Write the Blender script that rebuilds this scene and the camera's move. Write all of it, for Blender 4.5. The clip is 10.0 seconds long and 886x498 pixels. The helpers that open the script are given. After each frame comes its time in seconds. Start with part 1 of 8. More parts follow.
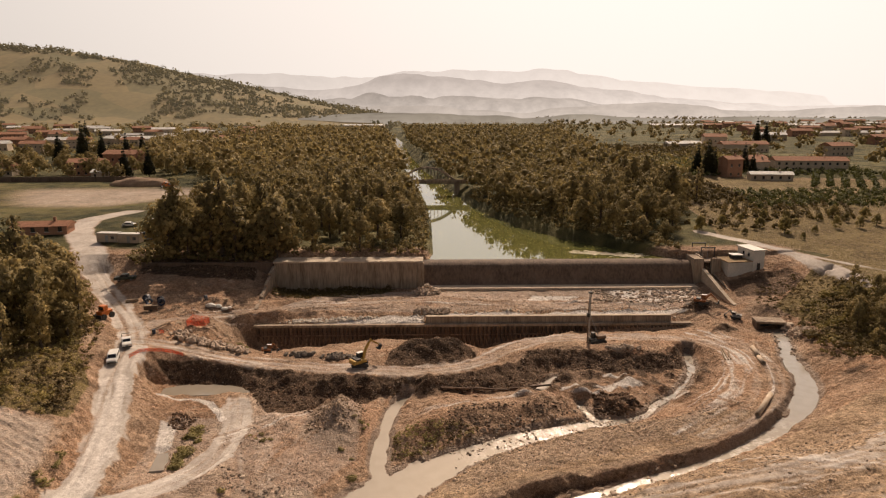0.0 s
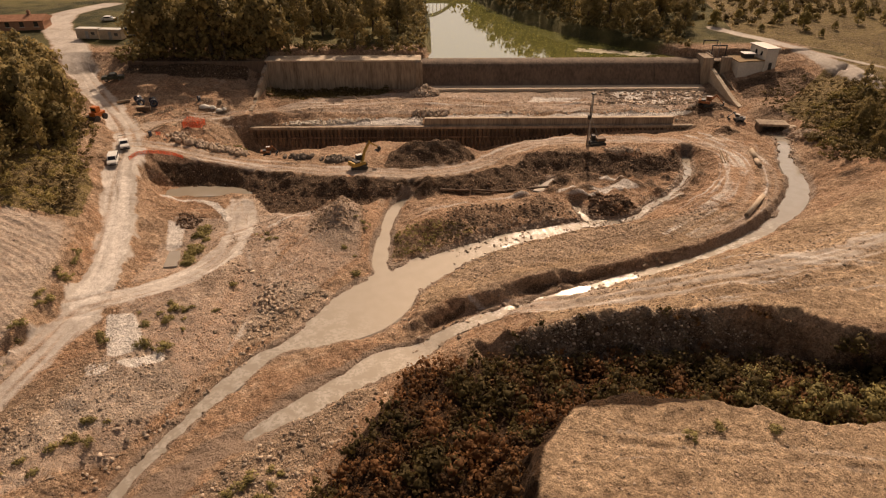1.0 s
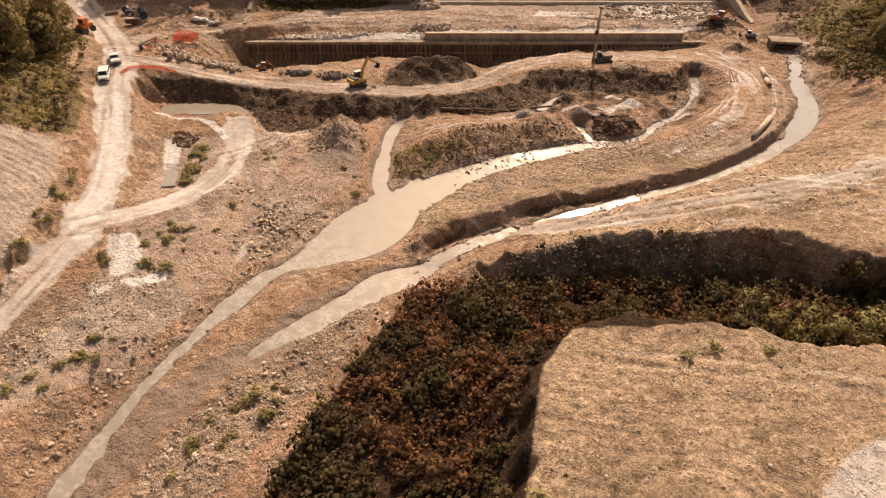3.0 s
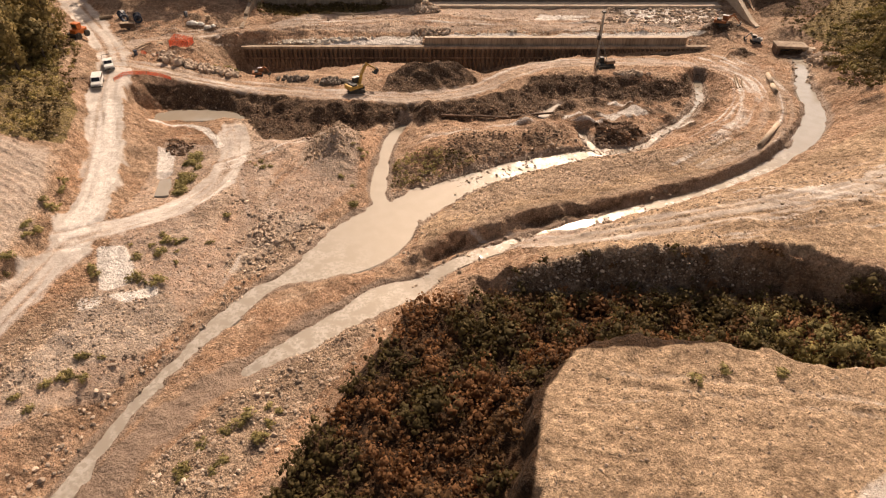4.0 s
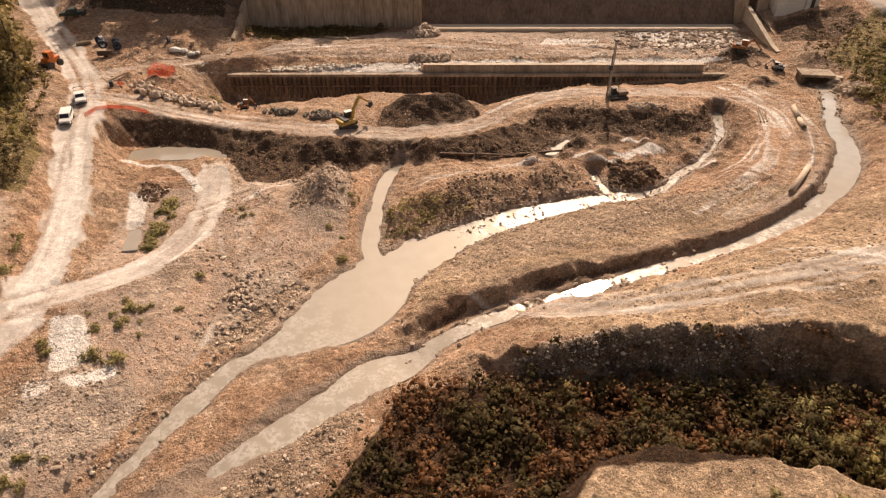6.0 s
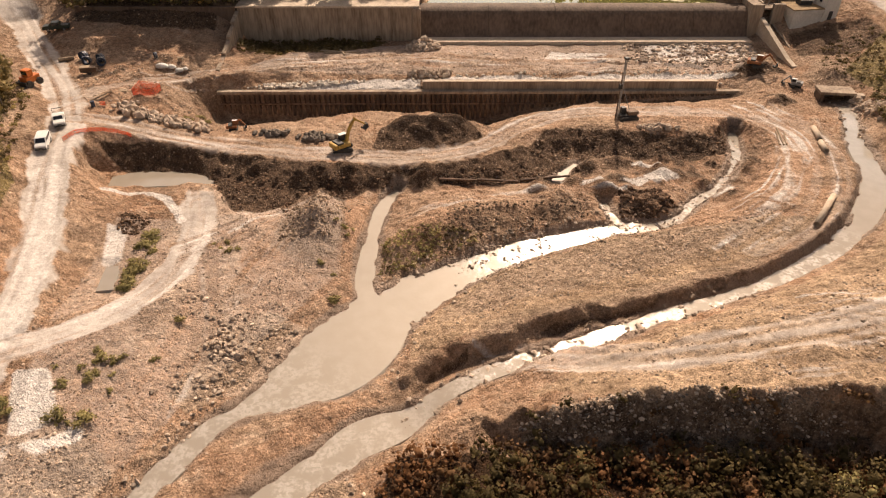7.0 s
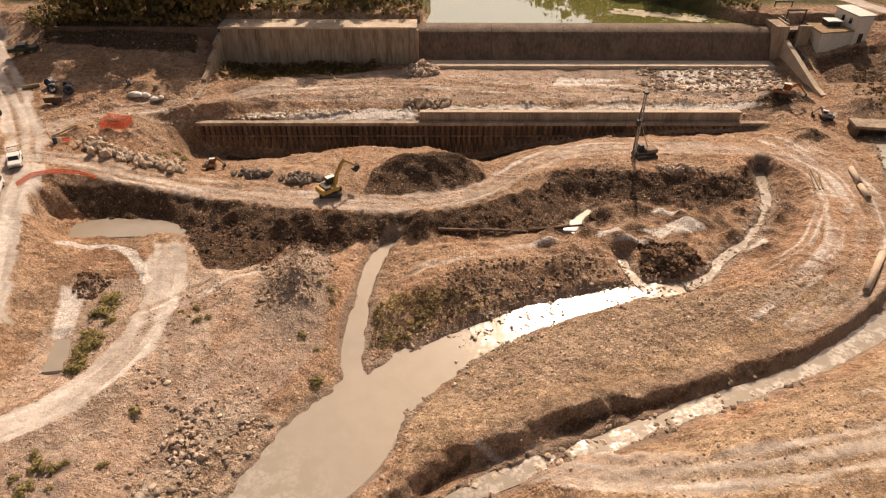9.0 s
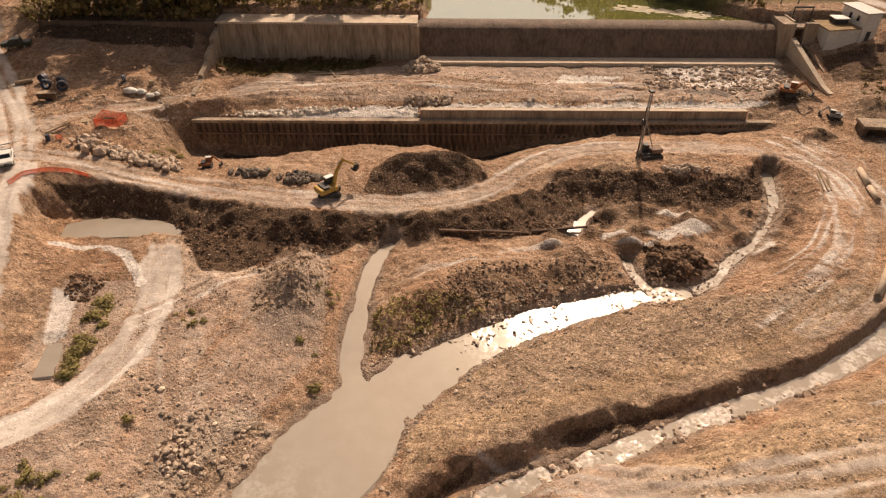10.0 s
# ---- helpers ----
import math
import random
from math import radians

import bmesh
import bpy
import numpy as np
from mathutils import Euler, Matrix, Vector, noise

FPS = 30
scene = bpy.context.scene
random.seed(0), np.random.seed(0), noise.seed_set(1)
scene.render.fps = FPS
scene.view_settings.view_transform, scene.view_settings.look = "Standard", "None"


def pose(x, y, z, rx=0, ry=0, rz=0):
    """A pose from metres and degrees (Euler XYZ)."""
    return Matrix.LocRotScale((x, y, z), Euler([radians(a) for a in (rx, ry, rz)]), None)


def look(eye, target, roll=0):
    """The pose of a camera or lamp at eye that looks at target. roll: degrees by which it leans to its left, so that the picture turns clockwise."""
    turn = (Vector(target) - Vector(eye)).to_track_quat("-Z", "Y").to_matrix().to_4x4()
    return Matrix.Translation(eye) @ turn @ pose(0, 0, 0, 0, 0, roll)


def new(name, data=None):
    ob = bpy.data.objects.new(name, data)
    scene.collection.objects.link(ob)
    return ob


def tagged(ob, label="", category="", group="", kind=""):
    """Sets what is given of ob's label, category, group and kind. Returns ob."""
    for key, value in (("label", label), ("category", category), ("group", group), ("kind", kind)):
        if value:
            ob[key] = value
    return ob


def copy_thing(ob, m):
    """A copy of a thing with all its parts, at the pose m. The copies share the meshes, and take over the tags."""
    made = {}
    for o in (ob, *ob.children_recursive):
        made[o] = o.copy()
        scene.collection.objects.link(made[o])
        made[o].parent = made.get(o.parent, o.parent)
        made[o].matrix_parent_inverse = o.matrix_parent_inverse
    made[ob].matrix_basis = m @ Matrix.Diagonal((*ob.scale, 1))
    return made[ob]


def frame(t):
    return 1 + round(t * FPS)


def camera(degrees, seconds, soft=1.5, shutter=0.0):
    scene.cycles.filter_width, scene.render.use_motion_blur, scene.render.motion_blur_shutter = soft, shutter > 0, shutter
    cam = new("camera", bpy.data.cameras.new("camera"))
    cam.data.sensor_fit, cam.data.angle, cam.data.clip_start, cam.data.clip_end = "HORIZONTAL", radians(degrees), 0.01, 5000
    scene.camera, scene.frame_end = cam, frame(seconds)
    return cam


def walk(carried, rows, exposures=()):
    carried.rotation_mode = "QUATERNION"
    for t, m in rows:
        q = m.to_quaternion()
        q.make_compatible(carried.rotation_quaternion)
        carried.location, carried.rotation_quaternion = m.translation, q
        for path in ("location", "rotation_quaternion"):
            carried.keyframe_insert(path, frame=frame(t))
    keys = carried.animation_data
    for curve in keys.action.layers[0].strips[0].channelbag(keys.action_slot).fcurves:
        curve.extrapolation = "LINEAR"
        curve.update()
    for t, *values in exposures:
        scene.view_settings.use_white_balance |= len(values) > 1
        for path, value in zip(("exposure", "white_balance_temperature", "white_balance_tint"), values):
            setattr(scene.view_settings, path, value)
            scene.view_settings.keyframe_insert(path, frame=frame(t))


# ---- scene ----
cam = camera(69.2, 10.0, 1.2)
PATH = [
    (0, (-0.924, -6.501, 52.195), (-0.891, -4.548, 51.763), -0.1),
    (0.4, (-0.951, -6.485, 52.149), (-0.917, -4.584, 51.529), 0.1),
    (0.5, (-0.956, -6.48, 52.145), (-0.922, -4.601, 51.461), -0.1),
    (0.6, (-0.96, -6.478, 52.14), (-0.925, -4.623, 51.393), -0.0),
    (0.7, (-0.957, -6.466, 52.139), (-0.926, -4.639, 51.327), 0.1),
    (0.8, (-0.952, -6.45, 52.138), (-0.915, -4.651, 51.263), -0.1),
    (1, (-0.939, -6.426, 52.137), (-0.907, -4.694, 51.139), -0.0),
    (1.5, (-0.946, -6.46, 52.118), (-0.916, -4.849, 50.933), -0.0),
    (2, (-1.005, -6.495, 52.101), (-0.974, -4.895, 50.901), 0.1),
    (2.5, (-1.188, -6.424, 52.079), (-1.154, -4.828, 50.874), 0.4),
    (4, (-1.007, -3.252, 51.863), (-0.975, -1.654, 50.66), 0.4),
    (4.5, (-0.877, -0.973, 51.903), (-0.845, 0.626, 50.703), 0.4),
    (5, (-0.645, 1.796, 51.944), (-0.616, 3.397, 50.746), 0.4),
    (5.5, (-0.454, 4.912, 51.974), (-0.428, 6.517, 50.781), 0.3),
    (5.7, (-0.409, 6.227, 51.992), (-0.383, 7.834, 50.801), 0.3),
    (6.8, (-0.08, 14.409, 52.151), (-0.059, 16.02, 50.966), 0.2),
    (7, (-0.024, 15.968, 52.167), (-0.003, 17.579, 50.982), 0.2),
    (7.5, (0.085, 19.984, 52.231), (0.105, 21.597, 51.048), 0.2),
    (8, (0.192, 23.774, 52.376), (0.212, 25.388, 51.195), 0.2),
    (8.5, (0.224, 26.741, 52.465), (0.244, 28.355, 51.284), 0.2),
    (9, (0.127, 28.769, 52.443), (0.151, 30.381, 51.26), 0.4),
    (9.5, (-0.009, 30.082, 52.296), (0.018, 31.689, 51.106), 0.6),
    (10, (-0.17, 30.763, 52.119), (-0.142, 32.366, 50.923), 0.7),
]
walk(cam, [(t, look(e, g, r)) for t, e, g, r in PATH],
     exposures=[(0, -0.27, 7200, 13), (0.5, -0.34, 7650, 15), (1, -0.3, 8000, 16), (1.5, 0.04, 7450, 15), (2, 0.18, 7200, 14), (5, 0.24, 7150, 14), (7, 0.26, 7050, 13), (9, 0.16, 7250, 14), (10, 0.06, 7450, 15)])
# ---- world, sun ----
SUN_EL, SUN_AZ = radians(42), radians(11)
world = bpy.data.worlds.new("sky")
scene.world = world
world.use_nodes = True
wn = world.node_tree.nodes
sky = wn.new("ShaderNodeTexSky")
sky.sky_type = "NISHITA"
sky.sun_disc = False
sky.sun_elevation, sky.sun_rotation = SUN_EL, SUN_AZ
sky.air_density, sky.dust_density, sky.ozone_density = 1.0, 5.0, 0.6
haze = wn.new("ShaderNodeMix")
haze.data_type, haze.blend_type = "RGBA", "MULTIPLY"
haze.inputs[0].default_value = 1.0
haze.inputs[7].default_value = (1.08, 0.96, 0.86, 1)
world.node_tree.links.new(sky.outputs[0], haze.inputs[6])
world.node_tree.links.new(haze.outputs[2], wn["Background"].inputs[0])
wn["Background"].inputs[1].default_value = 0.076
sun = new("sun", bpy.data.lights.new("sun", "SUN"))
sun.data.energy, sun.data.angle, sun.data.color = 5.0, radians(0.6), (1.0, 0.86, 0.725)
sun_way = Vector((math.sin(SUN_AZ) * math.cos(SUN_EL), math.cos(SUN_AZ) * math.cos(SUN_EL), math.sin(SUN_EL)))
sun.matrix_world = look(sun_way * 200, (0, 0, 0))


# ---- materials ----
def mat(name, dark, light, scale=1.0, rough=0.9, metal=0.0, bump=0.3, fine=8.0, spec=0.3, vary=0.0, bumpdist=0.05, stretch=1.0, single=0.0):
    """A surface that varies between two colours at two scales, in metres of the object's own space."""
    m = bpy.data.materials.new(name)
    m.use_nodes = True
    n, l = m.node_tree.nodes, m.node_tree.links
    b = n["Principled BSDF"]
    tc = n.new("ShaderNodeTexCoord")
    big, small = n.new("ShaderNodeTexNoise"), n.new("ShaderNodeTexNoise")
    big.inputs["Scale"].default_value, big.inputs["Detail"].default_value = scale, 5
    small.inputs["Scale"].default_value, small.inputs["Detail"].default_value = scale * fine, 4
    mp = n.new("ShaderNodeMapping")
    mp.inputs["Scale"].default_value = (1, 1, stretch)
    l.new(tc.outputs["Object"], mp.inputs["Vector"])
    l.new(mp.outputs[0], big.inputs["Vector"])
    l.new(mp.outputs[0], small.inputs["Vector"])
    mix = n.new("ShaderNodeMath")
    mix.operation = "MULTIPLY_ADD"
    l.new(small.outputs["Fac"], mix.inputs[0])
    mix.inputs[1].default_value = 0.5
    half = n.new("ShaderNodeMath")
    half.operation = "MULTIPLY"
    half.inputs[1].default_value = 0.5
    l.new(big.outputs["Fac"], half.inputs[0])
    l.new(half.outputs[0], mix.inputs[2])
    ramp = n.new("ShaderNodeValToRGB")
    ramp.color_ramp.elements[0].position, ramp.color_ramp.elements[1].position = 0.34, 0.66
    ramp.color_ramp.elements[0].color, ramp.color_ramp.elements[1].color = (*dark, 1), (*light, 1)
    l.new(mix.outputs[0], ramp.inputs[0])
    out = ramp.outputs[0]
    if vary:
        info, hsv, mr = n.new("ShaderNodeObjectInfo"), n.new("ShaderNodeHueSaturation"), n.new("ShaderNodeMapRange")
        mr.inputs["To Min"].default_value, mr.inputs["To Max"].default_value = 1 - vary, 1 + vary
        l.new(info.outputs["Random"], mr.inputs["Value"])
        l.new(mr.outputs[0], hsv.inputs["Value"])
        l.new(out, hsv.inputs["Color"])
        out = hsv.outputs[0]
    if single:
        geo, hs, mg = n.new("ShaderNodeNewGeometry"), n.new("ShaderNodeHueSaturation"), n.new("ShaderNodeMapRange")
        mg.inputs["To Min"].default_value, mg.inputs["To Max"].default_value = 1 - single, 1 + single * 0.7
        l.new(geo.outputs["Random Per Island"], mg.inputs["Value"])
        l.new(mg.outputs[0], hs.inputs["Value"])
        l.new(out, hs.inputs["Color"])
        out = hs.outputs[0]
    l.new(out, b.inputs["Base Color"])
    b.inputs["Roughness"].default_value, b.inputs["Metallic"].default_value = rough, metal
    b.inputs["Specular IOR Level"].default_value = spec
    if bump:
        bp = n.new("ShaderNodeBump")
        bp.inputs["Strength"].default_value, bp.inputs["Distance"].default_value = bump, bumpdist
        l.new(small.outputs["Fac"], bp.inputs["Height"])
        l.new(bp.outputs[0], b.inputs["Normal"])
    return m


def leaf_mat(name, dark, light, clumps=0.55):
    """Foliage: colour varies clump by clump and tree by tree; leaves let some light through."""
    m = bpy.data.materials.new(name)
    m.use_nodes = True
    n, l = m.node_tree.nodes, m.node_tree.links
    b = n["Principled BSDF"]
    geo, info = n.new("ShaderNodeNewGeometry"), n.new("ShaderNodeObjectInfo")
    add = n.new("ShaderNodeMath")
    add.operation = "MULTIPLY_ADD"
    tc, clump = n.new("ShaderNodeTexCoord"), n.new("ShaderNodeTexNoise")
    clump.inputs["Scale"].default_value, clump.inputs["Detail"].default_value = clumps, 3
    l.new(tc.outputs["Object"], clump.inputs["Vector"])
    cr = n.new("ShaderNodeMapRange")
    cr.inputs["From Min"].default_value, cr.inputs["From Max"].default_value = 0.33, 0.67
    cr.inputs["To Min"].default_value, cr.inputs["To Max"].default_value = -0.08, 0.46
    l.new(clump.outputs["Fac"], cr.inputs["Value"])
    leafy = n.new("ShaderNodeMath")
    leafy.operation = "MULTIPLY_ADD"
    leafy.inputs[1].default_value = 0.13
    l.new(geo.outputs["Random Per Island"], leafy.inputs[0])
    l.new(cr.outputs[0], leafy.inputs[2])
    l.new(leafy.outputs[0], add.inputs[0])
    add.inputs[1].default_value = 1.0
    s = n.new("ShaderNodeMath")
    s.operation = "MULTIPLY"
    s.inputs[1].default_value = 0.42
    l.new(info.outputs["Random"], s.inputs[0])
    l.new(s.outputs[0], add.inputs[2])
    ramp = n.new("ShaderNodeValToRGB")
    ramp.color_ramp.elements[0].color, ramp.color_ramp.elements[1].color = (*dark, 1), (*light, 1)
    grain, gm = n.new("ShaderNodeTexNoise"), n.new("ShaderNodeMath")
    grain.inputs["Scale"].default_value, grain.inputs["Detail"].default_value = 2.6, 4
    l.new(tc.outputs["Object"], grain.inputs["Vector"])
    gm.operation = "MULTIPLY_ADD"
    l.new(grain.outputs["Fac"], gm.inputs[0])
    gm.inputs[1].default_value = 0.5
    l.new(add.outputs[0], gm.inputs[2])
    gs = n.new("ShaderNodeMath")
    gs.operation = "SUBTRACT"
    l.new(gm.outputs[0], gs.inputs[0])
    gs.inputs[1].default_value = 0.25
    relief = n.new("ShaderNodeBump")
    relief.inputs["Strength"].default_value, relief.inputs["Distance"].default_value = 0.8, 0.22
    l.new(grain.outputs["Fac"], relief.inputs["Height"])
    l.new(relief.outputs[0], b.inputs["Normal"])
    l.new(gs.outputs[0], ramp.inputs[0])
    l.new(ramp.outputs[0], b.inputs["Base Color"])
    b.inputs["Roughness"].default_value = 0.75
    b.inputs["Specular IOR Level"].default_value = 0.2
    tr = n.new("ShaderNodeBsdfTranslucent")
    l.new(ramp.outputs[0], tr.inputs[0])
    mx = n.new("ShaderNodeMixShader")
    mx.inputs[0].default_value = 0.38
    l.new(b.outputs[0], mx.inputs[1])
    l.new(tr.outputs[0], mx.inputs[2])
    l.new(mx.outputs[0], n["Material Output"].inputs[0])
    return m


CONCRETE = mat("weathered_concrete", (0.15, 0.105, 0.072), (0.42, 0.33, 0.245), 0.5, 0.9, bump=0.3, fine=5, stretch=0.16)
CONCRETE_DARK = mat("stained_and_shaded_concrete", (0.075, 0.05, 0.036), (0.19, 0.13, 0.092), 0.4, 0.85, bump=0.25, fine=5, stretch=0.25)
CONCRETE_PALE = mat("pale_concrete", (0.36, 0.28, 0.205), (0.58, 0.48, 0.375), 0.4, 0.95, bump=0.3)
WHITEWASH = mat("whitewashed_render", (0.5, 0.46, 0.4), (0.68, 0.63, 0.56), 0.3, 0.85, bump=0.2)
STEEL_RUST = mat("rusty_sheet_steel", (0.06, 0.038, 0.026), (0.23, 0.15, 0.1), 0.8, 0.75, 0.1, bump=0.4, vary=0.4)
ROCK_DARK = mat("dark_rubble", (0.09, 0.075, 0.06), (0.25, 0.2, 0.16), 0.9, 0.95, bump=0.6, bumpdist=0.08)
BARK = mat("bark", (0.05, 0.035, 0.025), (0.13, 0.1, 0.075), 3, 0.95, bump=0.5)
LEAF_WOOD = leaf_mat("woodland_leaves", (0.085, 0.067, 0.026), (0.45, 0.33, 0.135))
LEAF_OLIVE = leaf_mat("olive_leaves", (0.095, 0.076, 0.025), (0.42, 0.32, 0.112))
LEAF_DRY = leaf_mat("dry_russet_leaves", (0.05, 0.028, 0.013), (0.24, 0.125, 0.053))
LEAF_FIR = leaf_mat("conifer_needles", (0.016, 0.017, 0.009), (0.05, 0.046, 0.02))


def ground_material():
    """Earth: colours follow the zones kept on the mesh; grain, pebbles and stains from noise."""
    m = bpy.data.materials.new("worked_earth")
    m.use_nodes = True
    n, l = m.node_tree.nodes, m.node_tree.links
    b = n["Principled BSDF"]
    tc = n.new("ShaderNodeTexCoord")

    def nz(scale, detail=5, rough=0.6):
        t = n.new("ShaderNodeTexNoise")
        t.inputs["Scale"].default_value, t.inputs["Detail"].default_value, t.inputs["Roughness"].default_value = scale, detail, rough
        l.new(tc.outputs["Object"], t.inputs["Vector"])
        return t.outputs["Fac"]

    def ramp(fac, c0, c1, p0=0.35, p1=0.65):
        r = n.new("ShaderNodeValToRGB")
        r.color_ramp.elements[0].position, r.color_ramp.elements[1].position = p0, p1
        r.color_ramp.elements[0].color, r.color_ramp.elements[1].color = (*c0, 1), (*c1, 1)
        l.new(fac, r.inputs[0])
        return r.outputs[0]

    def mixc(fac, a, c):
        x = n.new("ShaderNodeMix")
        x.data_type = "RGBA"
        l.new(fac, x.inputs[0])
        l.new(a, x.inputs[6])
        l.new(c, x.inputs[7])
        return x.outputs[2]

    def math2(op, a, v):
        x = n.new("ShaderNodeMath")
        x.operation = op
        for i, q in enumerate((a, v)):
            if isinstance(q, (int, float)):
                x.inputs[i].default_value = q
            else:
                l.new(q, x.inputs[i])
        return x.outputs[0]

    def zone(name):
        a = n.new("ShaderNodeAttribute")
        a.attribute_name = name
        s = n.new("ShaderNodeSeparateColor")
        l.new(a.outputs["Color"], s.inputs[0])
        outs = []
        for o in s.outputs:
            first = name == "zone_a" and not outs
            e = math2("ADD", o, math2("MULTIPLY", math2("SUBTRACT", edge, 0.5), 0.75 if first else 0.9))
            r = n.new("ShaderNodeMapRange")
            lo, hi = (0.28, 0.85) if first else (0.35, 0.65)
            r.inputs["From Min"].default_value, r.inputs["From Max"].default_value = lo, hi
            l.new(e, r.inputs["Value"])
            outs.append(r.outputs[0])
        return outs

    def pebbles(scale):
        v = n.new("ShaderNodeTexVoronoi")
        v.inputs["Scale"].default_value = scale
        l.new(tc.outputs["Object"], v.inputs["Vector"])
        sep = n.new("ShaderNodeSeparateColor")
        l.new(v.outputs["Color"], sep.inputs[0])
        return v.outputs["Distance"], sep.outputs[0], sep.outputs[1]

    def over(a, lim, soft):
        """1 where a is below lim."""
        r = n.new("ShaderNodeMapRange")
        r.inputs["From Min"].default_value, r.inputs["From Max"].default_value = lim + soft, lim
        l.new(a, r.inputs["Value"])
        return r.outputs[0]

    edge = math2("ADD", math2("MULTIPLY", nz(0.9, 7, 0.75), 0.6), math2("MULTIPLY", nz(3.2, 5, 0.75), 0.4))
    huge, big, mid, fine, grit = nz(0.035, 3), nz(0.14, 6, 0.65), nz(1.1, 7, 0.75), nz(5.5, 4, 0.75), nz(16, 2)
    dusty, darksoil_shade, grass = zone("zone_a")
    pale, wet, stony = zone("zone_b")
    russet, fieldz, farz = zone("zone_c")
    redz, greyz, siltz = zone("zone_d")
    clod_d, clod_a, clod_b = pebbles(2.3)
    crumb_d, crumb_a, crumb_b = pebbles(5.2)
    d1, pick1, tone1 = pebbles(1.5)
    d2, pick2, tone2 = pebbles(3.6)
    stone1 = math2("MULTIPLY", over(d1, 0.2, 0.12), over(pick1, 0.12, 0.02))
    d3, pick3, tone3 = pebbles(8.5)
    stone3 = math2("MULTIPLY", over(d3, 0.3, 0.15), over(pick3, 0.45, 0.02))
    lump = over(pebbles(0.75)[0], 0.1, 0.55)
    stone2 = math2("MULTIPLY", over(d2, 0.28, 0.12), over(pick2, 0.3, 0.02))
    blend = math2("ADD", math2("MULTIPLY", mid, 0.6), math2("MULTIPLY", fine, 0.4))
    warm = ramp(big, (0.0, 0.0, 0.0), (1, 1, 1), 0.42, 0.6)
    palepatch = ramp(nz(0.28, 7, 0.7), (0, 0, 0), (1, 1, 1), 0.5, 0.66)
    base = mixc(warm, ramp(blend, (0.175, 0.108, 0.068), (0.51, 0.352, 0.24), 0.38, 0.63), ramp(blend, (0.2, 0.107, 0.06), (0.5, 0.3, 0.185), 0.38, 0.63))
    base = mixc(math2("MULTIPLY", palepatch, 0.75), base, ramp(blend, (0.33, 0.235, 0.165), (0.62, 0.48, 0.36), 0.36, 0.64))
    damp = ramp(nz(0.11, 7, 0.68), (0.74, 0.71, 0.68), (1.13, 1.12, 1.1), 0.38, 0.54)
    c = mixc(fieldz, base, ramp(blend, (0.21, 0.14, 0.088), (0.6, 0.43, 0.285), 0.38, 0.63))
    c = mixc(math2("MULTIPLY", redz, 0.65), c, ramp(blend, (0.25, 0.14, 0.082), (0.55, 0.355, 0.235), 0.36, 0.64))
    c = mixc(math2("MULTIPLY", greyz, 0.5), c, ramp(blend, (0.13, 0.092, 0.064), (0.4, 0.3, 0.22), 0.38, 0.63))
    c = mixc(math2("MULTIPLY", siltz, 0.8), c, ramp(blend, (0.36, 0.26, 0.19), (0.6, 0.47, 0.37), 0.36, 0.64))
    c = mixc(stony, c, ramp(blend, (0.145, 0.097, 0.066), (0.55, 0.405, 0.29), 0.39, 0.61))
    c = mixc(darksoil_shade, c, ramp(blend, (0.03, 0.018, 0.011), (0.165, 0.1, 0.06), 0.38, 0.66))
    c = mixc(russet, c, ramp(blend, (0.022, 0.012, 0.006), (0.09, 0.048, 0.024), 0.4, 0.62))
    c = mixc(grass, c, ramp(blend, (0.07, 0.05, 0.018), (0.3, 0.22, 0.095), 0.4, 0.62))
    x = n.new("ShaderNodeMix")
    x.data_type, x.blend_type = "RGBA", "MULTIPLY"
    x.inputs[0].default_value = 1.0
    l.new(c, x.inputs[6])
    l.new(damp, x.inputs[7])
    c = x.outputs[2]
    for tone_, lo_, hi_ in ((clod_a, 0.84, 1.13), (crumb_a, 0.72, 1.22)):
        x = n.new("ShaderNodeMix")
        x.data_type, x.blend_type = "RGBA", "MULTIPLY"
        x.inputs[0].default_value = 1.0
        l.new(c, x.inputs[6])
        l.new(ramp(tone_, (lo_, lo_, lo_), (hi_, hi_, hi_), 0.0, 1.0), x.inputs[7])
        c = x.outputs[2]
    calm_ = math2("MULTIPLY", ramp(nz(0.09, 4), (0.3, 0.3, 0.3), (1, 1, 1), 0.44, 0.56), math2("SUBTRACT", 1.0, math2("MULTIPLY", fieldz, 0.6)))
    loosef = math2("SUBTRACT", 1.0, math2("MULTIPLY", math2("MAXIMUM", math2("MAXIMUM", dusty, wet), russet), 0.9))
    tone = ramp(tone1, (0.15, 0.095, 0.062), (0.58, 0.42, 0.3), 0.1, 0.9)
    c = mixc(math2("MULTIPLY", stone1, loosef), c, tone)
    c = mixc(math2("MULTIPLY", math2("MULTIPLY", stone2, loosef), math2("ADD", 0.45, math2("MULTIPLY", stony, 0.5))), c, ramp(tone2, (0.15, 0.095, 0.062), (0.58, 0.42, 0.3), 0.1, 0.9))
    c = mixc(math2("MULTIPLY", math2("MULTIPLY", stone3, loosef), 0.5), c, ramp(tone3, (0.13, 0.084, 0.055), (0.58, 0.42, 0.3), 0.1, 0.9))
    c = mixc(dusty, c, ramp(math2("ADD", math2("MULTIPLY", blend, 0.55), math2("MULTIPLY", big, 0.45)), (0.3, 0.25, 0.21), (0.6, 0.535, 0.475), 0.38, 0.62))
    c = mixc(pale, c, ramp(blend, (0.42, 0.36, 0.31), (0.76, 0.7, 0.64), 0.38, 0.6))
    c = mixc(wet, c, ramp(blend, (0.19, 0.128, 0.09), (0.36, 0.262, 0.192)))
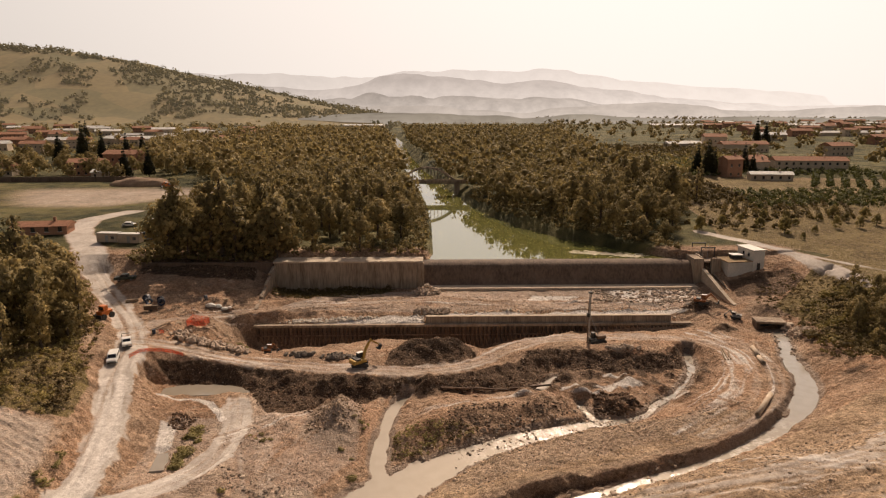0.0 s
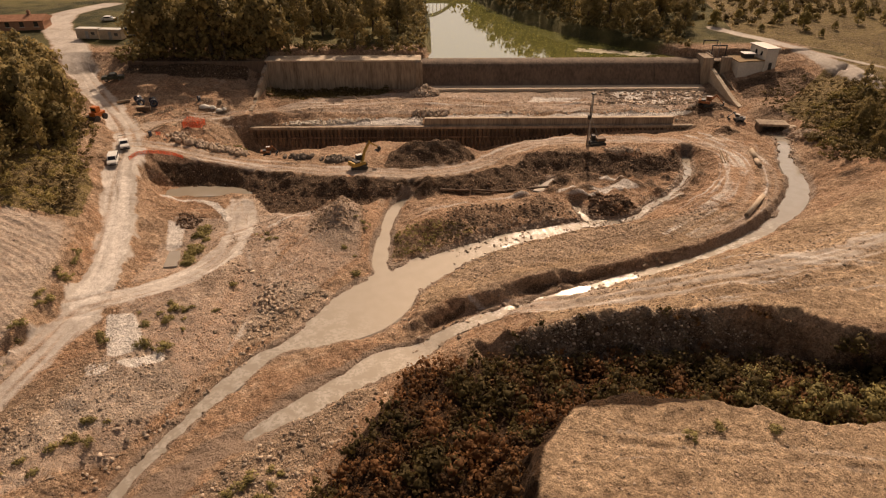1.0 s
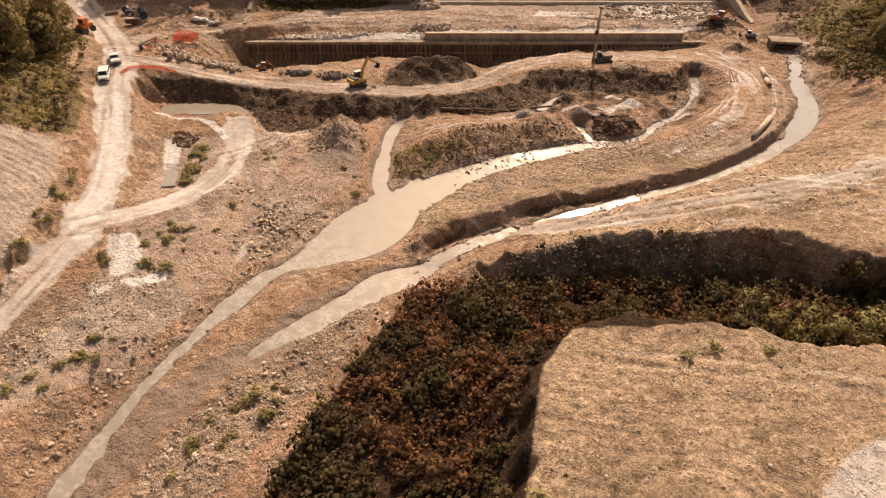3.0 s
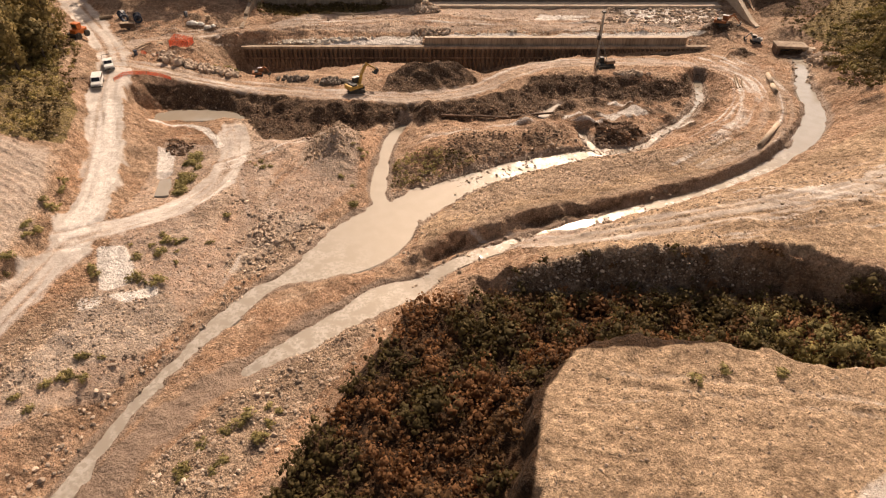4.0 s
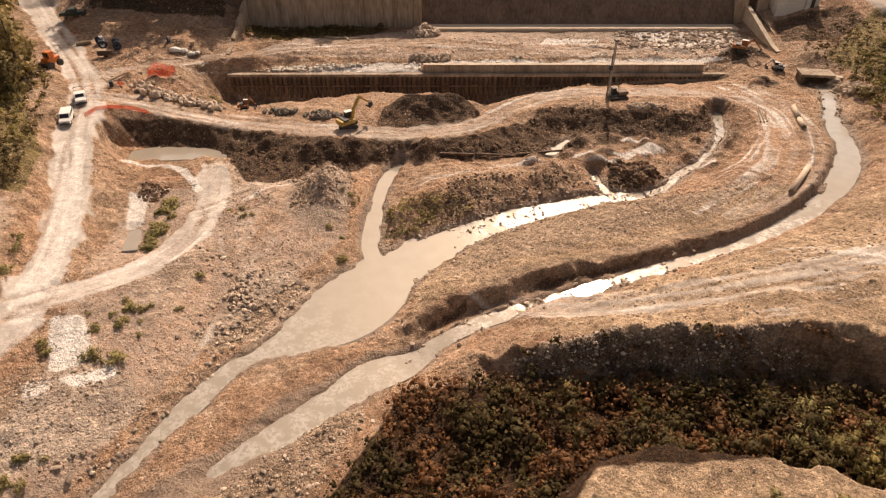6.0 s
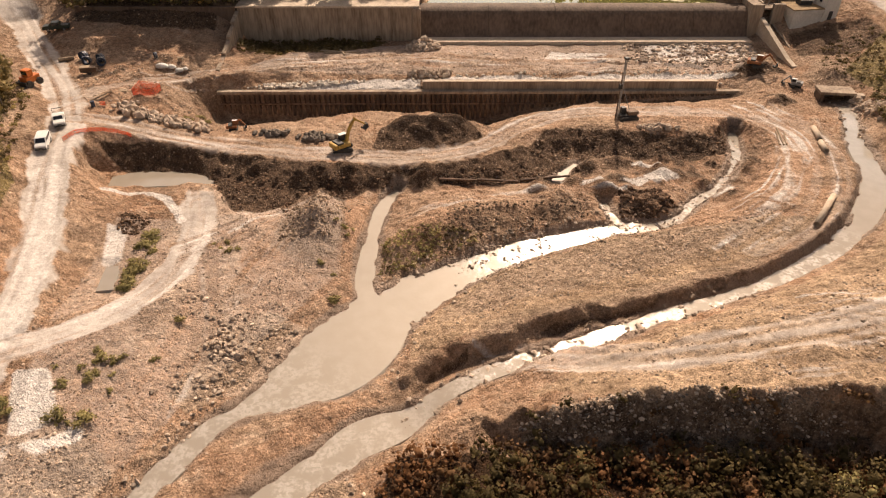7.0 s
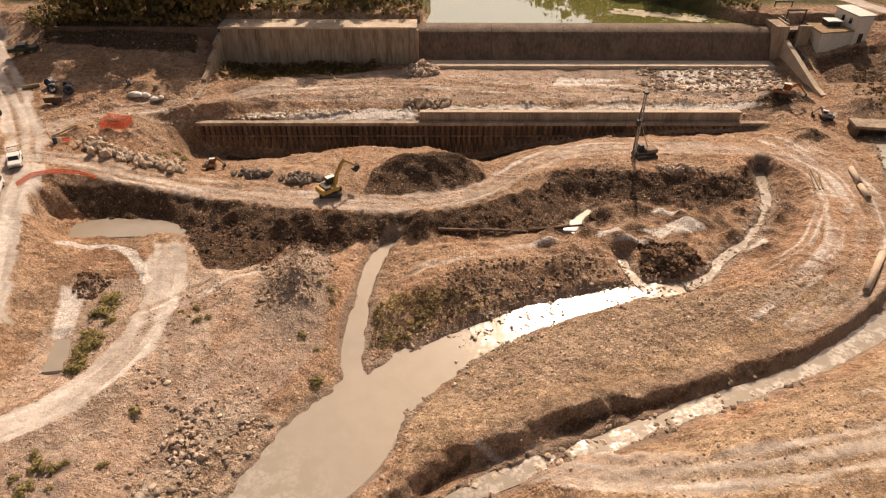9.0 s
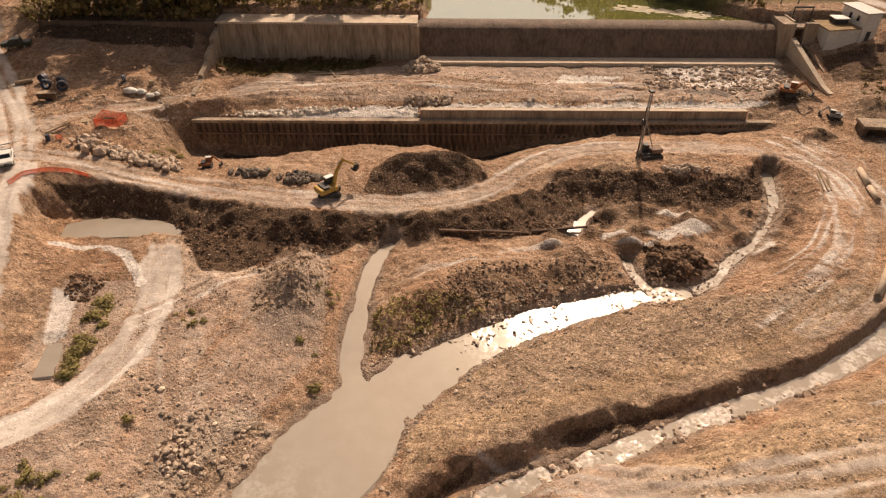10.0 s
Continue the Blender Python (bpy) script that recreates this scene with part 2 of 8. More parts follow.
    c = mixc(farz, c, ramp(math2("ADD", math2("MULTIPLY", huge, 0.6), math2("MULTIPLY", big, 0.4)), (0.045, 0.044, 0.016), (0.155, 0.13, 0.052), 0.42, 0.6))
    l.new(c, b.inputs["Base Color"])
    b.inputs["Specular IOR Level"].default_value = 0.2
    rr = n.new("ShaderNodeMapRange")
    rr.inputs["To Min"].default_value, rr.inputs["To Max"].default_value = 0.95, 0.6
    l.new(wet, rr.inputs["Value"])
    l.new(rr.outputs[0], b.inputs["Roughness"])
    bp = n.new("ShaderNodeBump")
    bp.inputs["Distance"].default_value = 0.34
    l.new(math2("SUBTRACT", 1.0, math2("MULTIPLY", dusty, 0.72)), bp.inputs["Strength"])
    h = math2("ADD", math2("MULTIPLY", mid, 0.9), math2("ADD", math2("MULTIPLY", fine, 0.5), math2("ADD", math2("MULTIPLY", stone1, 0.5), math2("MULTIPLY", stone2, 0.24))))
    h = math2("ADD", h, math2("ADD", math2("MULTIPLY", stone3, 0.16), math2("MULTIPLY", lump, 0.5)))
    clods_ = math2("ADD", math2("MULTIPLY", over(clod_d, 0.1, 0.6), 0.42), math2("MULTIPLY", over(crumb_d, 0.1, 0.55), 0.22))
    h = math2("ADD", h, math2("MULTIPLY", clods_, math2("MAXIMUM", calm_, stony)))
    l.new(h, bp.inputs["Height"])
    l.new(bp.outputs[0], b.inputs["Normal"])
    return m


def water_material(name, deep, rough, ripple, scale, spec=0.5, ior=1.33):
    """Water; the mesh's own "riffle" value roughens it where it runs over stones."""
    m = bpy.data.materials.new(name)
    m.use_nodes = True
    n, l = m.node_tree.nodes, m.node_tree.links
    b = n["Principled BSDF"]
    tc, at = n.new("ShaderNodeTexCoord"), n.new("ShaderNodeAttribute")
    at.attribute_name = "riffle"
    t, t2 = n.new("ShaderNodeTexNoise"), n.new("ShaderNodeTexNoise")
    t.inputs["Scale"].default_value, t.inputs["Detail"].default_value = scale, 5
    t2.inputs["Scale"].default_value, t2.inputs["Detail"].default_value = 0.55, 5
    l.new(tc.outputs["Object"], t.inputs["Vector"])
    l.new(tc.outputs["Object"], t2.inputs["Vector"])
    r = n.new("ShaderNodeValToRGB")
    r.color_ramp.elements[0].position, r.color_ramp.elements[1].position = 0.35, 0.65
    r.color_ramp.elements[0].color, r.color_ramp.elements[1].color = (deep[0] * 0.97, deep[1] * 0.96, deep[2] * 0.94, 1), (*[c * 1.03 for c in deep], 1)
    l.new(t2.outputs["Fac"], r.inputs[0])
    patch = n.new("ShaderNodeMapRange")
    patch.inputs["From Min"].default_value, patch.inputs["From Max"].default_value = 0.42, 0.54
    l.new(t2.outputs["Fac"], patch.inputs["Value"])
    rough_here, st = n.new("ShaderNodeMath"), n.new("ShaderNodeMath")
    rough_here.operation, st.operation = "MULTIPLY", "MULTIPLY_ADD"
    t3, crumb, broken = n.new("ShaderNodeTexNoise"), n.new("ShaderNodeMapRange"), n.new("ShaderNodeMath")
    t3.inputs["Scale"].default_value, t3.inputs["Detail"].default_value = 2.4, 6
    l.new(tc.outputs["Object"], t3.inputs["Vector"])
    crumb.inputs["From Min"].default_value, crumb.inputs["From Max"].default_value = 0.42, 0.52
    l.new(t3.outputs["Fac"], crumb.inputs["Value"])
    broken.operation = "MULTIPLY"
    l.new(patch.outputs[0], broken.inputs[0])
    l.new(crumb.outputs[0], broken.inputs[1])
    l.new(broken.outputs[0], rough_here.inputs[0])
    l.new(at.outputs["Fac"], rough_here.inputs[1])
    foam = n.new("ShaderNodeMix")
    foam.data_type = "RGBA"
    fm = n.new("ShaderNodeMath")
    fm.operation = "MULTIPLY"
    fm.inputs[1].default_value = 0.6
    l.new(rough_here.outputs[0], fm.inputs[0])
    l.new(fm.outputs[0], foam.inputs[0])
    l.new(r.outputs[0], foam.inputs[6])
    foam.inputs[7].default_value = (0.64, 0.58, 0.51, 1)
    l.new(foam.outputs[2], b.inputs["Base Color"])
    b.inputs["Roughness"].default_value, b.inputs["IOR"].default_value = rough, ior
    b.inputs["Specular IOR Level"].default_value = spec
    bp = n.new("ShaderNodeBump")
    bp.inputs["Distance"].default_value = 0.12
    l.new(rough_here.outputs[0], st.inputs[0])
    st.inputs[1].default_value, st.inputs[2].default_value = 1.0, ripple
    l.new(st.outputs[0], bp.inputs["Strength"])
    l.new(t.outputs["Fac"], bp.inputs["Height"])
    l.new(bp.outputs[0], b.inputs["Normal"])
    return m


WATER_MUD = water_material("muddy_water", (0.305, 0.262, 0.21), 0.09, 0.07, 1.8, 0.8, 1.6)
WATER_RIVER = water_material("green_river_water", (0.14, 0.14, 0.045), 0.03, 0.015, 0.5, 1.0, 2.2)
GROUND = ground_material()


# ---- building helpers ----
def mesh_of(bm, name, material, smooth=False):
    me = bpy.data.meshes.new(name)
    bm.to_mesh(me)
    bm.free()
    me.materials.append(material)
    if smooth:
        for p in me.polygons:
            p.use_smooth = True
    return me


def part(name, bm, material, parent, label="", smooth=False):
    """One mesh object under a thing or a part."""
    ob = new(name, mesh_of(bm, name, material, smooth))
    ob.parent = parent
    if label:
        ob["label"] = label
    return ob


def thing(name, label, category, m=None, group="", kind=""):
    ob = new(name)
    ob.empty_display_size = 0.5
    if m is not None:
        ob.matrix_basis = m
    return tagged(ob, label, category, group, kind)


def solid(name, bm, material, label, category="", kind="", group="", smooth=False):
    return tagged(new(name, mesh_of(bm, name, material, smooth)), label, category, group, kind)


def box(bm, x0, x1, y0, y1, z0, z1, bevel=0.0, m=None):
    r = bmesh.ops.create_cube(bm, size=1, matrix=Matrix.Translation(((x0 + x1) / 2, (y0 + y1) / 2, (z0 + z1) / 2)) @ Matrix.Diagonal((x1 - x0, y1 - y0, z1 - z0, 1)))
    if bevel:
        es = list({e for v in r["verts"] for e in v.link_edges})
        bv = bmesh.ops.bevel(bm, geom=es, offset=bevel, segments=2, affect="EDGES", profile=0.5)
        vs = list({v for f in bv["faces"] for v in f.verts} | {v for v in r["verts"] if v.is_valid})
    else:
        vs = r["verts"]
    if m is not None:
        bmesh.ops.transform(bm, matrix=m, verts=vs)
    return bm


def cyl(bm, p0, p1, r0, r1=None, seg=12):
    p0, p1 = Vector(p0), Vector(p1)
    d = p1 - p0
    bmesh.ops.create_cone(bm, cap_ends=True, segments=seg, radius1=r0, radius2=r0 if r1 is None else r1, depth=d.length,
                          matrix=Matrix.Translation((p0 + p1) / 2) @ d.to_track_quat("Z", "Y").to_matrix().to_4x4())
    return bm


def prism(bm, outline, axis, a, b):
    """An outline of 2D points pushed along x, y or z from a to b."""
    put = {"x": lambda u, v, w: (w, u, v), "y": lambda u, v, w: (u, w, v), "z": lambda u, v, w: (u, v, w)}[axis]
    lo, hi = [bm.verts.new(put(u, v, a)) for u, v in outline], [bm.verts.new(put(u, v, b)) for u, v in outline]
    bm.faces.new(lo[::-1]), bm.faces.new(hi)
    k = len(outline)
    for i in range(k):
        bm.faces.new((lo[i], lo[(i + 1) % k], hi[(i + 1) % k], hi[i]))
    bmesh.ops.recalc_face_normals(bm, faces=bm.faces)
    return bm


def raw_mesh(name, verts, faces, material, smooth=False):
    me = bpy.data.meshes.new(name)
    verts, faces = np.asarray(verts, np.float32), np.asarray(faces, np.int32)
    k = faces.shape[1]
    me.vertices.add(len(verts))
    me.vertices.foreach_set("co", verts.ravel())
    me.loops.add(faces.size)
    me.loops.foreach_set("vertex_index", faces.ravel())
    me.polygons.add(len(faces))
    me.polygons.foreach_set("loop_start", np.arange(len(faces), dtype=np.int32) * k)
    me.polygons.foreach_set("use_smooth", np.full(len(faces), smooth))
    me.update(calc_edges=True)
    me.materials.append(material)
    return me


# ---- the lie of the land ----
RNG = np.random.default_rng(7)
LATT = RNG.random((256, 256)).astype(np.float32)


def vnoise(x, y, size, seed=0):
    """Smooth value noise, -1 to 1, with cells of that size in metres."""
    u, v = np.asarray(x) / size + 37.3 * seed + 1000, np.asarray(y) / size + 11.9 * seed + 1000
    i, j = np.floor(u).astype(int), np.floor(v).astype(int)
    fu, fv = u - i, v - j
    fu, fv = fu * fu * (3 - 2 * fu), fv * fv * (3 - 2 * fv)
    g = lambda a, b: LATT[a % 256, b % 256]
    return 2 * ((g(i, j) * (1 - fu) + g(i + 1, j) * fu) * (1 - fv) + (g(i, j + 1) * (1 - fu) + g(i + 1, j + 1) * fu) * fv) - 1


def fbm(x, y, size, seed=0, octaves=4):
    return sum(vnoise(x, y, size / 2 ** k, seed + k) * 0.5 ** k for k in range(octaves))


# tracks: centre line (x, y, z) and half width
TRACKS = {
    "west": (2.55, [(-62, 20, 2), (-52, 36, 2.5), (-49.6, 44, 3), (-48.4, 50, 3.4), (-46.9, 56.8, 3.9), (-45.8, 63, 4.4), (-46.8, 71, 4.9), (-48.4, 77.6, 5.3), (-49.9, 83, 5.8), (-52.7, 91.2, 6.6),
                   (-55.8, 100, 7.7), (-58.4, 112, 8.2), (-67.7, 127.5, 8.4), (-77.8, 141, 9), (-88, 156, 10)]),
    "loop": (2.0, [(-45.8, 63, 4.4), (-42, 65.4, 4.1), (-37.4, 69.1, 3.6), (-33.8, 73.4, 3.2), (-32.1, 79, 2.8), (-32.1, 84.6, 2.6), (-33, 90, 2.5), (-34.6, 95.4, 2.45)]),
    "middle": (2.0, [(-58.4, 112, 8.2), (-52.1, 112.4, 7), (-45.2, 110.7, 6), (-36.9, 109.3, 4.9), (-28.3, 107.8, 4.6), (-19.9, 106, 4.6), (-11.6, 105.1, 4.5),
                     (-1.5, 105.1, 4.2), (5.8, 107.7, 4.2), (11.6, 113.2, 4.3), (17.8, 119.2, 4.5), (26.3, 121.5, 4.6), (37.9, 121.7, 4.6), (50, 120.6, 4.8), (57.7, 117.4, 5)]),
    "upper": (1.7, [(-61, 119, 8.2), (-56.9, 124.8, 7.9), (-52.7, 127.6, 7.5), (-48.2, 130.4, 7.1), (-42.4, 135, 6.5), (-36.3, 137.4, 6.3), (-30.2, 140.4, 6.3), (-21.4, 141.8, 6.3), (-12.4, 143.2, 6.3), (-3.1, 144.2, 6.4), (3.1, 143.8, 6.3), (13.3, 141.5, 6.0),
                    (23.3, 139.8, 5.8), (40, 140.4, 5.8)]),
    "east_pad": (4.6, [(57.7, 117.4, 5), (60.2, 111, 5), (57, 99, 5.2), (51, 89.5, 4.9), (42, 83, 4.5)]),
    "terrace": (1.9, [(9.5, 64, 2.6), (15.9, 61.3, 5), (22.7, 59.6, 7.4), (33.7, 60.3, 9.1), (43.8, 62.3, 9.5), (60, 67.6, 9.9), (85, 78, 11)]),
}
# running water: (x, y, level, half width)
STREAMS = {
    "main": [(31, 89.6, 1.85, 0.8), (26, 89.2, 1.6, 1.0), (20, 88, 1.25, 1.4), (12, 85.4, 0.95, 1.9), (4, 81.3, 0.65, 2.4), (-4, 76, 0.35, 3.3), (-7.2, 72.4, 0.3, 4.2),
             (-9.4, 68.6, 0.3, 5.2), (-12, 65, 0.3, 4.8), (-16, 61.8, 0.25, 2.6), (-19.7, 59.2, 0.18, 0.8), (-22.8, 56.3, 0.1, 1.0), (-25.8, 51.5, 0, 0.7), (-28.2, 46.8, -0.15, 0.55), (-31, 41, -0.35, 0.5),
             (-33, 35, -0.5, 0.65), (-35, 27, -0.7, 0.9), (-38, 15, -1, 0.9)],
    "side": [(-5.6, 100, 1.4, 0.5), (-6.8, 98.4, 1.3, 0.6), (-8, 95.6, 1.2, 0.8), (-8.7, 89, 0.9, 0.85), (-9.2, 83.4, 0.6, 0.9), (-9.2, 79, 0.35, 1.1), (-8.2, 75.2, 0.3, 1.2)],
    "culvert": [(51.6, 118, 2.35, 0.6), (50.8, 115, 2.3, 0.6), (49.2, 108.6, 2.2, 0.5), (45.5, 103, 2.15, 0.6), (42.5, 99, 2.1, 0.4), (37, 94.9, 2, 0.5), (35, 91.8, 1.9, 0.5), (31, 89.6, 1.85, 0.6)],
    "notch": [(24.3, 95.4, 2, 0.35), (24.9, 91.8, 1.8, 0.4), (26.4, 89.3, 1.6, 0.5)],
    "east": [(74, 124, 4.6, 1.1), (71.5, 117, 4.5, 1.0), (68.2, 110, 4.4, 1.4), (65.4, 97.5, 4.2, 1.7), (57.5, 87, 4, 1.6), (47.5, 79, 3.8, 1.2), (37.3, 73.6, 3.4, 0.6), (28.4, 70.8, 3, 0.8),
             (19, 67.2, 2.6, 0.9), (11.7, 64.9, 2, 0.8), (5.4, 63, 1.4, 0.8), (0.7, 60.6, 0.8, 0.6), (-2.2, 58, 0.25, 1.3), (-4.5, 56.8, 0.15, 1.9), (-7.7, 55.5, 0.1, 2.1), (-11.5, 51.9, 0, 1.9), (-15, 48.9, -0.1, 1.5), (-18.6, 46.2, -0.2, 1.0), (-22, 43.6, -0.3, 0.5)],
    "pond": [(-50, 101.6, 2.25, 1.3), (-46, 102.2, 2.25, 2.1), (-41, 102.5, 2.25, 2.0), (-36.5, 101.9, 2.25, 1.2), (-34, 101, 2.25, 0.4)],
    "rill": [(18.4, 101, 2.2, 0.8), (20, 103.6, 2.3, 0.6), (22.4, 106.6, 2.4, 0.35)],
    "sump": [(-41, 80.6, 2.2, 0.6), (-40.4, 78.4, 2.2, 0.95), (-40, 75.6, 2.2, 0.9)],
}
# crests, feet and levels of the banks: (x, y, z)
BREAKS = {
    "levee_crest": [(58.5, 99, 5.8), (56.9, 93.7, 5.8), (53.6, 86.6, 5.6), (46.8, 80.8, 5.3), (37.5, 76, 5), (28.5, 73.2, 4.8), (17.4, 70, 4.4), (11, 68.8, 4.1), (8.5, 67.2, 3.7), (3.1, 66.6, 3.2), (-1.2, 64.2, 2.7), (-3.3, 61.6, 2.3)],
    "levee_foot": [(58.9, 91.8, 4.3), (55.2, 86.2, 4.2), (47.2, 79.8, 4.0), (37.8, 74.9, 3.6), (28.9, 72.2, 3.1), (18, 69.2, 2.7), (11.4, 67.4, 2.1), (8.9, 65.9, 1.8), (3.5, 65.4, 1.3), (-0.3, 63, 0.9), (-2.4, 60.4, 0.6)],
    "levee_inner": [(50, 86.5, 4.7), (37, 79, 4.3), (28, 76.5, 4.2), (18, 74, 3.6), (9, 71.5, 3.2), (1.5, 69.5, 2.4), (-3, 66, 1.6)],
    "island_south": [(31, 87.8, 2.4), (20.5, 86, 1.9), (10, 81.6, 1.5), (2.5, 76.5, 1.1), (-2.9, 69.6, 0.7), (-4.8, 64, 0.6), (-5.2, 61, 0.5)],
    "island_north": [(30, 91.2, 2.3), (20, 90.4, 2.2), (11, 88.6, 1.9), (3, 85, 1.6), (-3, 81.3, 1.0), (-6.8, 79, 0.5)],
    "island_crest": [(23, 94, 2.9), (12, 93.5, 3.6), (3, 91.5, 3.8), (-3, 89, 3.2), (-5.6, 84, 1.9)],
    "island_back": [(23, 98, 2.8), (10, 98.5, 2.9), (0, 97.5, 3.0), (-5.5, 95.5, 2.4)],
    "ditch_north": [(23, 102, 2.2), (12, 100.6, 2.0), (0, 98.6, 1.9), (-10, 97.8, 1.7), (-14, 95.6, 1.9), (-20.5, 93.6, 1.9), (-28, 94, 2.1), (-32, 99, 2.4)],
    "bench_face": [(-36, 107.3, 4.6), (-28, 105.7, 4.5), (-19.8, 103.9, 4.4), (-11.5, 103, 4.3), (-1.4, 102.9, 4.0), (5, 105, 4.0), (12, 109.8, 4.1)],
    "bench_toe": [(-34, 102.6, 2.6), (-27, 99.6, 2.4), (-19.5, 98, 2.1), (-11.6, 98.4, 1.8)],
    "bench_toe_east": [(1.5, 99.7, 2.0), (7.5, 101.6, 2.1), (14, 105.5, 2.3)],
    "pond_north": [(-52.5, 103.5, 2.6), (-47, 105, 2.5), (-40, 105.3, 2.5), (-36, 103.8, 2.6)],
    "pond_rim": [(-54.5, 106, 7.2), (-50.5, 109, 6.6), (-44.5, 108.4, 5.7), (-38.5, 107.5, 4.8)],
    "pond_south": [(-50, 99.3, 2.6), (-44, 99.2, 2.5), (-38, 99.2, 2.45), (-33, 99.3, 2.6)],
    "mound_crest": [(-17, 96.5, 3.6), (-15.5, 89.6, 4.7), (-17.5, 85.5, 3.2)],
    "west_flat": [(-43, 88, 2.6), (-42.6, 82.4, 2.5), (-42.4, 75, 2.7), (-42, 70, 3.2)],
    "west_flat_east": [(-39.4, 88, 2.7), (-38.6, 81, 2.7), (-38, 75, 2.7), (-38.6, 71.4, 3.2)],
    "west_flank": [(-46.6, 85, 4.0), (-45.3, 78, 3.9), (-44.2, 73.5, 4.0), (-43, 66.8, 4.0)],
    "south_flat": [(-38.5, 62, 3.6), (-35, 55, 3.0), (-36.2, 45, 2.6), (-38, 35, 1.8), (-42, 25, 1.2)],
    "bank_main_west": [(-28, 74, 2.1), (-22, 70, 1.6), (-21.8, 63, 0.8), (-24, 57, 0.5), (-28, 51, 0.5), (-31.5, 45, 0.4), (-35.5, 38, 0.2), (-38, 28, 0)],
    "east_spoil": [(-25, 84, 2.3), (-20, 77, 1.9), (-16, 73.5, 1.2), (-11, 77, 1.0), (-11.5, 84, 1.7), (-11.6, 93, 2.2)],
    "bar": [(-9, 59, 0.7), (-14, 56.6, 0.8), (-19, 53, 0.6), (-24, 47.3, 0.2)],
    "bar_south": [(-8.4, 51.8, 1.1), (-13, 47.5, 1.0), (-19.8, 41.8, 0.9), (-24.5, 36, 0.5), (-27, 28, 0.2), (-29, 18, 0)],
    "shelf": [(-4.4, 54, 1.3), (-7.5, 47, 1.5), (-12, 38, 1.4), (-15, 30, 1.2), (-18, 22, 1.0), (-20, 12, 0.8)],
    "gully_west": [(-2.5, 52, 2.6), (-5.2, 46.5, 2.9), (-10, 36.6, 2.8), (-13, 29, 2.6), (-15, 22, 2.4), (-16, 12, 2.2)],
    "gully_bed": [(40, 43.5, 4.6), (30, 44.3, 4.4), (18, 45, 4.1), (9, 44, 3.7), (3, 38, 3.3), (1.5, 30, 3.2), (0.5, 20, 3.2), (0, 12, 3.2)],
    "cliff_crest": [(70, 44, 10.6), (56, 47.2, 10.3), (48, 48.2, 10.2), (43.8, 49.2, 10.1), (42.2, 52.3, 10), (40.1, 53.4, 10), (33.5, 53.4, 10), (27.2, 53.6, 9.9), (20.8, 53.6, 9.2), (14.3, 53.8, 8.2), (11.3, 54.4, 7.2), (7, 54.7, 6), (5.1, 55.2, 4.6), (1.2, 55.4, 3.0)],
    "cliff_foot": [(70, 42.4, 5.2), (56, 45.4, 5), (47.6, 46.4, 4.8), (42.4, 47.6, 4.6), (40.6, 50.8, 4.6), (33.6, 51.5, 4.6), (27, 51.6, 4.5), (20.6, 51.6, 4.4), (14, 51.8, 4.1), (10.6, 52.4, 3.8), (6.4, 53, 3.4), (3.6, 53.4, 3)],
    "field_edge": [(4.9, 12, 9.2), (5.6, 21, 9.2), (6.3, 24, 9.3), (7.7, 29.4, 9.3), (8.4, 32.9, 9.3), (11.8, 37.9, 9.4), (16.1, 39.2, 9.5), (22.7, 38.9, 9.6), (27.9, 38.3, 9.7), (31, 37.1, 9.7), (33.4, 35.6, 9.8), (36.6, 34.8, 9.8), (42, 35, 9.8), (60, 34, 10.2)],
    "field_scarp": [(3.2, 12, 5.4), (3.9, 21, 5.4), (4.7, 24.4, 5.4), (6.1, 29.8, 5.4), (6.9, 33.6, 5.4), (10.6, 39.2, 5.5), (16, 40.9, 5.6), (22.7, 40.6, 5.7), (28.2, 40, 5.8), (31.8, 38.8, 5.8), (34.2, 37.3, 6), (37, 36.6, 6), (42, 37, 6), (60, 36, 6.4)],
    "field": [(12, 14, 9.4), (14, 30, 9.5), (24, 32, 9.6), (24, 16, 9.5), (44, 20, 9.7), (44, 31, 9.8)],
    "terrace_edge": [(46.7, 71.5, 7.7), (36, 67.4, 7.2), (26, 64, 6.7), (15, 61.9, 4.4), (8.5, 60.4, 2.9), (3, 58.8, 1.8)],
    "east_bank": [(78, 120, 7), (73, 109, 6.6), (69.5, 98, 6), (62, 88, 6), (52, 79.5, 5.6), (40, 72.3, 4.6), (29, 69.6, 3.8), (19.5, 66.6, 3.2)],
    "east_slope": [(110, 118, 13), (92, 112, 12), (82, 100, 11), (72, 88, 10), (62, 81, 9)],
    "west_bank": [(-54, 38, 4.4), (-50.5, 45, 4.8), (-50, 57, 5.8), (-50.5, 69, 6.8), (-54, 81, 8.2), (-58, 92, 9.2), (-62.5, 104, 9.6), (-66, 115, 9.6), (-72, 127, 9.8)],
    "west_slope": [(-68, 40, 8), (-64, 60, 9), (-64, 80, 11), (-72, 100, 12), (-80, 120, 12)],
    "yard": [(-76, 146, 10.6), (-66, 141, 9.6), (-62, 134, 8.1), (-50, 135, 8.6), (-45, 140, 8.2), (-45, 152, 8.6), (-60, 148, 9.8)],
    "wall_terrace": [(-74, 158, 12.8), (-60, 156.5, 12.8), (-46, 156.5, 12.8), (-42, 162, 13)],
    "rock_slope": [(-48, 115.6, 5.9), (-42, 114.2, 5), (-36, 113.2, 4.4), (-29, 112, 4.3)],
    "rock_crest": [(-54, 118.5, 7.6), (-48.5, 121, 7.2), (-46.8, 124.6, 6.4), (-46.2, 128.6, 5.6), (-44.6, 132.6, 4.6)],
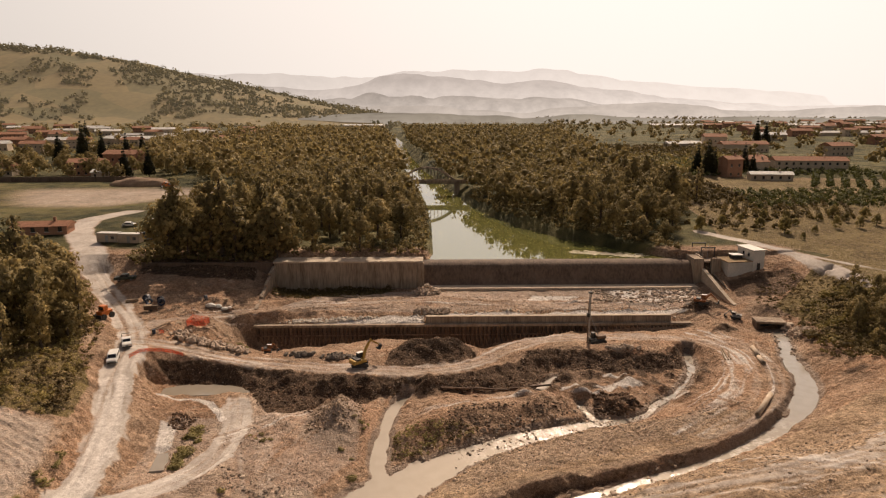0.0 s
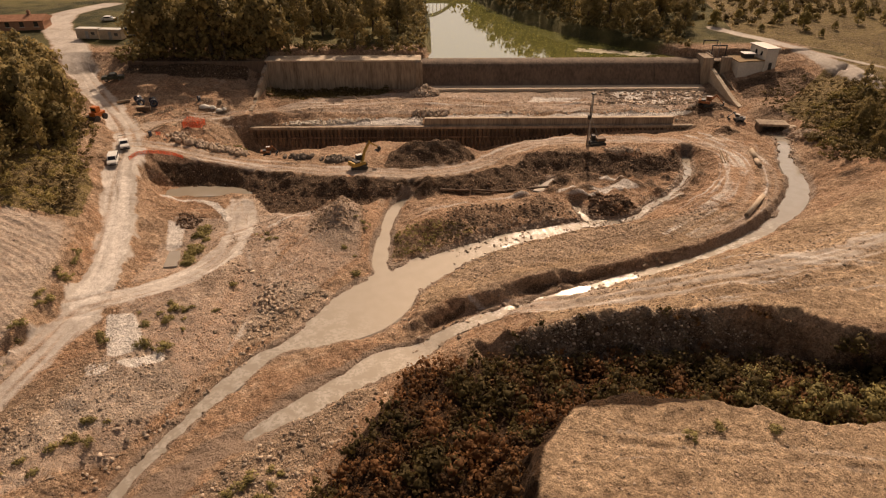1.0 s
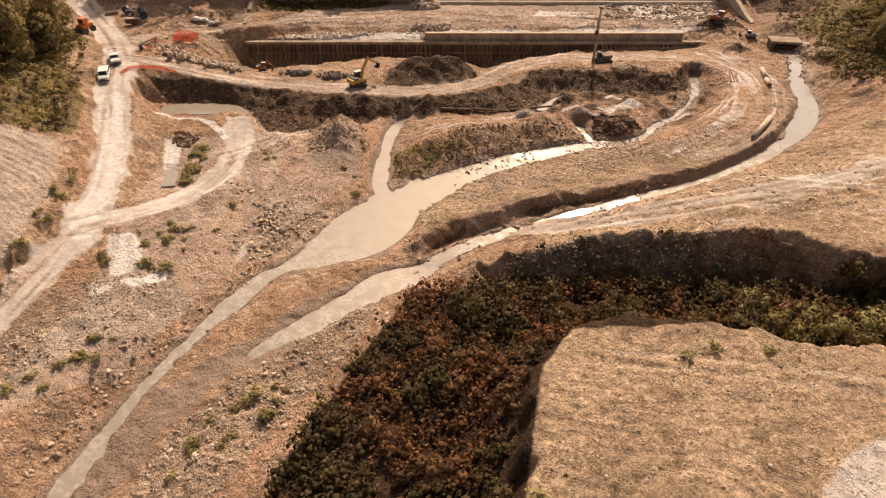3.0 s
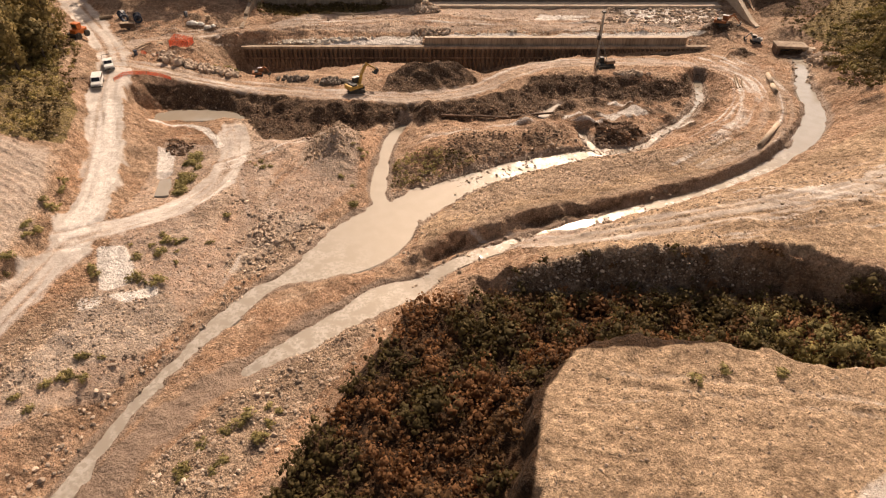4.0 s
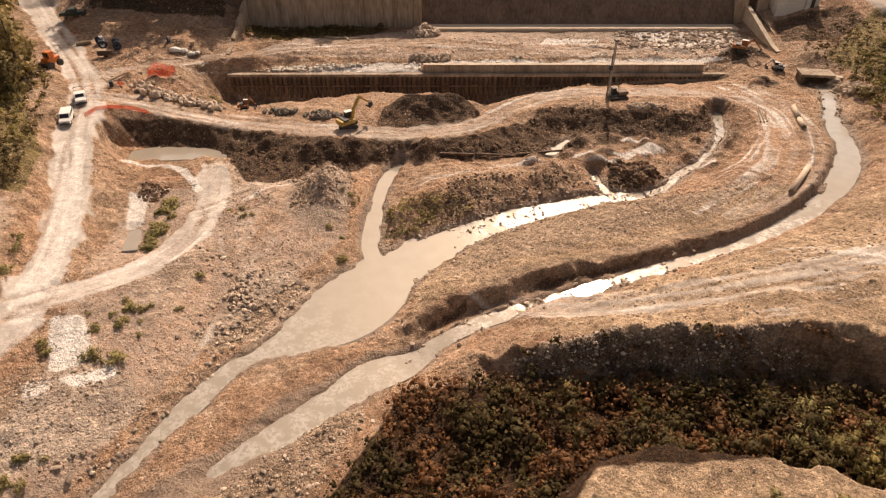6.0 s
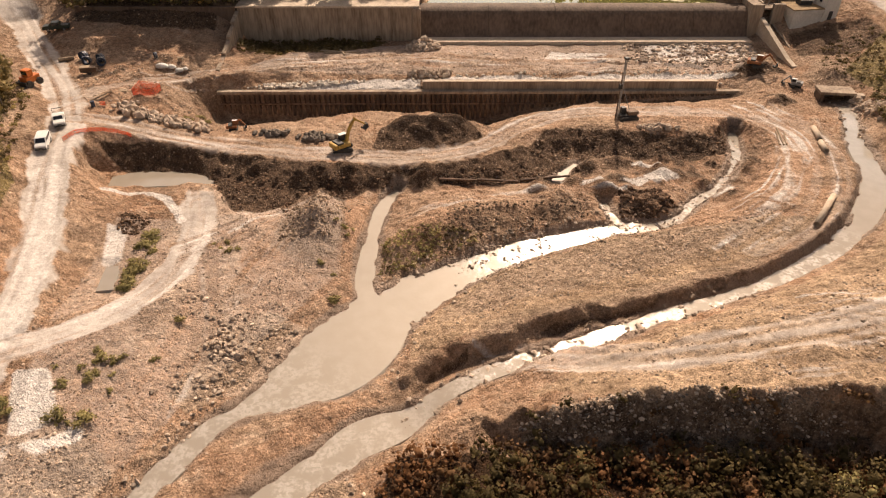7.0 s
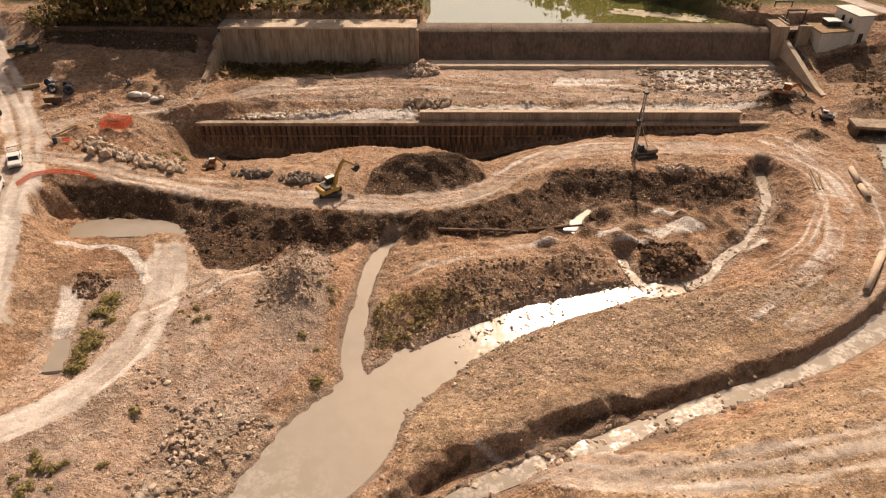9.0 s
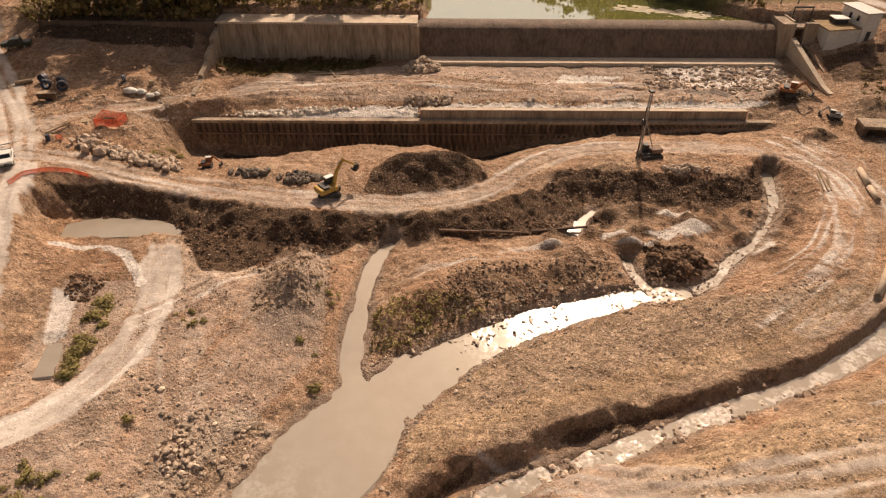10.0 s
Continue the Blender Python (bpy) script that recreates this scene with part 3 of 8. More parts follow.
    "pit": [(-40.4, 130.3, -1.2), (-38.5, 129.5, -1.8), (-30, 129.8, -2.2), (-18, 130, -2.2), (-6, 130, -2.2), (3, 130, -2.8), (9, 130, -2.6), (14, 130.2, -1.0), (24, 130.6, 1.2), (40, 130.8, 2.3), (56, 130.8, 3.2)],
    "pit_west": [(-41.6, 130.4, -0.6), (-41.2, 127.6, -0.2), (-40.2, 123.8, 1.0), (-38, 121, 2.2)],
    "pit_edge": [(-36, 124.5, 0.4), (-24, 124.8, 0.2), (-12, 126.4, 0.6), (-2, 127, 0.4), (5, 126.5, -1.6), (11, 126.5, -0.4), (17, 127, 2.0), (30, 127.5, 3.9)],
    "weir_under": [(-41, 154.9, 5.6), (-20, 154.9, 5.9), (-3, 154.9, 6.2), (30, 154.9, 6.2), (67, 154.9, 6.2)],
    "weir_under_mid": [(-41, 157.5, 5.6), (-3, 157.5, 5.8), (30, 157.5, 5.8), (67, 157.5, 5.8)],
    "weir_heel": [(-2, 161.2, 8.6), (30, 161.2, 8.6), (67, 161.2, 8.6)],
    "west_fill": [(-41, 160.6, 12.9), (-20, 160.6, 12.9), (-5, 160.6, 12.9)],
    "abutment_under": [(69, 157, 6.0), (69, 161, 9.5)],
    "pit_bench": [(-36, 117.4, 3.4), (-31, 117.4, 3.9), (-26, 119.4, 3.7), (-18, 122.6, 3.6), (-8, 123.8, 3.6), (1, 123.8, 3.2), (8.5, 118.5, 2.2), (12, 120, 2.6)],
    "heap_crest": [(-10.5, 111.5, 5.0), (-7, 113.4, 7.0), (-3, 114, 7.9), (1, 114.2, 8.0), (5, 113.8, 7.0), (8.3, 112.5, 4.6)],
    "heap_foot": [(-11, 107.5, 4.5), (-4, 107.2, 4.4), (3, 108.5, 4.2), (7, 111, 4.1)],
    "heap_mid": [(-9, 109.6, 4.8), (-4, 109.6, 5.0), (2, 110.4, 5.0), (6, 111.5, 4.6)],
    "heap_back": [(-8, 118, 4.8), (-2, 120, 4.6), (4, 119.5, 4.0)],
    "rig_crest": [(14, 113, 4.5), (18, 114.5, 5.2), (24, 114.5, 5.6), (31, 113, 5.7), (39, 111.8, 5.2), (46, 113.5, 5.2), (49, 117.8, 5.1)],
    "rig_foot": [(13, 107.5, 3.2), (20, 109.5, 2.9), (26, 108.6, 2.6), (34, 107.4, 2.6), (42, 108, 2.5), (47, 111.5, 2.6)],
    "inner_flat": [(28, 104.5, 2.5), (36, 102.5, 2.5), (40, 105, 2.4), (30, 98.5, 2.4)],
    "inner_east": [(53.5, 113, 4.2), (51.8, 106, 3.6), (47.5, 98.5, 3.2), (41, 93, 2.9), (37, 88.5, 3.1)],
    "clods": [(27.5, 95, 3.2), (30, 92.6, 3.8), (33, 94.6, 3.3)],
    "apron": [(-36, 150, 5.6), (-20, 151, 5.8), (-8, 152, 6.2), (12, 151.8, 6.1), (30, 151.8, 6.1), (50, 151.6, 6.1), (66, 151.6, 6.1)],
    "apron_mid": [(-38, 142, 6.3), (-25, 146, 5.8), (8, 146, 5.9), (25, 147, 5.1), (45, 146, 5.4), (62, 146, 5.6)],
    "behind_wall": [(-42.5, 133.2, 4.4), (-39, 133.4, 4.5), (-25, 134.4, 4.7), (-6, 135, 4.8), (-2, 135.8, 5.2), (20, 135.4, 5.2), (45, 135.2, 5.3), (56, 134.5, 5.3)],
    "wall_back": [(-41, 132.3, 4.3), (-20, 132.4, 4.3), (-3, 132.4, 4.3)],
    "parapet_back": [(-2, 133.4, 5.1), (25, 133.4, 5.1), (53, 133.4, 5.1)],
    "wall_front": [(-40.4, 131.0, -1.2), (-20, 131.0, -2.2), (3, 131.0, -2.8), (9, 131, -2.6), (14, 131, -0.9), (24, 131, 1.3), (40, 131, 2.4)],
    "spoil_ridge": [(28, 143.5, 6.2), (37, 141.5, 6.4), (46, 140.2, 6.2), (52, 140, 5.9)],
    "orange_heap": [(57.5, 136.5, 6.3), (61.5, 138.5, 7.6), (66, 138.5, 7.0)],
    "wing_foot": [(68.6, 152, 5.9), (69, 147, 5.2), (69.6, 142, 4.7), (72, 137, 5.0), (68, 130, 5.2), (62, 127, 5.1)],
    "house_yard": [(76, 152, 8.2), (86, 153, 8.4), (91, 153, 10.4)],
    "house_hill": [(80, 143, 7.4), (90, 145, 9), (104, 150, 11.8)],
    "culvert_bed": [(71, 124, 4.3), (75.2, 123.6, 4.3)],
    "culvert_throat": [(71, 126.8, 4.3), (75.4, 126.4, 4.3)],
    "east_ramp": [(74, 161.4, 11), (84, 161.4, 12.6), (92, 161.5, 13.4), (99.4, 161.5, 13.9)],
    "east_road": [(91, 158.5, 12.9), (95.5, 155, 12.7), (98, 146, 12.4), (98.8, 133, 12.2), (99, 122, 12.1)],
    "east_path": [(82, 134, 8.6), (93, 139, 10.4), (106, 143, 12)],
}


def far_level(x, y):
    z = np.minimum(16, 6 + 0.05 * np.asarray(y)) + 0.001 * np.maximum(0, np.asarray(y) - 300)
    return z


def river_edges(y):
    left = np.interp(y, [160, 169, 213, 267, 340, 441, 570, 800, 1100], [-3.4, -1.6, -2.0, -4.4, -11, -22, -33, -54, -90])
    right = np.interp(y, [160, 167, 175, 188, 212, 232, 250, 304, 384, 420, 549, 800, 1100], [67.8, 60, 52, 41, 28.5, 22, 17.5, 9.5, -0.5, -6, -19, -38, -72])
    return left, right


def grid_axis(lo, hi, step, far_lo, far_hi, grow):
    a = list(np.arange(lo, hi + step / 2, step))
    s, v = step, a[-1]
    while v < far_hi:
        s *= grow
        v += s
        a.append(v)
    s, v, b = step, a[0], []
    while v > far_lo:
        s *= grow
        v -= s
        b.append(v)
    return np.array(b[::-1] + a)


STEP = 0.28
AX = grid_axis(-100, 100, STEP, -4200, 4200, 1.11)
AY = grid_axis(14, 162, STEP, -900, 5200, 1.07)
GX, GY = np.meshgrid(AX, AY)
IX0, IX1 = int(np.searchsorted(AX, -99.9)), int(np.searchsorted(AX, 99.9))
IY0, IY1 = int(np.searchsorted(AY, 14.05)), int(np.searchsorted(AY, 161.9))


def dense(line, step=0.3):
    """A broken line of points with all their values, filled in every step metres."""
    out = []
    for p, q in zip(line, line[1:]):
        k = max(1, int(math.hypot(q[0] - p[0], q[1] - p[1]) / step))
        out += [[a + (b - a) * i / k for a, b in zip(p, q)] for i in range(k)]
    return np.array(out + [list(line[-1])])


def smooth_line(line, passes=2):
    """Rounds the corners of a broken line (Chaikin), ends kept."""
    a = [np.array(p, float) for p in line]
    for _ in range(passes):
        b = [a[0]]
        for p, q in zip(a, a[1:]):
            b += [p * 0.75 + q * 0.25, p * 0.25 + q * 0.75]
        a = b + [a[-1]]
    return [tuple(p) for p in a]


def offsets(pts, d):
    t = np.gradient(pts[:, :2], axis=0)
    t /= np.linalg.norm(t, axis=1)[:, None] + 1e-9
    return pts[:, :2] + np.stack((-t[:, 1], t[:, 0]), 1) * np.asarray(d).reshape(-1, 1)


def interpolate_land():
    """Heights on the inner grid: fixed along tracks, streams and banks, relaxed between them."""
    sub = GX[IY0:IY1, IX0:IX1]
    ny, nx = sub.shape
    total, count = np.zeros((ny, nx)), np.zeros((ny, nx))

    def pin(xy, z, w=1.0):
        i = np.round((xy[:, 0] - AX[IX0]) / STEP).astype(int)
        j = np.round((xy[:, 1] - AY[IY0]) / STEP).astype(int)
        ok = (i >= 0) & (j >= 0) & (i < nx) & (j < ny)
        np.add.at(total, (j[ok], i[ok]), (z[ok] if np.ndim(z) else z) * w)
        np.add.at(count, (j[ok], i[ok]), w)

    for line in BREAKS.values():
        p = dense(smooth_line(line, 1))
        pin(p[:, :2], p[:, 2])
    for w, line in TRACKS.values():
        p = dense(smooth_line(line))
        for k in np.linspace(-1, 1, 7):
            pin(offsets(p, w * k), p[:, 2], 2.0)
    for line in STREAMS.values():
        p = dense(smooth_line(line))
        p[:, 3] *= 1 + 0.14 * fbm(p[:, 0], p[:, 1], 4.0, 71, 3)
        for k in (-0.8, -0.4, 0, 0.4, 0.8):
            pin(offsets(p, p[:, 3] * k), p[:, 2] - 0.35, 6.0)
        for k in (-1, 1):
            pin(offsets(p, (p[:, 3] + 0.25) * k), p[:, 2] + 0.14, 3.0)
    fixed = count > 0
    target = np.where(fixed, total / np.maximum(count, 1e-9), 0)
    border = np.zeros_like(fixed)
    border[0], border[-1], border[:, 0], border[:, -1] = True, True, True, True
    edge = far_level(sub, GY[IY0:IY1, IX0:IX1])
    edge[0] = np.interp(AX[IX0:IX1], [-100, -60, -40, -20, 0, 5, 60, 100], [7, 3, 0.5, 0.6, 3.5, 9, 10, 11])
    sx = AX[IX0:IX1]
    edge[-1] = np.where((sx > -4) & (sx < 68), 9.0, edge[-1])
    pinb = border & ~fixed
    target[pinb] = edge[pinb]
    fixed |= border
    # coarse to fine
    levels = [16, 8, 4, 2, 1]
    h = None
    for s in levels:
        my, mx = (ny + s - 1) // s, (nx + s - 1) // s
        py, px = my * s - ny, mx * s - nx
        f = np.pad(fixed, ((0, py), (0, px))).reshape(my, s, mx, s)
        t = np.pad(np.where(fixed, target, 0), ((0, py), (0, px))).reshape(my, s, mx, s)
        n = f.sum((1, 3))
        fz = n > 0
        tz = np.where(fz, t.sum((1, 3)) / np.maximum(n, 1), 0)
        if h is None:
            h = np.full((my, mx), tz[fz].mean())
        else:
            h = np.repeat(np.repeat(h, 2, 0), 2, 1)[:my, :mx]
        h = np.where(fz, tz, h)
        for _ in range(140 if s > 1 else 60):
            q = np.pad(h, 1, mode="edge")
            a = (q[:-2, 1:-1] + q[2:, 1:-1] + q[1:-1, :-2] + q[1:-1, 2:]) / 4
            h = np.where(fz, tz, a)
    for _ in range(1):
        q = np.pad(h, 1, mode="edge")
        h = 0.5 * h + 0.125 * (q[:-2, 1:-1] + q[2:, 1:-1] + q[1:-1, :-2] + q[1:-1, 2:])
    return h


def near_line(pts, reach):
    """Distance from every inner grid point to the dense line, up to reach, and its side and place along it."""
    d = np.full(GX.shape, 1e3, np.float32)
    k = int(reach / STEP) + 2
    for p in pts[::2]:
        i, j = int(np.searchsorted(AX, p[0])), int(np.searchsorted(AY, p[1]))
        ys, xs = slice(max(0, j - k), j + k), slice(max(0, i - k), i + k)
        w = p[3] if len(p) > 3 else 0
        np.minimum(d[ys, xs], np.hypot(GX[ys, xs] - p[0], GY[ys, xs] - p[1]) - w, out=d[ys, xs])
    return d


def inside(poly):
    """Grid points inside a closed outline."""
    r = np.zeros(GX.shape, bool)
    for (x0, y0), (x1, y1) in zip(poly, poly[1:] + poly[:1]):
        c = ((y0 > GY) != (y1 > GY)) & (GX < (x1 - x0) * (GY - y0) / ((y1 - y0) or 1e-9) + x0)
        r ^= c
    return r


HEIGHT = far_level(GX, GY)
HEIGHT += np.clip((np.hypot(GX, GY) - 250) / 400, 0, 1) * fbm(GX, GY, 500, 3) * 2
rl, rr = river_edges(GY)
bed = np.clip(np.minimum(GX - rl, rr - GX) / 4, -1, 1)
HEIGHT = np.where(GY > 160, np.minimum(HEIGHT, np.where(bed > -1, 12.4 - 2.4 * bed + (bed < 0) * 1.0, 99)), HEIGHT)
HEIGHT[IY0:IY1, IX0:IX1] = interpolate_land()
south = np.clip((AY[:IY0, None] + 130) / 140, 0, 1)
HEIGHT[:IY0, IX0:IX1] = HEIGHT[:IY0, IX0:IX1] * (1 - south) + HEIGHT[IY0 + 1, IX0:IX1] * south


def ground_z(x, y):
    """Height of the ground, for setting things down on it."""
    i = min(max(int(np.searchsorted(AX, x)) - 1, 0), len(AX) - 2)
    j = min(max(int(np.searchsorted(AY, y)) - 1, 0), len(AY) - 2)
    u, v = (x - AX[i]) / (AX[i + 1] - AX[i]), (y - AY[j]) / (AY[j + 1] - AY[j])
    return float((HEIGHT[j, i] * (1 - u) + HEIGHT[j, i + 1] * u) * (1 - v) + (HEIGHT[j + 1, i] * (1 - u) + HEIGHT[j + 1, i + 1] * u) * v)


ZONES = {k: np.zeros(GX.shape, np.float32) for k in ("dust", "dark", "grass", "pale", "wet", "stony", "russet", "field", "far", "red", "grey", "silt")}


RAGGED = fbm(GX, GY, 3.0, 171, 4) * 0.75 + fbm(GX, GY, 0.9, 172, 2) * 0.25


def zone_line(key, line, reach, strength=1.0, fade=1.5):
    d = near_line(dense(line), reach + fade + 3)
    d = d + RAGGED * min(0.65, reach * 0.5)
    np.maximum(ZONES[key], strength * np.clip((reach - d) / fade + 0.5, 0, 1), out=ZONES[key])


def zone_area(key, poly, strength=1.0):
    m = inside(poly).astype(np.float32)
    for _ in range(3):
        q = np.pad(m, 1, mode="edge")
        m = 0.2 * (m + q[:-2, 1:-1] + q[2:, 1:-1] + q[1:-1, :-2] + q[1:-1, 2:])
    np.maximum(ZONES[key], strength * m, out=ZONES[key])
# what the ground is made of, place by place; dark zones also carry painted shade
WORN = {"west": 1.0, "loop": 1.0, "middle": 0.62, "upper": 0.58, "terrace": 0.72, "east_pad": 0.42}
for key, (w, line) in TRACKS.items():
    zone_line("dust", smooth_line(line), w + 0.2, WORN[key], 0.6)
zone_line("dust", [(-29.6, 80.5), (-28.2, 76), (-26.6, 71.6), (-25.4, 66), (-26, 60.5), (-26.8, 57)], 0.35, 0.9, 0.7)
for key, line in STREAMS.items():
    if key not in ("pond", "sump"):
        zone_line("wet", [(*p[:3], p[3]) for p in smooth_line(line)], 0.9, 0.85, 1.4)
zone_area("field", [(4.6, -70), (5.4, 21), (6.2, 24.4), (8.2, 33.2), (11.6, 38.3), (16, 39.6), (28, 38.7), (33, 36.4), (37, 35.2), (120, 35), (120, -70)])
zone_area("russet", [(-3, 52), (-6, 46.5), (-11, 36.6), (-14.5, 29), (-17, 20), (-24, -70), (4.2, -70), (5.5, 20), (8.5, 33), (12, 38), (30, 38.5), (60, 37), (110, 36), (110, 45), (50, 46.6), (37, 49), (18, 49.6), (5, 51.4)])
zone_area("grass", [(-120, 0), (-72, 20), (-66, 40), (-66, 60), (-66, 79), (-54, 80.5), (-57, 92), (-65, 104), (-70, 118), (-76, 128), (-92, 150), (-120, 170)])
zone_area("grass", [(120, 60), (86, 84), (76, 98), (77, 112), (80, 122), (78, 134), (90, 146), (106, 158), (140, 170)])
zone_area("grass", [(-44, 154), (-38, 154), (-10, 154.5), (-12, 150.5), (-25, 148), (-38, 146)], 0.75)
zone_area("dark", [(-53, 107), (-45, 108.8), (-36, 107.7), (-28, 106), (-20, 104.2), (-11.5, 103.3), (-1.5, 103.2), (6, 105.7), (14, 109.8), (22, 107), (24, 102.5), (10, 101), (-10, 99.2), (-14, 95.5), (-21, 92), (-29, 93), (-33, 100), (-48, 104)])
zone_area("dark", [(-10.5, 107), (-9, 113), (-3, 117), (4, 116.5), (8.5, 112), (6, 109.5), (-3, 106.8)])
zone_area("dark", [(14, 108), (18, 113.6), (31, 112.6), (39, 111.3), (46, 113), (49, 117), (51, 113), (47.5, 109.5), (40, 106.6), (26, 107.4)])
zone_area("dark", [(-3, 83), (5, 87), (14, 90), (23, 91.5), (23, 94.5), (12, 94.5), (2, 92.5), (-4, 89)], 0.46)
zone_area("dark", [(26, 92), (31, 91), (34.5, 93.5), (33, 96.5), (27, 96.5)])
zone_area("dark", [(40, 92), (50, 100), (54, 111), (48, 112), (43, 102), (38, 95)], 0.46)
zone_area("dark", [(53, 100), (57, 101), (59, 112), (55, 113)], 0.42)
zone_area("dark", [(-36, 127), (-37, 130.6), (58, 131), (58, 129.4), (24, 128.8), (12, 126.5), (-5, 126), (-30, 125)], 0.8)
zone_area("dark", [(56, 135), (61, 140.5), (68, 140.5), (69, 136.5), (60, 134.6)])
zone_area("dark", [(74, 144), (84, 141), (93, 146), (92, 154), (84, 155), (75, 153)], 0.62)
zone_area("dark", [(57.5, 122), (61, 121.6), (65.5, 124), (64, 127.6), (59, 127)], 0.85)
zone_area("grey", [(72, 130), (79, 129), (83, 136), (76, 141), (71.6, 137)], 0.9)
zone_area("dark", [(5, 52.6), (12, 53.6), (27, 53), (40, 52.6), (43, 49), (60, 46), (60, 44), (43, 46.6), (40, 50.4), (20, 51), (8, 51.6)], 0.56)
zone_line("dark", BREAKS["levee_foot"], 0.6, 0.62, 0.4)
zone_line("dark", BREAKS["spoil_ridge"], 1.2, 0.8, 1)
zone_area("dark", [(-76, 152), (-60, 150), (-46, 152), (-46, 158), (-76, 160)], 0.7)
zone_area("pale", [(-30, 132.2), (-3, 132.4), (-3, 135.4), (-12, 136), (-22, 133.8)], 1)
zone_area("pale", [(0, 134.4), (52, 134.4), (60, 136), (56, 137), (20, 136.2), (2, 136)], 0.8)
zone_area("pale", [(40, 143), (66, 140.5), (68, 152), (45, 152)], 0.7)
zone_area("dust", [(-36, 137), (60, 137), (67, 152), (-8, 152), (-30, 147)], 0.5)
zone_area("pale", [(22, 144.5), (36, 144), (36, 148.5), (24, 149)], 0.75)
zone_area("pale", [(-42.7, 61.4), (-39.3, 61.7), (-36.2, 56.5), (-37, 54.6), (-39.4, 53.6), (-41.4, 57.5)], 1)
zone_area("pale", [(-38.6, 52.8), (-36.4, 53.6), (-33.8, 55.6), (-33.4, 53.8), (-36, 51.6)], 0.9)
zone_area("pale", [(-41.6, 52.4), (-38.6, 52.8), (-38.2, 50.6), (-40.6, 50)], 0.7)
zone_area("pale", [(-34.8, 55.2), (-33.4, 55.4), (-33, 53.6), (-35.2, 53.2)], 0.9)
zone_area("pale", [(-44.4, 88.2), (-41.8, 88.2), (-40, 81.5), (-42.2, 80)], 0.8)
zone_area("pale", [(44.5, 87.5), (52, 93), (57, 101), (58, 109), (54, 108), (50, 98), (42, 90)], 0.5)
zone_line("pale", [(-47.5, 95.6), (-43, 97.3), (-39.6, 96.2), (-37.8, 94), (-35.4, 90.5)], 0.6, 0.95, 0.7)
zone_area("dust", [(-37.3, 98.4), (-33, 98.2), (-30, 90), (-30.2, 84), (-34.3, 86)], 0.85)
zone_line("pale", [(-45.8, 62), (-46.8, 71), (-48.6, 78), (-52.7, 91.2), (-54.5, 96)], 2.1, 0.62, 0.6)
zone_area("dust", [(-48, 30), (-34, 40), (-29, 52), (-24, 62), (-17, 72), (-12, 80), (-13, 97), (-30, 92), (-44, 90), (-43, 70), (-40, 52)], 0.46)
zone_area("dust", [(-51, 56), (-52, 70), (-55, 79), (-64, 80), (-62, 60), (-56, 50)], 0.5)
zone_area("pale", [(26, 16), (27, 20.5), (31, 24), (36, 26), (44, 26), (44, 16)], 0.6)
zone_line("wet", [(-17, 47.6), (-21, 44.6), (-25.5, 40.6), (-29.5, 34), (-32, 27)], 2.4, 0.72, 1.6)
zone_line("wet", [(-12.5, 52), (-17, 47.6), (-21, 44)], 3.0, 0.66, 1.6)
zone_area("wet", [(-31, 84), (-28.5, 84), (-25, 74), (-23.6, 63), (-26.5, 62), (-29, 74)], 0.5)
zone_area("red", [(-30, 92), (-22, 84), (-13, 82), (-12.6, 94), (-10, 96), (-10.5, 80), (-16, 73), (-22, 62), (-26, 57), (-30, 50), (-33, 52), (-31, 62), (-29.5, 72)])
zone_area("red", [(-9, 59.6), (-14, 57), (-20, 52.5), (-26, 45), (-24, 43), (-15, 51), (-8, 57)])
zone_area("red", [(-6, 52), (-13, 46), (-22, 36), (-28, 24), (-20, 22), (-15, 32), (-9, 44)], 0.8)
zone_area("red", [(40, 118), (56, 121), (62, 112), (58, 100), (50, 91), (40, 86), (34, 88), (46, 97), (53, 110)], 0.8)
zone_area("silt", [(-35, 100), (-28, 95), (-20, 93.4), (-22, 91), (-29, 88), (-31, 80), (-36, 88)], 0.9)
zone_area("silt", [(-26, 86), (-22, 72), (-20, 64), (-23, 64), (-26, 74), (-29, 84)], 0.55)
zone_area("silt", [(-20, 73), (-14.5, 70.5), (-18.5, 62.5), (-22, 60), (-22.5, 66)], 0.9)
zone_area("silt", [(50, 57), (64, 62), (88, 72), (92, 58), (70, 52)], 0.6)
zone_area("silt", [(-52, 50), (-50, 62), (-53, 78), (-64, 79), (-66, 60), (-58, 44)], 0.6)
zone_area("grey", [(-52, 26), (-40, 42), (-34, 45), (-30, 49), (-33, 56), (-41, 56), (-46, 50)], 0.7)
zone_area("grey", [(0, 70), (14, 74), (30, 79), (44, 86), (34, 87.6), (20, 85), (8, 79.6), (1, 74)], 0.9)
zone_area("grey", [(-21, 97), (-13, 96), (-12, 86), (-16, 80), (-22, 84)], 0.9)
zone_area("grey", [(6, 66), (20, 68), (40, 75), (56, 86), (58, 92), (54, 90), (38, 78.5), (18, 72), (4, 69)], 0.8)
zone_area("field", [(-3, 64), (3, 67), (18, 71), (38, 77), (52, 87), (44, 88), (36, 87.6), (22, 86), (6, 79.5), (-3, 70)], 0.85)
zone_area("field", [(8, 57), (20, 64), (40, 71), (58, 82), (90, 90), (100, 60), (60, 46), (36, 53.5), (18, 53)], 0.7)
zone_area("russet", [(38, 149.5), (62, 149), (62, 152.8), (40, 152.8)], 0.6)
zone_area("stony", [(-8, 52), (-14, 48), (-21, 41), (-27, 33), (-30, 22), (-24, 20), (-16, 34), (-7, 49)], 0.9)
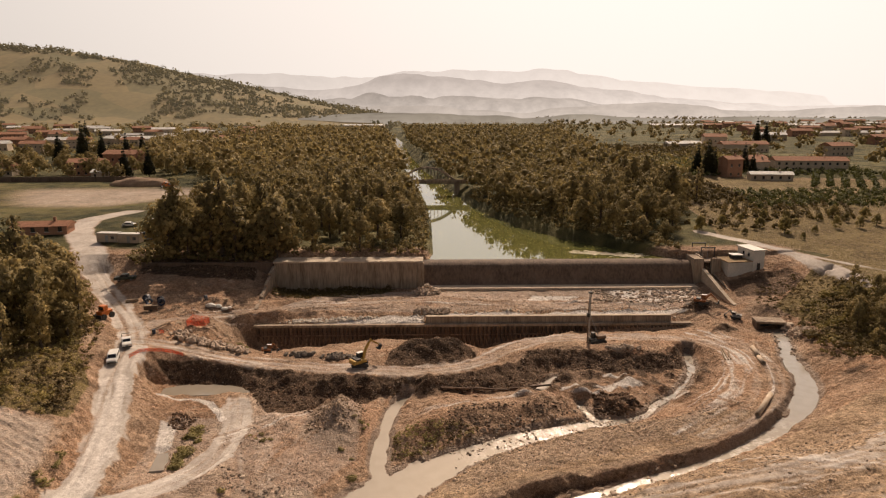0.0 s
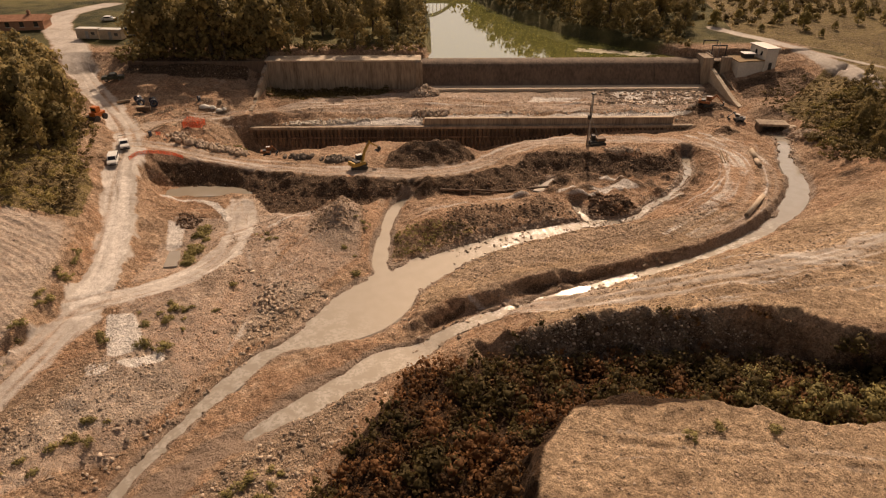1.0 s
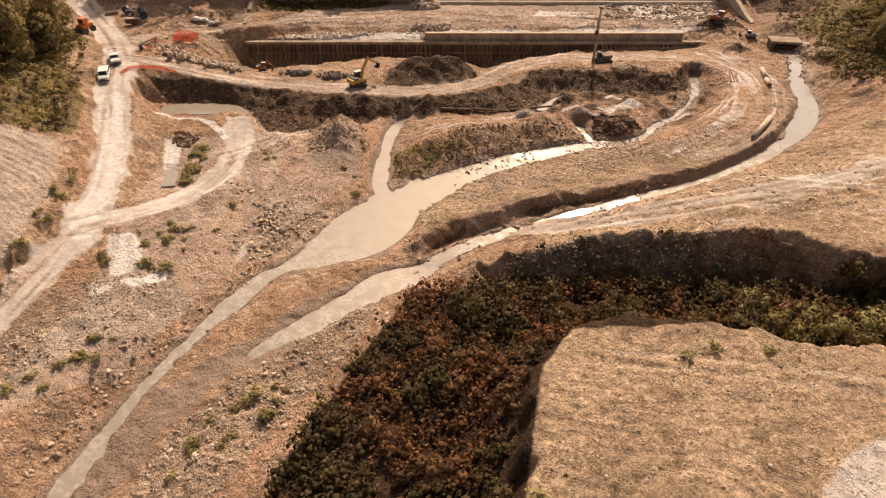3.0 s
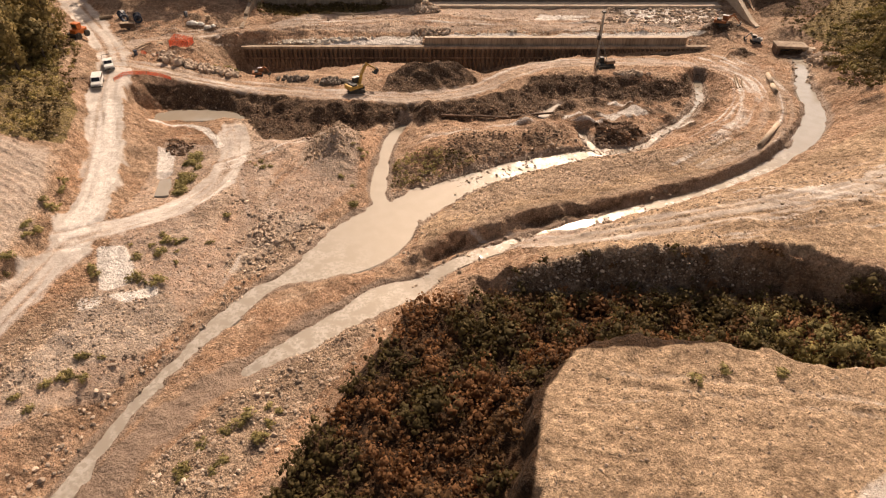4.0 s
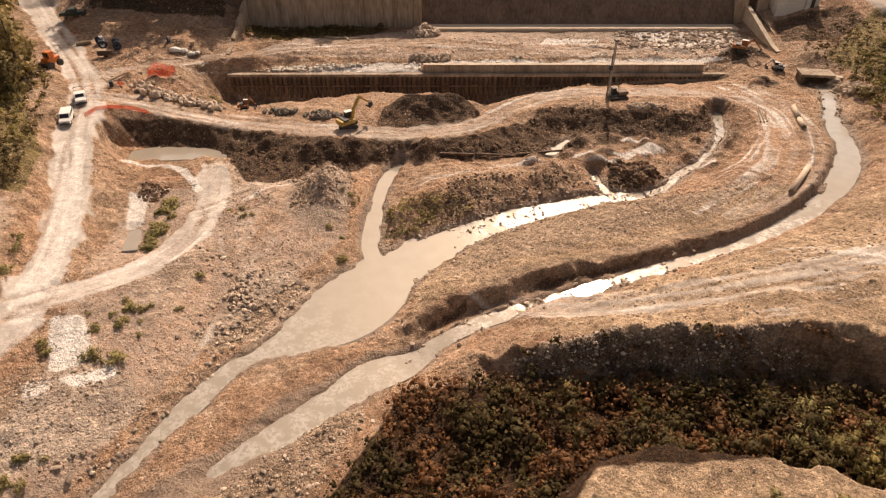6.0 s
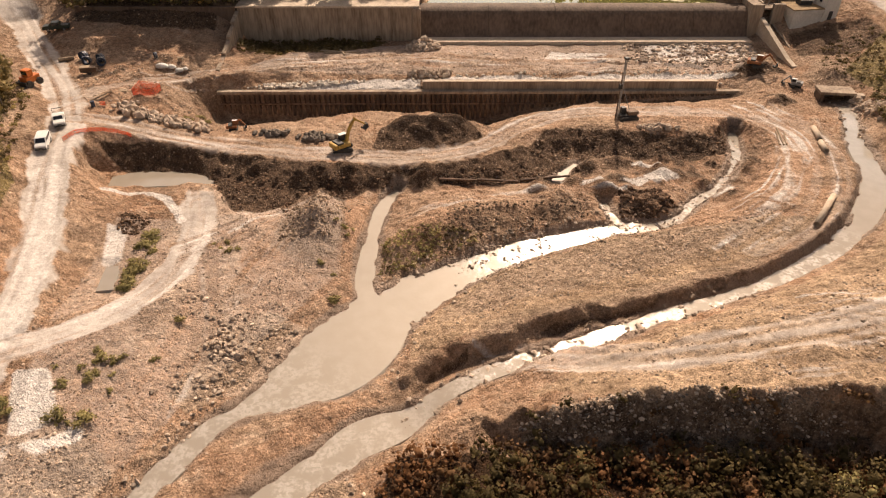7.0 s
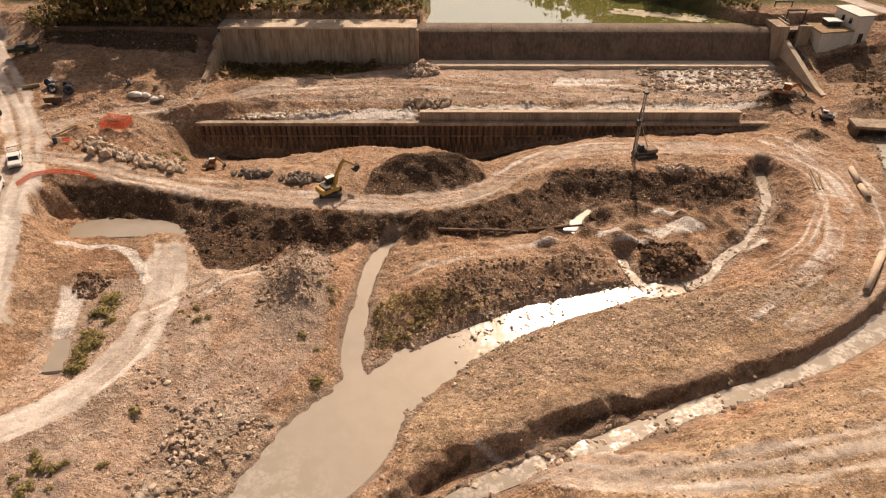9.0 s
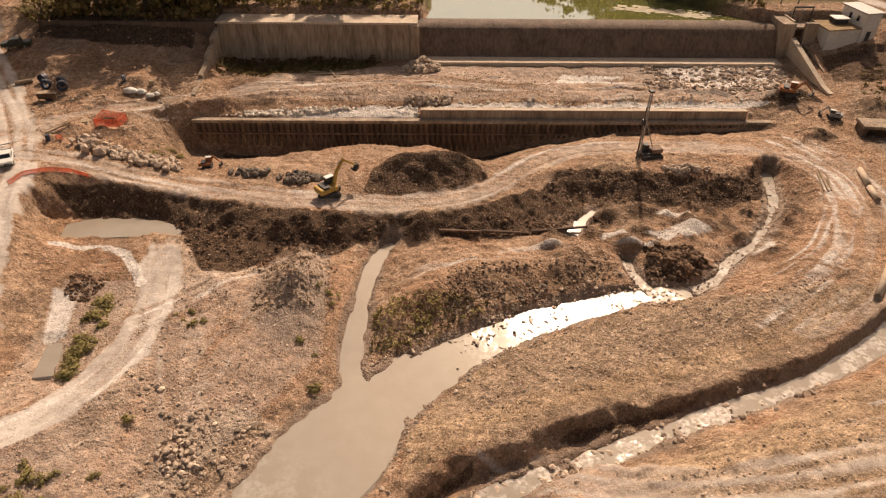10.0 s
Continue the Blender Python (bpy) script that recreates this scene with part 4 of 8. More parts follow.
zone_area("stony", [(-20, 73), (-16, 71), (-20.5, 62), (-25, 58), (-28, 60), (-24, 69)], 0.7)
zone_area("stony", [(-52, 30), (-38, 42), (-33, 45), (-29, 51), (-33, 55), (-41, 53), (-50, 38)], 0.7)
zone_area("stony", [(6, 52.4), (12, 54.2), (27, 52.6), (33, 52.6), (27, 50), (14, 50.6)], 0.9)
zone_area("stony", [(13, 73), (30, 78), (44, 84), (36, 87), (22, 85), (6, 78), (1, 71)], 0.55)
for poly in ([(27, 99.4), (33, 98.4), (38, 100.8), (33, 102.4)], [(40.4, 95.6), (44.4, 97), (44.6, 100), (41, 99.6)], [(21, 98), (25, 98.2), (25.4, 99.6), (22, 99.8)], [(30, 104.6), (35, 103.4), (37, 104.4), (32, 106)], [(-8, 94.5), (-7, 94.4), (-6.2, 98.6), (-7.4, 98.8)]):
    zone_area("pale", poly, 0.72)
PAD = [(57.5, 114), (59.8, 107), (57.4, 99), (51.6, 90.6), (43.5, 85), (36, 82)]
for d_ in (-4.2, -3.1, -2.3, -0.9, 0.2, 1.2, 2.2):
    a_ = offsets(dense(smooth_line(PAD), 1.5), d_ + 0.3 * math.sin(d_ * 7))
    k_ = len(a_) // 5
    zone_line("pale", [tuple(v_) for v_ in a_[int(k_ * abs(math.sin(d_ * 3))):len(a_) - int(k_ * abs(math.cos(d_ * 5)))]], 0.22, 0.66, 0.5)
for i in range(6):
    zone_line("pale", [(-31.5 + i * 0.5, 88 + i * 0.9), (-27 + i * 0.3, 90.6 + i * 0.9), (-22.5, 92.2 + i * 0.8)], 0.16, 0.58, 0.4)
    zone_line("dust", [(-29.5 + i * 0.9, 64 + i * 0.3), (-28 + i * 0.9, 72), (-27.4 + i * 1.2, 80)], 0.2, 0.68, 0.5)
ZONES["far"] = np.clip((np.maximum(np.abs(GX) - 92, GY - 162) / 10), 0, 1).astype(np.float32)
zone_line("dust", [(70, 150), (84, 172), (92, 170), (101, 150), (110, 138)], 0.01, 0.0, 1)
for poly in ([(-205, 300), (-100, 296), (-90, 262), (-125, 228), (-165, 232)],):
    zone_area("dust", poly, 0.6)
zone_line("dust", [(-88, 156), (-109, 188), (-114, 205), (-108, 222)], 4, 1, 2)
zone_line("dust", [(80, 183), (89.5, 170), (95.5, 160.5), (98.6, 147), (99.5, 133)], 2.0, 0.95, 1.2)
zone_line("dust", [(94, 163), (103, 150), (112, 140)], 1.0, 0.8, 1.0)
zone_area("grass", [(84, 178), (96, 166), (120, 140), (260, 150), (260, 300), (130, 330), (108, 290), (96, 240)], 0.9)
zone_area("pale", [(-200, 288), (-150, 276), (-126, 262), (-112, 268), (-150, 288), (-196, 298)], 0.7)
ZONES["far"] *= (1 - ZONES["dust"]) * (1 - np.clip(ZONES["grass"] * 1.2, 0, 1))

# ragged, slumped edges on every bank and crest
waterline = np.full(GX.shape, 9.0, np.float32)
for line in STREAMS.values():
    np.minimum(waterline, near_line(np.array([(*q[:3], q[3]) for q in dense(smooth_line(line))]), 5), out=waterline)
IN = (slice(IY0, IY1), slice(IX0, IX1))
gx, gy = GX[IN], GY[IN]
amount = np.clip(waterline[IN] / 1.6, 0.2, 1) * np.clip((127 - gy) / 4, 0, 1) * (1 - 0.7 * ZONES["dust"][IN])
cut = 0.9 * ((gy > 24) & (gy < 57) & (gx > 3))
su = np.clip((gx - AX[IX0]) / STEP + amount * (fbm(gx, gy, 1.5, 191, 3) * 0.34 + (fbm(gx, gy, 4.5, 192, 2) * 0.45 + fbm(gx, gy, 6, 195, 2) * cut)) / STEP, 0, gx.shape[1] - 1.001)
sv = np.clip((gy - AY[IY0]) / STEP + amount * (fbm(gx, gy, 1.5, 193, 3) * 0.34 + (fbm(gx, gy, 4.5, 194, 2) * 0.45 + fbm(gx, gy, 6, 196, 2) * cut)) / STEP, 0, gx.shape[0] - 1.001)
iu, iv = su.astype(int), sv.astype(int)
fu, fv = su - iu, sv - iv
flat = HEIGHT[IN].copy()
HEIGHT[IN] = (flat[iv, iu] * (1 - fu) + flat[iv, iu + 1] * fu) * (1 - fv) + (flat[iv + 1, iu] * (1 - fu) + flat[iv + 1, iu + 1] * fu) * fv

# unevenness: rough on loose ground, slight on tracks, ruts along them
near = (np.abs(GX) < 97) & (GY > -20) & (GY < 165)
loose = 1 - 0.8 * ZONES["dust"]
calm = np.clip((waterline + 0.5) / 2.0, 0.1, 1)
billow = np.abs(fbm(GX, GY, 2.6, 51, 4)) - 0.3
bumps = fbm(GX, GY, 3.2, 5, 4) * 0.16 + fbm(GX, GY, 9, 9, 3) * 0.2 - billow * 0.2 - (np.abs(fbm(GX, GY, 1.1, 81, 3)) - 0.3) * 0.12 + (ZONES["dark"] + 0.6 * ZONES["stony"]) * fbm(GX, GY, 1.5, 21, 3) * 0.3 + (0.35 + 0.65 * ZONES["stony"]) * (np.abs(vnoise(GX, GY, 0.75, 83)) - 0.4) * -0.13
HEIGHT += np.where(near, bumps * loose * calm, 0)
shore = np.exp(-((waterline - 0.1) / 0.9) ** 2) * (fbm(GX, GY, 1.6, 111, 3) * 0.22 + fbm(GX, GY, 4.5, 112, 2) * 0.16)
HEIGHT += np.where(near, shore, 0)
# broken face of the cut bank, and the tall mound by the ditch
face = np.clip(1 - near_line(dense([(b[0], (a[1] + b[1]) / 2 + 0.4) for a, b in zip(BREAKS["cliff_foot"], BREAKS["cliff_foot"])]), 6) / 4, 0, 1)
HEIGHT += np.where(face > 0, face * ((np.abs(fbm(GX, GY, 3.2, 141, 3)) - 0.3) * -1.3 + vnoise(GX, GY * 0.15, 1.1, 143) * 0.45), 0)
HEIGHT += 1.3 * np.exp(-(((GX + 15.6) / 3.4) ** 2 + ((GY - 90) / 5.2) ** 2)) * (1 + 0.18 * fbm(GX, GY, 2, 151, 3)) * calm
HEIGHT += np.where(near, 1.5 * np.exp(-(((GX - 61.4) / 2.6) ** 2 + ((GY - 124.6) / 1.7) ** 2)) + 1.6 * np.exp(-(((GX - 75.5) / 2.6) ** 2 + ((GY - 134.4) / 2.4) ** 2)) + 1.3 * np.exp(-(((GX + 66) / 4.5) ** 2 + ((GY - 142.6) / 2.2) ** 2)), 0)
# fine ridges left by blades and crawlers on the levelled ground
bend = GX * 0.55 + GY * 0.83 + 2.2 * np.sin(GX * 0.16 + 1) + 1.4 * fbm(GX, GY, 11, 161, 2)
ridges = np.sin(bend * 2 * math.pi / 0.95) * np.clip(fbm(GX, GY, 7, 162, 2) * 2.2 + 0.55, 0, 1)
HEIGHT += np.where(near, ridges * (0.06 * inside([(7, 10), (8, 28), (13, 36), (34, 36), (90, 34), (90, 10)]) + 0.1 * inside([(-50.5, 50), (-51.5, 70), (-55, 78.5), (-66, 79), (-66, 52), (-58, 44)]) + 0.07 * inside([(2, 69), (30, 77), (44, 84), (34, 86), (10, 79)])), 0)
# heaps and hummocks left by the diggers
MR = np.random.default_rng(17)
for poly, count, r0, r1, h0, h1, dark in (([(14, 93), (26, 97), (36, 96), (50, 104), (50, 111), (26, 107), (14, 105)], 80, 0.7, 2.2, 0.2, 0.8, 0.75), ([(14, 93), (26, 97), (36, 96), (50, 104), (50, 111), (26, 107), (14, 105)], 160, 0.35, 0.9, 0.15, 0.5, 0.4), ([(-34, 101), (-2, 99), (8, 102), (6, 105), (-20, 103.5), (-34, 106)], 120, 0.35, 1.0, 0.12, 0.4, 0.9), ([(-5, 90), (4, 93), (24, 93), (24, 100), (-4, 97)], 14, 0.4, 1.0, 0.08, 0.2, 0),
                                          ([(-30, 79), (-22, 78), (-12, 80), (-12, 96), (-28, 92)], 50, 0.6, 2.0, 0.1, 0.4, 0.12), ([(66, 93), (78, 96), (84, 120), (76, 122), (70, 108)], 34, 0.8, 2.4, 0.2, 0.7, 0.3), ([(0, 136.5), (60, 137), (64, 150), (2, 148)], 60, 0.7, 2.2, 0.15, 0.6, 0.3),
                                          ([(18, 55), (36, 55.5), (60, 52), (80, 60), (60, 66), (20, 58)], 60, 0.5, 1.6, 0.08, 0.3, 0.2), ([(-48, 28), (-36, 40), (-30, 50), (-40, 53), (-50, 36)], 60, 0.5, 1.6, 0.1, 0.4, 0.2), ([(-66, 122), (-46, 118), (-42, 138), (-62, 140)], 40, 0.6, 2.0, 0.15, 0.6, 0.4),
                                          ([(-40, 133), (-10, 137), (-8, 150), (-38, 146)], 40, 0.6, 1.8, 0.1, 0.5, 0.3), ([(-20, 100), (-2, 100), (6, 103), (-18, 103)], 30, 0.5, 1.3, 0.15, 0.5, 0.9), ([(34, 88), (44, 91), (52, 100), (48, 100), (36, 92)], 30, 0.6, 1.8, 0.1, 0.35, 0.4)):
    bx, by = [q[0] for q in poly], [q[1] for q in poly]
    ok = inside(poly)
    for _ in range(count):
        x, y, r_, h_ = MR.uniform(min(bx), max(bx)), MR.uniform(min(by), max(by)), MR.uniform(r0, r1), MR.uniform(h0, h1)
        i, j, k = int(np.searchsorted(AX, x)), int(np.searchsorted(AY, y)), int(2.5 * r1 / STEP)
        if not ok[j, i]:
            continue
        ys, xs = slice(max(0, j - k), j + k), slice(max(0, i - k), i + k)
        a_ = MR.uniform(0, 3.14)
        u_ = (GX[ys, xs] - x) * math.cos(a_) + (GY[ys, xs] - y) * math.sin(a_)
        v_ = -(GX[ys, xs] - x) * math.sin(a_) + (GY[ys, xs] - y) * math.cos(a_)
        bell = np.exp(-((u_ / (r_ * 1.5)) ** 2 + (v_ / r_) ** 2))
        HEIGHT[ys, xs] += bell * h_ * calm[ys, xs] * loose[ys, xs]
        if MR.random() < dark:
            np.maximum(ZONES["dark"][ys, xs], bell.astype(np.float32) * 0.75, out=ZONES["dark"][ys, xs])
for w, line in TRACKS.values():
    c = near_line(dense(smooth_line(line)), 6)
    ZONES["dust"] *= 1 - np.where(c < 6, 0.4 * np.exp(-((c - 0.95) / 0.3) ** 2) * np.clip(0.6 + 1.5 * fbm(GX, GY, 5, 181, 2), 0, 1), 0).astype(np.float32)
    HEIGHT -= np.where(c < 6, 0.07 * np.exp(-((c - 0.95) / 0.28) ** 2) - 0.12 * np.exp(-((c - w - 0.5) / 0.5) ** 2) * (fbm(GX, GY, 4, 31, 2) + 0.4), 0) * calm
# wheel and crawler marks across the open ground
RUTS = [[(15.5, 33.4), (24, 32.2), (34, 30), (50, 26.5)], [(15.6, 35), (24, 34), (34, 31.6), (50, 28.2)], [(14, 58.3), (30, 57.2), (44, 60), (58, 63)], [(16, 60.4), (30, 61.6), (44, 64.6), (60, 70.4)],
        [(32, 64.6), (46, 67.4), (62, 75)], [(34, 56.2), (46, 57.4), (60, 60)], [(44, 62), (54, 60), (66, 54)], [(47, 63.4), (56, 62.4), (68, 58)], [(-5, 92.4), (2, 95.4), (12, 96.6), (24, 96)],
        [(-5, 90.6), (3, 93.6), (13, 95), (24, 94.2)], [(-30, 88.4), (-24, 92), (-20.6, 94.4)], [(-30, 86.4), (-23, 90), (-19, 93)], [(-28.6, 84), (-24, 86.6), (-21, 89)], [(-30.4, 72), (-26.5, 78), (-24.5, 84)],
        [(-27, 66), (-24, 72), (-21.5, 79)], [(34, 88.4), (42, 89.6), (50, 95), (54, 103)], [(33, 86.6), (43, 87), (52, 92.6), (56, 102)], [(-30, 140.2), (-18, 143.4), (-6, 143)], [(-36, 136), (-26, 137.6), (-14, 138.6)],
        [(12, 141), (24, 140), (36, 142.6)], [(62, 104), (63.6, 111), (66, 118)], [(59, 103), (61, 112), (64, 120)], [(-38, 59), (-35, 62), (-32, 63.6)], [(-37, 57.4), (-33.6, 60.6), (-30.4, 62)], [(-39, 60.8), (-36.6, 64), (-34, 65.4)]]
for line in RUTS:
    c = near_line(dense(smooth_line(line)), 3)
    k = np.where(c < 3, np.exp(-((c) / 0.35) ** 2), 0)
    HEIGHT -= k * 0.1 - np.where(c < 3, 0.06 * np.exp(-((c - 0.75) / 0.3) ** 2), 0)
    np.maximum(ZONES["dust"], 0.58 * np.clip(0.9 - c, 0, 1), out=ZONES["dust"])


def follow(line, reach):
    """Distance to a line for grid points near it, with the signed offset across it and the way along it."""
    pts = dense(smooth_line([q[:2] for q in line]), 0.4)
    tan = np.gradient(pts, axis=0)
    tan /= np.linalg.norm(tan, axis=1)[:, None] + 1e-9
    d, lat, run = (np.full(GX.shape, 1e3, np.float32) for _ in range(3))
    k = int(reach / STEP) + 2
    for q, (p, t_) in enumerate(zip(pts, tan)):
        i, j = int(np.searchsorted(AX, p[0])), int(np.searchsorted(AY, p[1]))
        w_ = (slice(max(0, j - k), j + k), slice(max(0, i - k), i + k))
        dx, dy = GX[w_] - p[0], GY[w_] - p[1]
        e_ = np.hypot(dx, dy)
        near_ = e_ < d[w_]
        d[w_] = np.where(near_, e_, d[w_])
        lat[w_] = np.where(near_, dy * t_[0] - dx * t_[1], lat[w_])
        run[w_] = np.where(near_, q * 0.4 + dx * t_[0] + dy * t_[1], run[w_])
    return d, lat, run


# streaks that wheels and crawlers drew along their ways: lane by lane, paler and darker, high and low
SWEEPS = [(TRACKS["west"][1], 3.6, 0.8, 0.05), (TRACKS["loop"][1], 3.2, 0.8, 0.05), (TRACKS["middle"][1], 3.4, 0.75, 0.06), (TRACKS["upper"][1], 4.5, 0.8, 0.07), (TRACKS["terrace"][1], 5.2, 0.85, 0.08),
          (TRACKS["east_pad"][1], 7.5, 0.95, 0.1), ([(-6, 89.6), (-0.6, 92.6), (6.8, 94.8), (15.6, 95.6), (25, 95.4)], 3.4, 0.9, 0.13), ([(44, 66), (56, 64), (70, 58), (84, 54)], 5, 0.8, 0.08), ([(34, 57), (46, 58), (60, 61), (80, 70)], 4, 0.7, 0.07),
          ([(-31, 85), (-26, 89), (-20, 94)], 3, 0.85, 0.08), ([(-27, 62), (-25.5, 70), (-24, 78), (-21, 86)], 3.5, 0.55, 0.08), ([(30, 88), (40, 88.5), (48, 92.5), (54, 101)], 4, 0.9, 0.08),
          ([(34, 97), (38, 95), (46, 91)], 2.5, 0.7, 0.06), ([(-5, 143), (14, 141), (40, 144), (60, 147)], 5, 0.7, 0.07), ([(-30, 102), (-18, 100.6), (-4, 101)], 1.6, 0.25, 0.08), ([(12, 31), (24, 32), (36, 30), (50, 27)], 3.2, 0.6, 0.06)]
for q, (line, reach, pale_, deep_) in enumerate(SWEEPS):
    d_, lat_, run_ = follow(line, reach + 1)
    ok = d_ < reach + 1
    fade_ = np.clip((reach - np.abs(lat_)) / (0.4 * reach), 0, 1) * ok
    lanes = vnoise(lat_ / 0.5, run_ / 11, 1.0, 301 + q) * 0.65 + vnoise(lat_ / 0.9, run_ / 5, 1.0, 341 + q) * 0.35
    HEIGHT += np.where(ok, fade_ * lanes * deep_ * calm, 0)
    lanes = np.clip(lanes * 1.6, -1, 1) * fade_
    pale_here = np.clip(lanes, 0, 1) * pale_
    np.maximum(ZONES["pale"], pale_here.astype(np.float32) * 0.72, out=ZONES["pale"])
    ZONES["pale"] *= (1 - 0.6 * np.clip(-lanes, 0, 1)).astype(np.float32)
    ZONES["dust"] *= (1 - 0.45 * np.clip(-lanes, 0, 1)).astype(np.float32)
    ZONES["dark"] *= (1 - 0.8 * pale_ * fade_).astype(np.float32)
ny, nx = GX.shape
idx = np.arange(ny * nx).reshape(ny, nx)
quads = np.stack((idx[:-1, :-1], idx[:-1, 1:], idx[1:, 1:], idx[1:, :-1]), -1).reshape(-1, 4)
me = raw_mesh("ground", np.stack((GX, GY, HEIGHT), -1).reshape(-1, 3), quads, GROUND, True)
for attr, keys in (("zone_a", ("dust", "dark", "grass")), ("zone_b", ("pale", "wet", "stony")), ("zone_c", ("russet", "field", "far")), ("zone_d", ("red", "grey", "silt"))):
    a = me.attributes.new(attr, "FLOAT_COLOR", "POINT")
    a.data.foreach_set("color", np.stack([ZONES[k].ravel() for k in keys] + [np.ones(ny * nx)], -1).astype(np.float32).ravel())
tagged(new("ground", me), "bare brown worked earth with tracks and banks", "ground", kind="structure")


# ---- water ----
def ribbon(name, line, material, label, extra=0.9, riffle=((0, 0), (1, 0)), sink=0):
    p = dense(smooth_line(line), 0.8)
    if sink:
        p[-sink:, 2] -= np.linspace(0, 0.45, sink)
    cols = (-1, -0.9, -0.5, 0, 0.5, 0.9, 1)
    rows = [np.column_stack((offsets(p, (p[:, 3] + extra) * k), p[:, 2])) for k in cols]
    v = np.stack(rows, 1)
    v[:, 0, 2] -= 0.3
    v[:, -1, 2] -= 0.3
    v[0, :, 2] -= 0.25
    v[-1, :, 2] -= 0.25
    k, m = v.shape[:2]
    g = np.arange(k * m).reshape(k, m)
    f = np.stack((g[:-1, :-1], g[:-1, 1:], g[1:, 1:], g[1:, :-1]), -1).reshape(-1, 4)
    me = raw_mesh(name, v.reshape(-1, 3), f[:, ::-1], material, False)
    wave = np.interp(np.linspace(0, 1, k), [q[0] for q in riffle], [q[1] for q in riffle])
    me.attributes.new("riffle", "FLOAT", "POINT").data.foreach_set("value", np.repeat(wave, m).astype(np.float32))
    return tagged(new(name, me), label, "stream", kind="structure")


ribbon("water_main", STREAMS["main"], WATER_MUD, "cloudy beige pool and stream with bright riffles", riffle=[(0, 1), (0.2, 1), (0.29, 0), (0.46, 0), (0.52, 0.4), (1, 0.5)])
ribbon("water_side", STREAMS["side"], WATER_MUD, "narrow cloudy side channel", 0.4)
ribbon("water_culvert", STREAMS["culvert"], WATER_MUD, "thin stream running from a culvert", 0.3, [(0, 0.2), (0.4, 0.6), (0.7, 1), (1, 1)])
ribbon("water_notch", STREAMS["notch"], WATER_MUD, "short rill over pale stones", 0.3, [(0, 1), (1, 1)])
ribbon("water_east", STREAMS["east"], WATER_MUD, "diverted stream along the foot of the levee", 0.4, [(0, 0.8), (0.08, 0.1), (0.34, 0), (0.42, 1), (0.74, 1), (0.8, 0.2), (1, 0.6)], 7)
ribbon("water_pond", STREAMS["pond"], WATER_MUD, "still beige pond under a dark bank", 0.6)
ribbon("water_rill", STREAMS["rill"], WATER_MUD, "small bright puddle", 0.55)
ribbon("water_sump", STREAMS["sump"], WATER_MUD, "small greenish puddle", 0.2)
ys = np.concatenate((np.linspace(160.6, 300, 40), np.linspace(310, 1100, 40)))
el, er = river_edges(ys)
v = np.stack([np.column_stack((el + (er - el) * k * 1.0 + (k - 0.5) * 16, ys, np.full(len(ys), 11.9))) for k in np.linspace(0, 1, 9)], 1)
g = np.arange(v.shape[0] * 9).reshape(-1, 9)
f = np.stack((g[:-1, :-1], g[:-1, 1:], g[1:, 1:], g[1:, :-1]), -1).reshape(-1, 4)
v[0, :, 0] = np.linspace(-3.4, 67.8, 9)
tagged(new("water_river", raw_mesh("water_river", v.reshape(-1, 3), f, WATER_RIVER, True)), "still olive-green river held back by the weir", "river", kind="structure")

FLOAT = mat("bleached_flotsam", (0.3, 0.25, 0.17), (0.55, 0.48, 0.36), 0.6, 0.9, bump=0.5)
fr = np.random.default_rng(66)
fv, ff = [], []
for q in range(170):
    u_ = fr.random()
    cx, cy = 41 + 16 * u_ + fr.normal() * 1.6, 170.5 - 5.5 * u_ + fr.normal() * 1.1
    k = fr.uniform(0.25, 0.9)
    a_ = np.sort(fr.uniform(0, 6.28, 6))
    top = np.column_stack((cx + k * 1.4 * np.cos(a_), cy + k * np.sin(a_), np.full(6, 11.93) + 0.05 * fr.random(6)))
    fv += [top, top - (0, 0, 0.12)]
    o_ = 12 * q
    ff += [(o_, o_ + 1, o_ + 2, o_ + 3), (o_, o_ + 3, o_ + 4, o_ + 5)] + [(o_ + i, o_ + (i + 1) % 6, o_ + 6 + (i + 1) % 6, o_ + 6 + i) for i in range(6)]
tagged(new("flotsam", raw_mesh("flotsam", np.concatenate(fv), ff, FLOAT)), "bleached mats of flotsam behind the weir", "flotsam", kind="stuff")

# ---- weir and walls ----
WX0, WX1 = -3.4, 67.8
prof = [(166, 4), (166, 11.3), (163.4, 11.7), (162.4, 11.95), (161.4, 12.07), (160.4, 12.08), (159.8, 12.03), (159.2, 11.92), (158.7, 11.74), (158.2, 11.46), (157.8, 11.1), (157.5, 10.7), (157.2, 10.15), (156.9, 9.5), (156.6, 8.85), (156.3, 8.2), (155.95, 7.6), (155.6, 7.1), (155.3, 6.75), (155.3, 4)]
weir = thing("weir", "long stained concrete overflow weir with rounded crest", "weir", kind="structure")
bounds = [WX0, 11.5, 26, 41, 56, WX1]
for a, b in zip(bounds, bounds[1:]):
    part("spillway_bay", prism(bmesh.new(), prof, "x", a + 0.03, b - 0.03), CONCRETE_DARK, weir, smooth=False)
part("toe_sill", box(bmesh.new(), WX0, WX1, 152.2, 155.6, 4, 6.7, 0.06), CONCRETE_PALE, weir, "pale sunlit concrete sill")

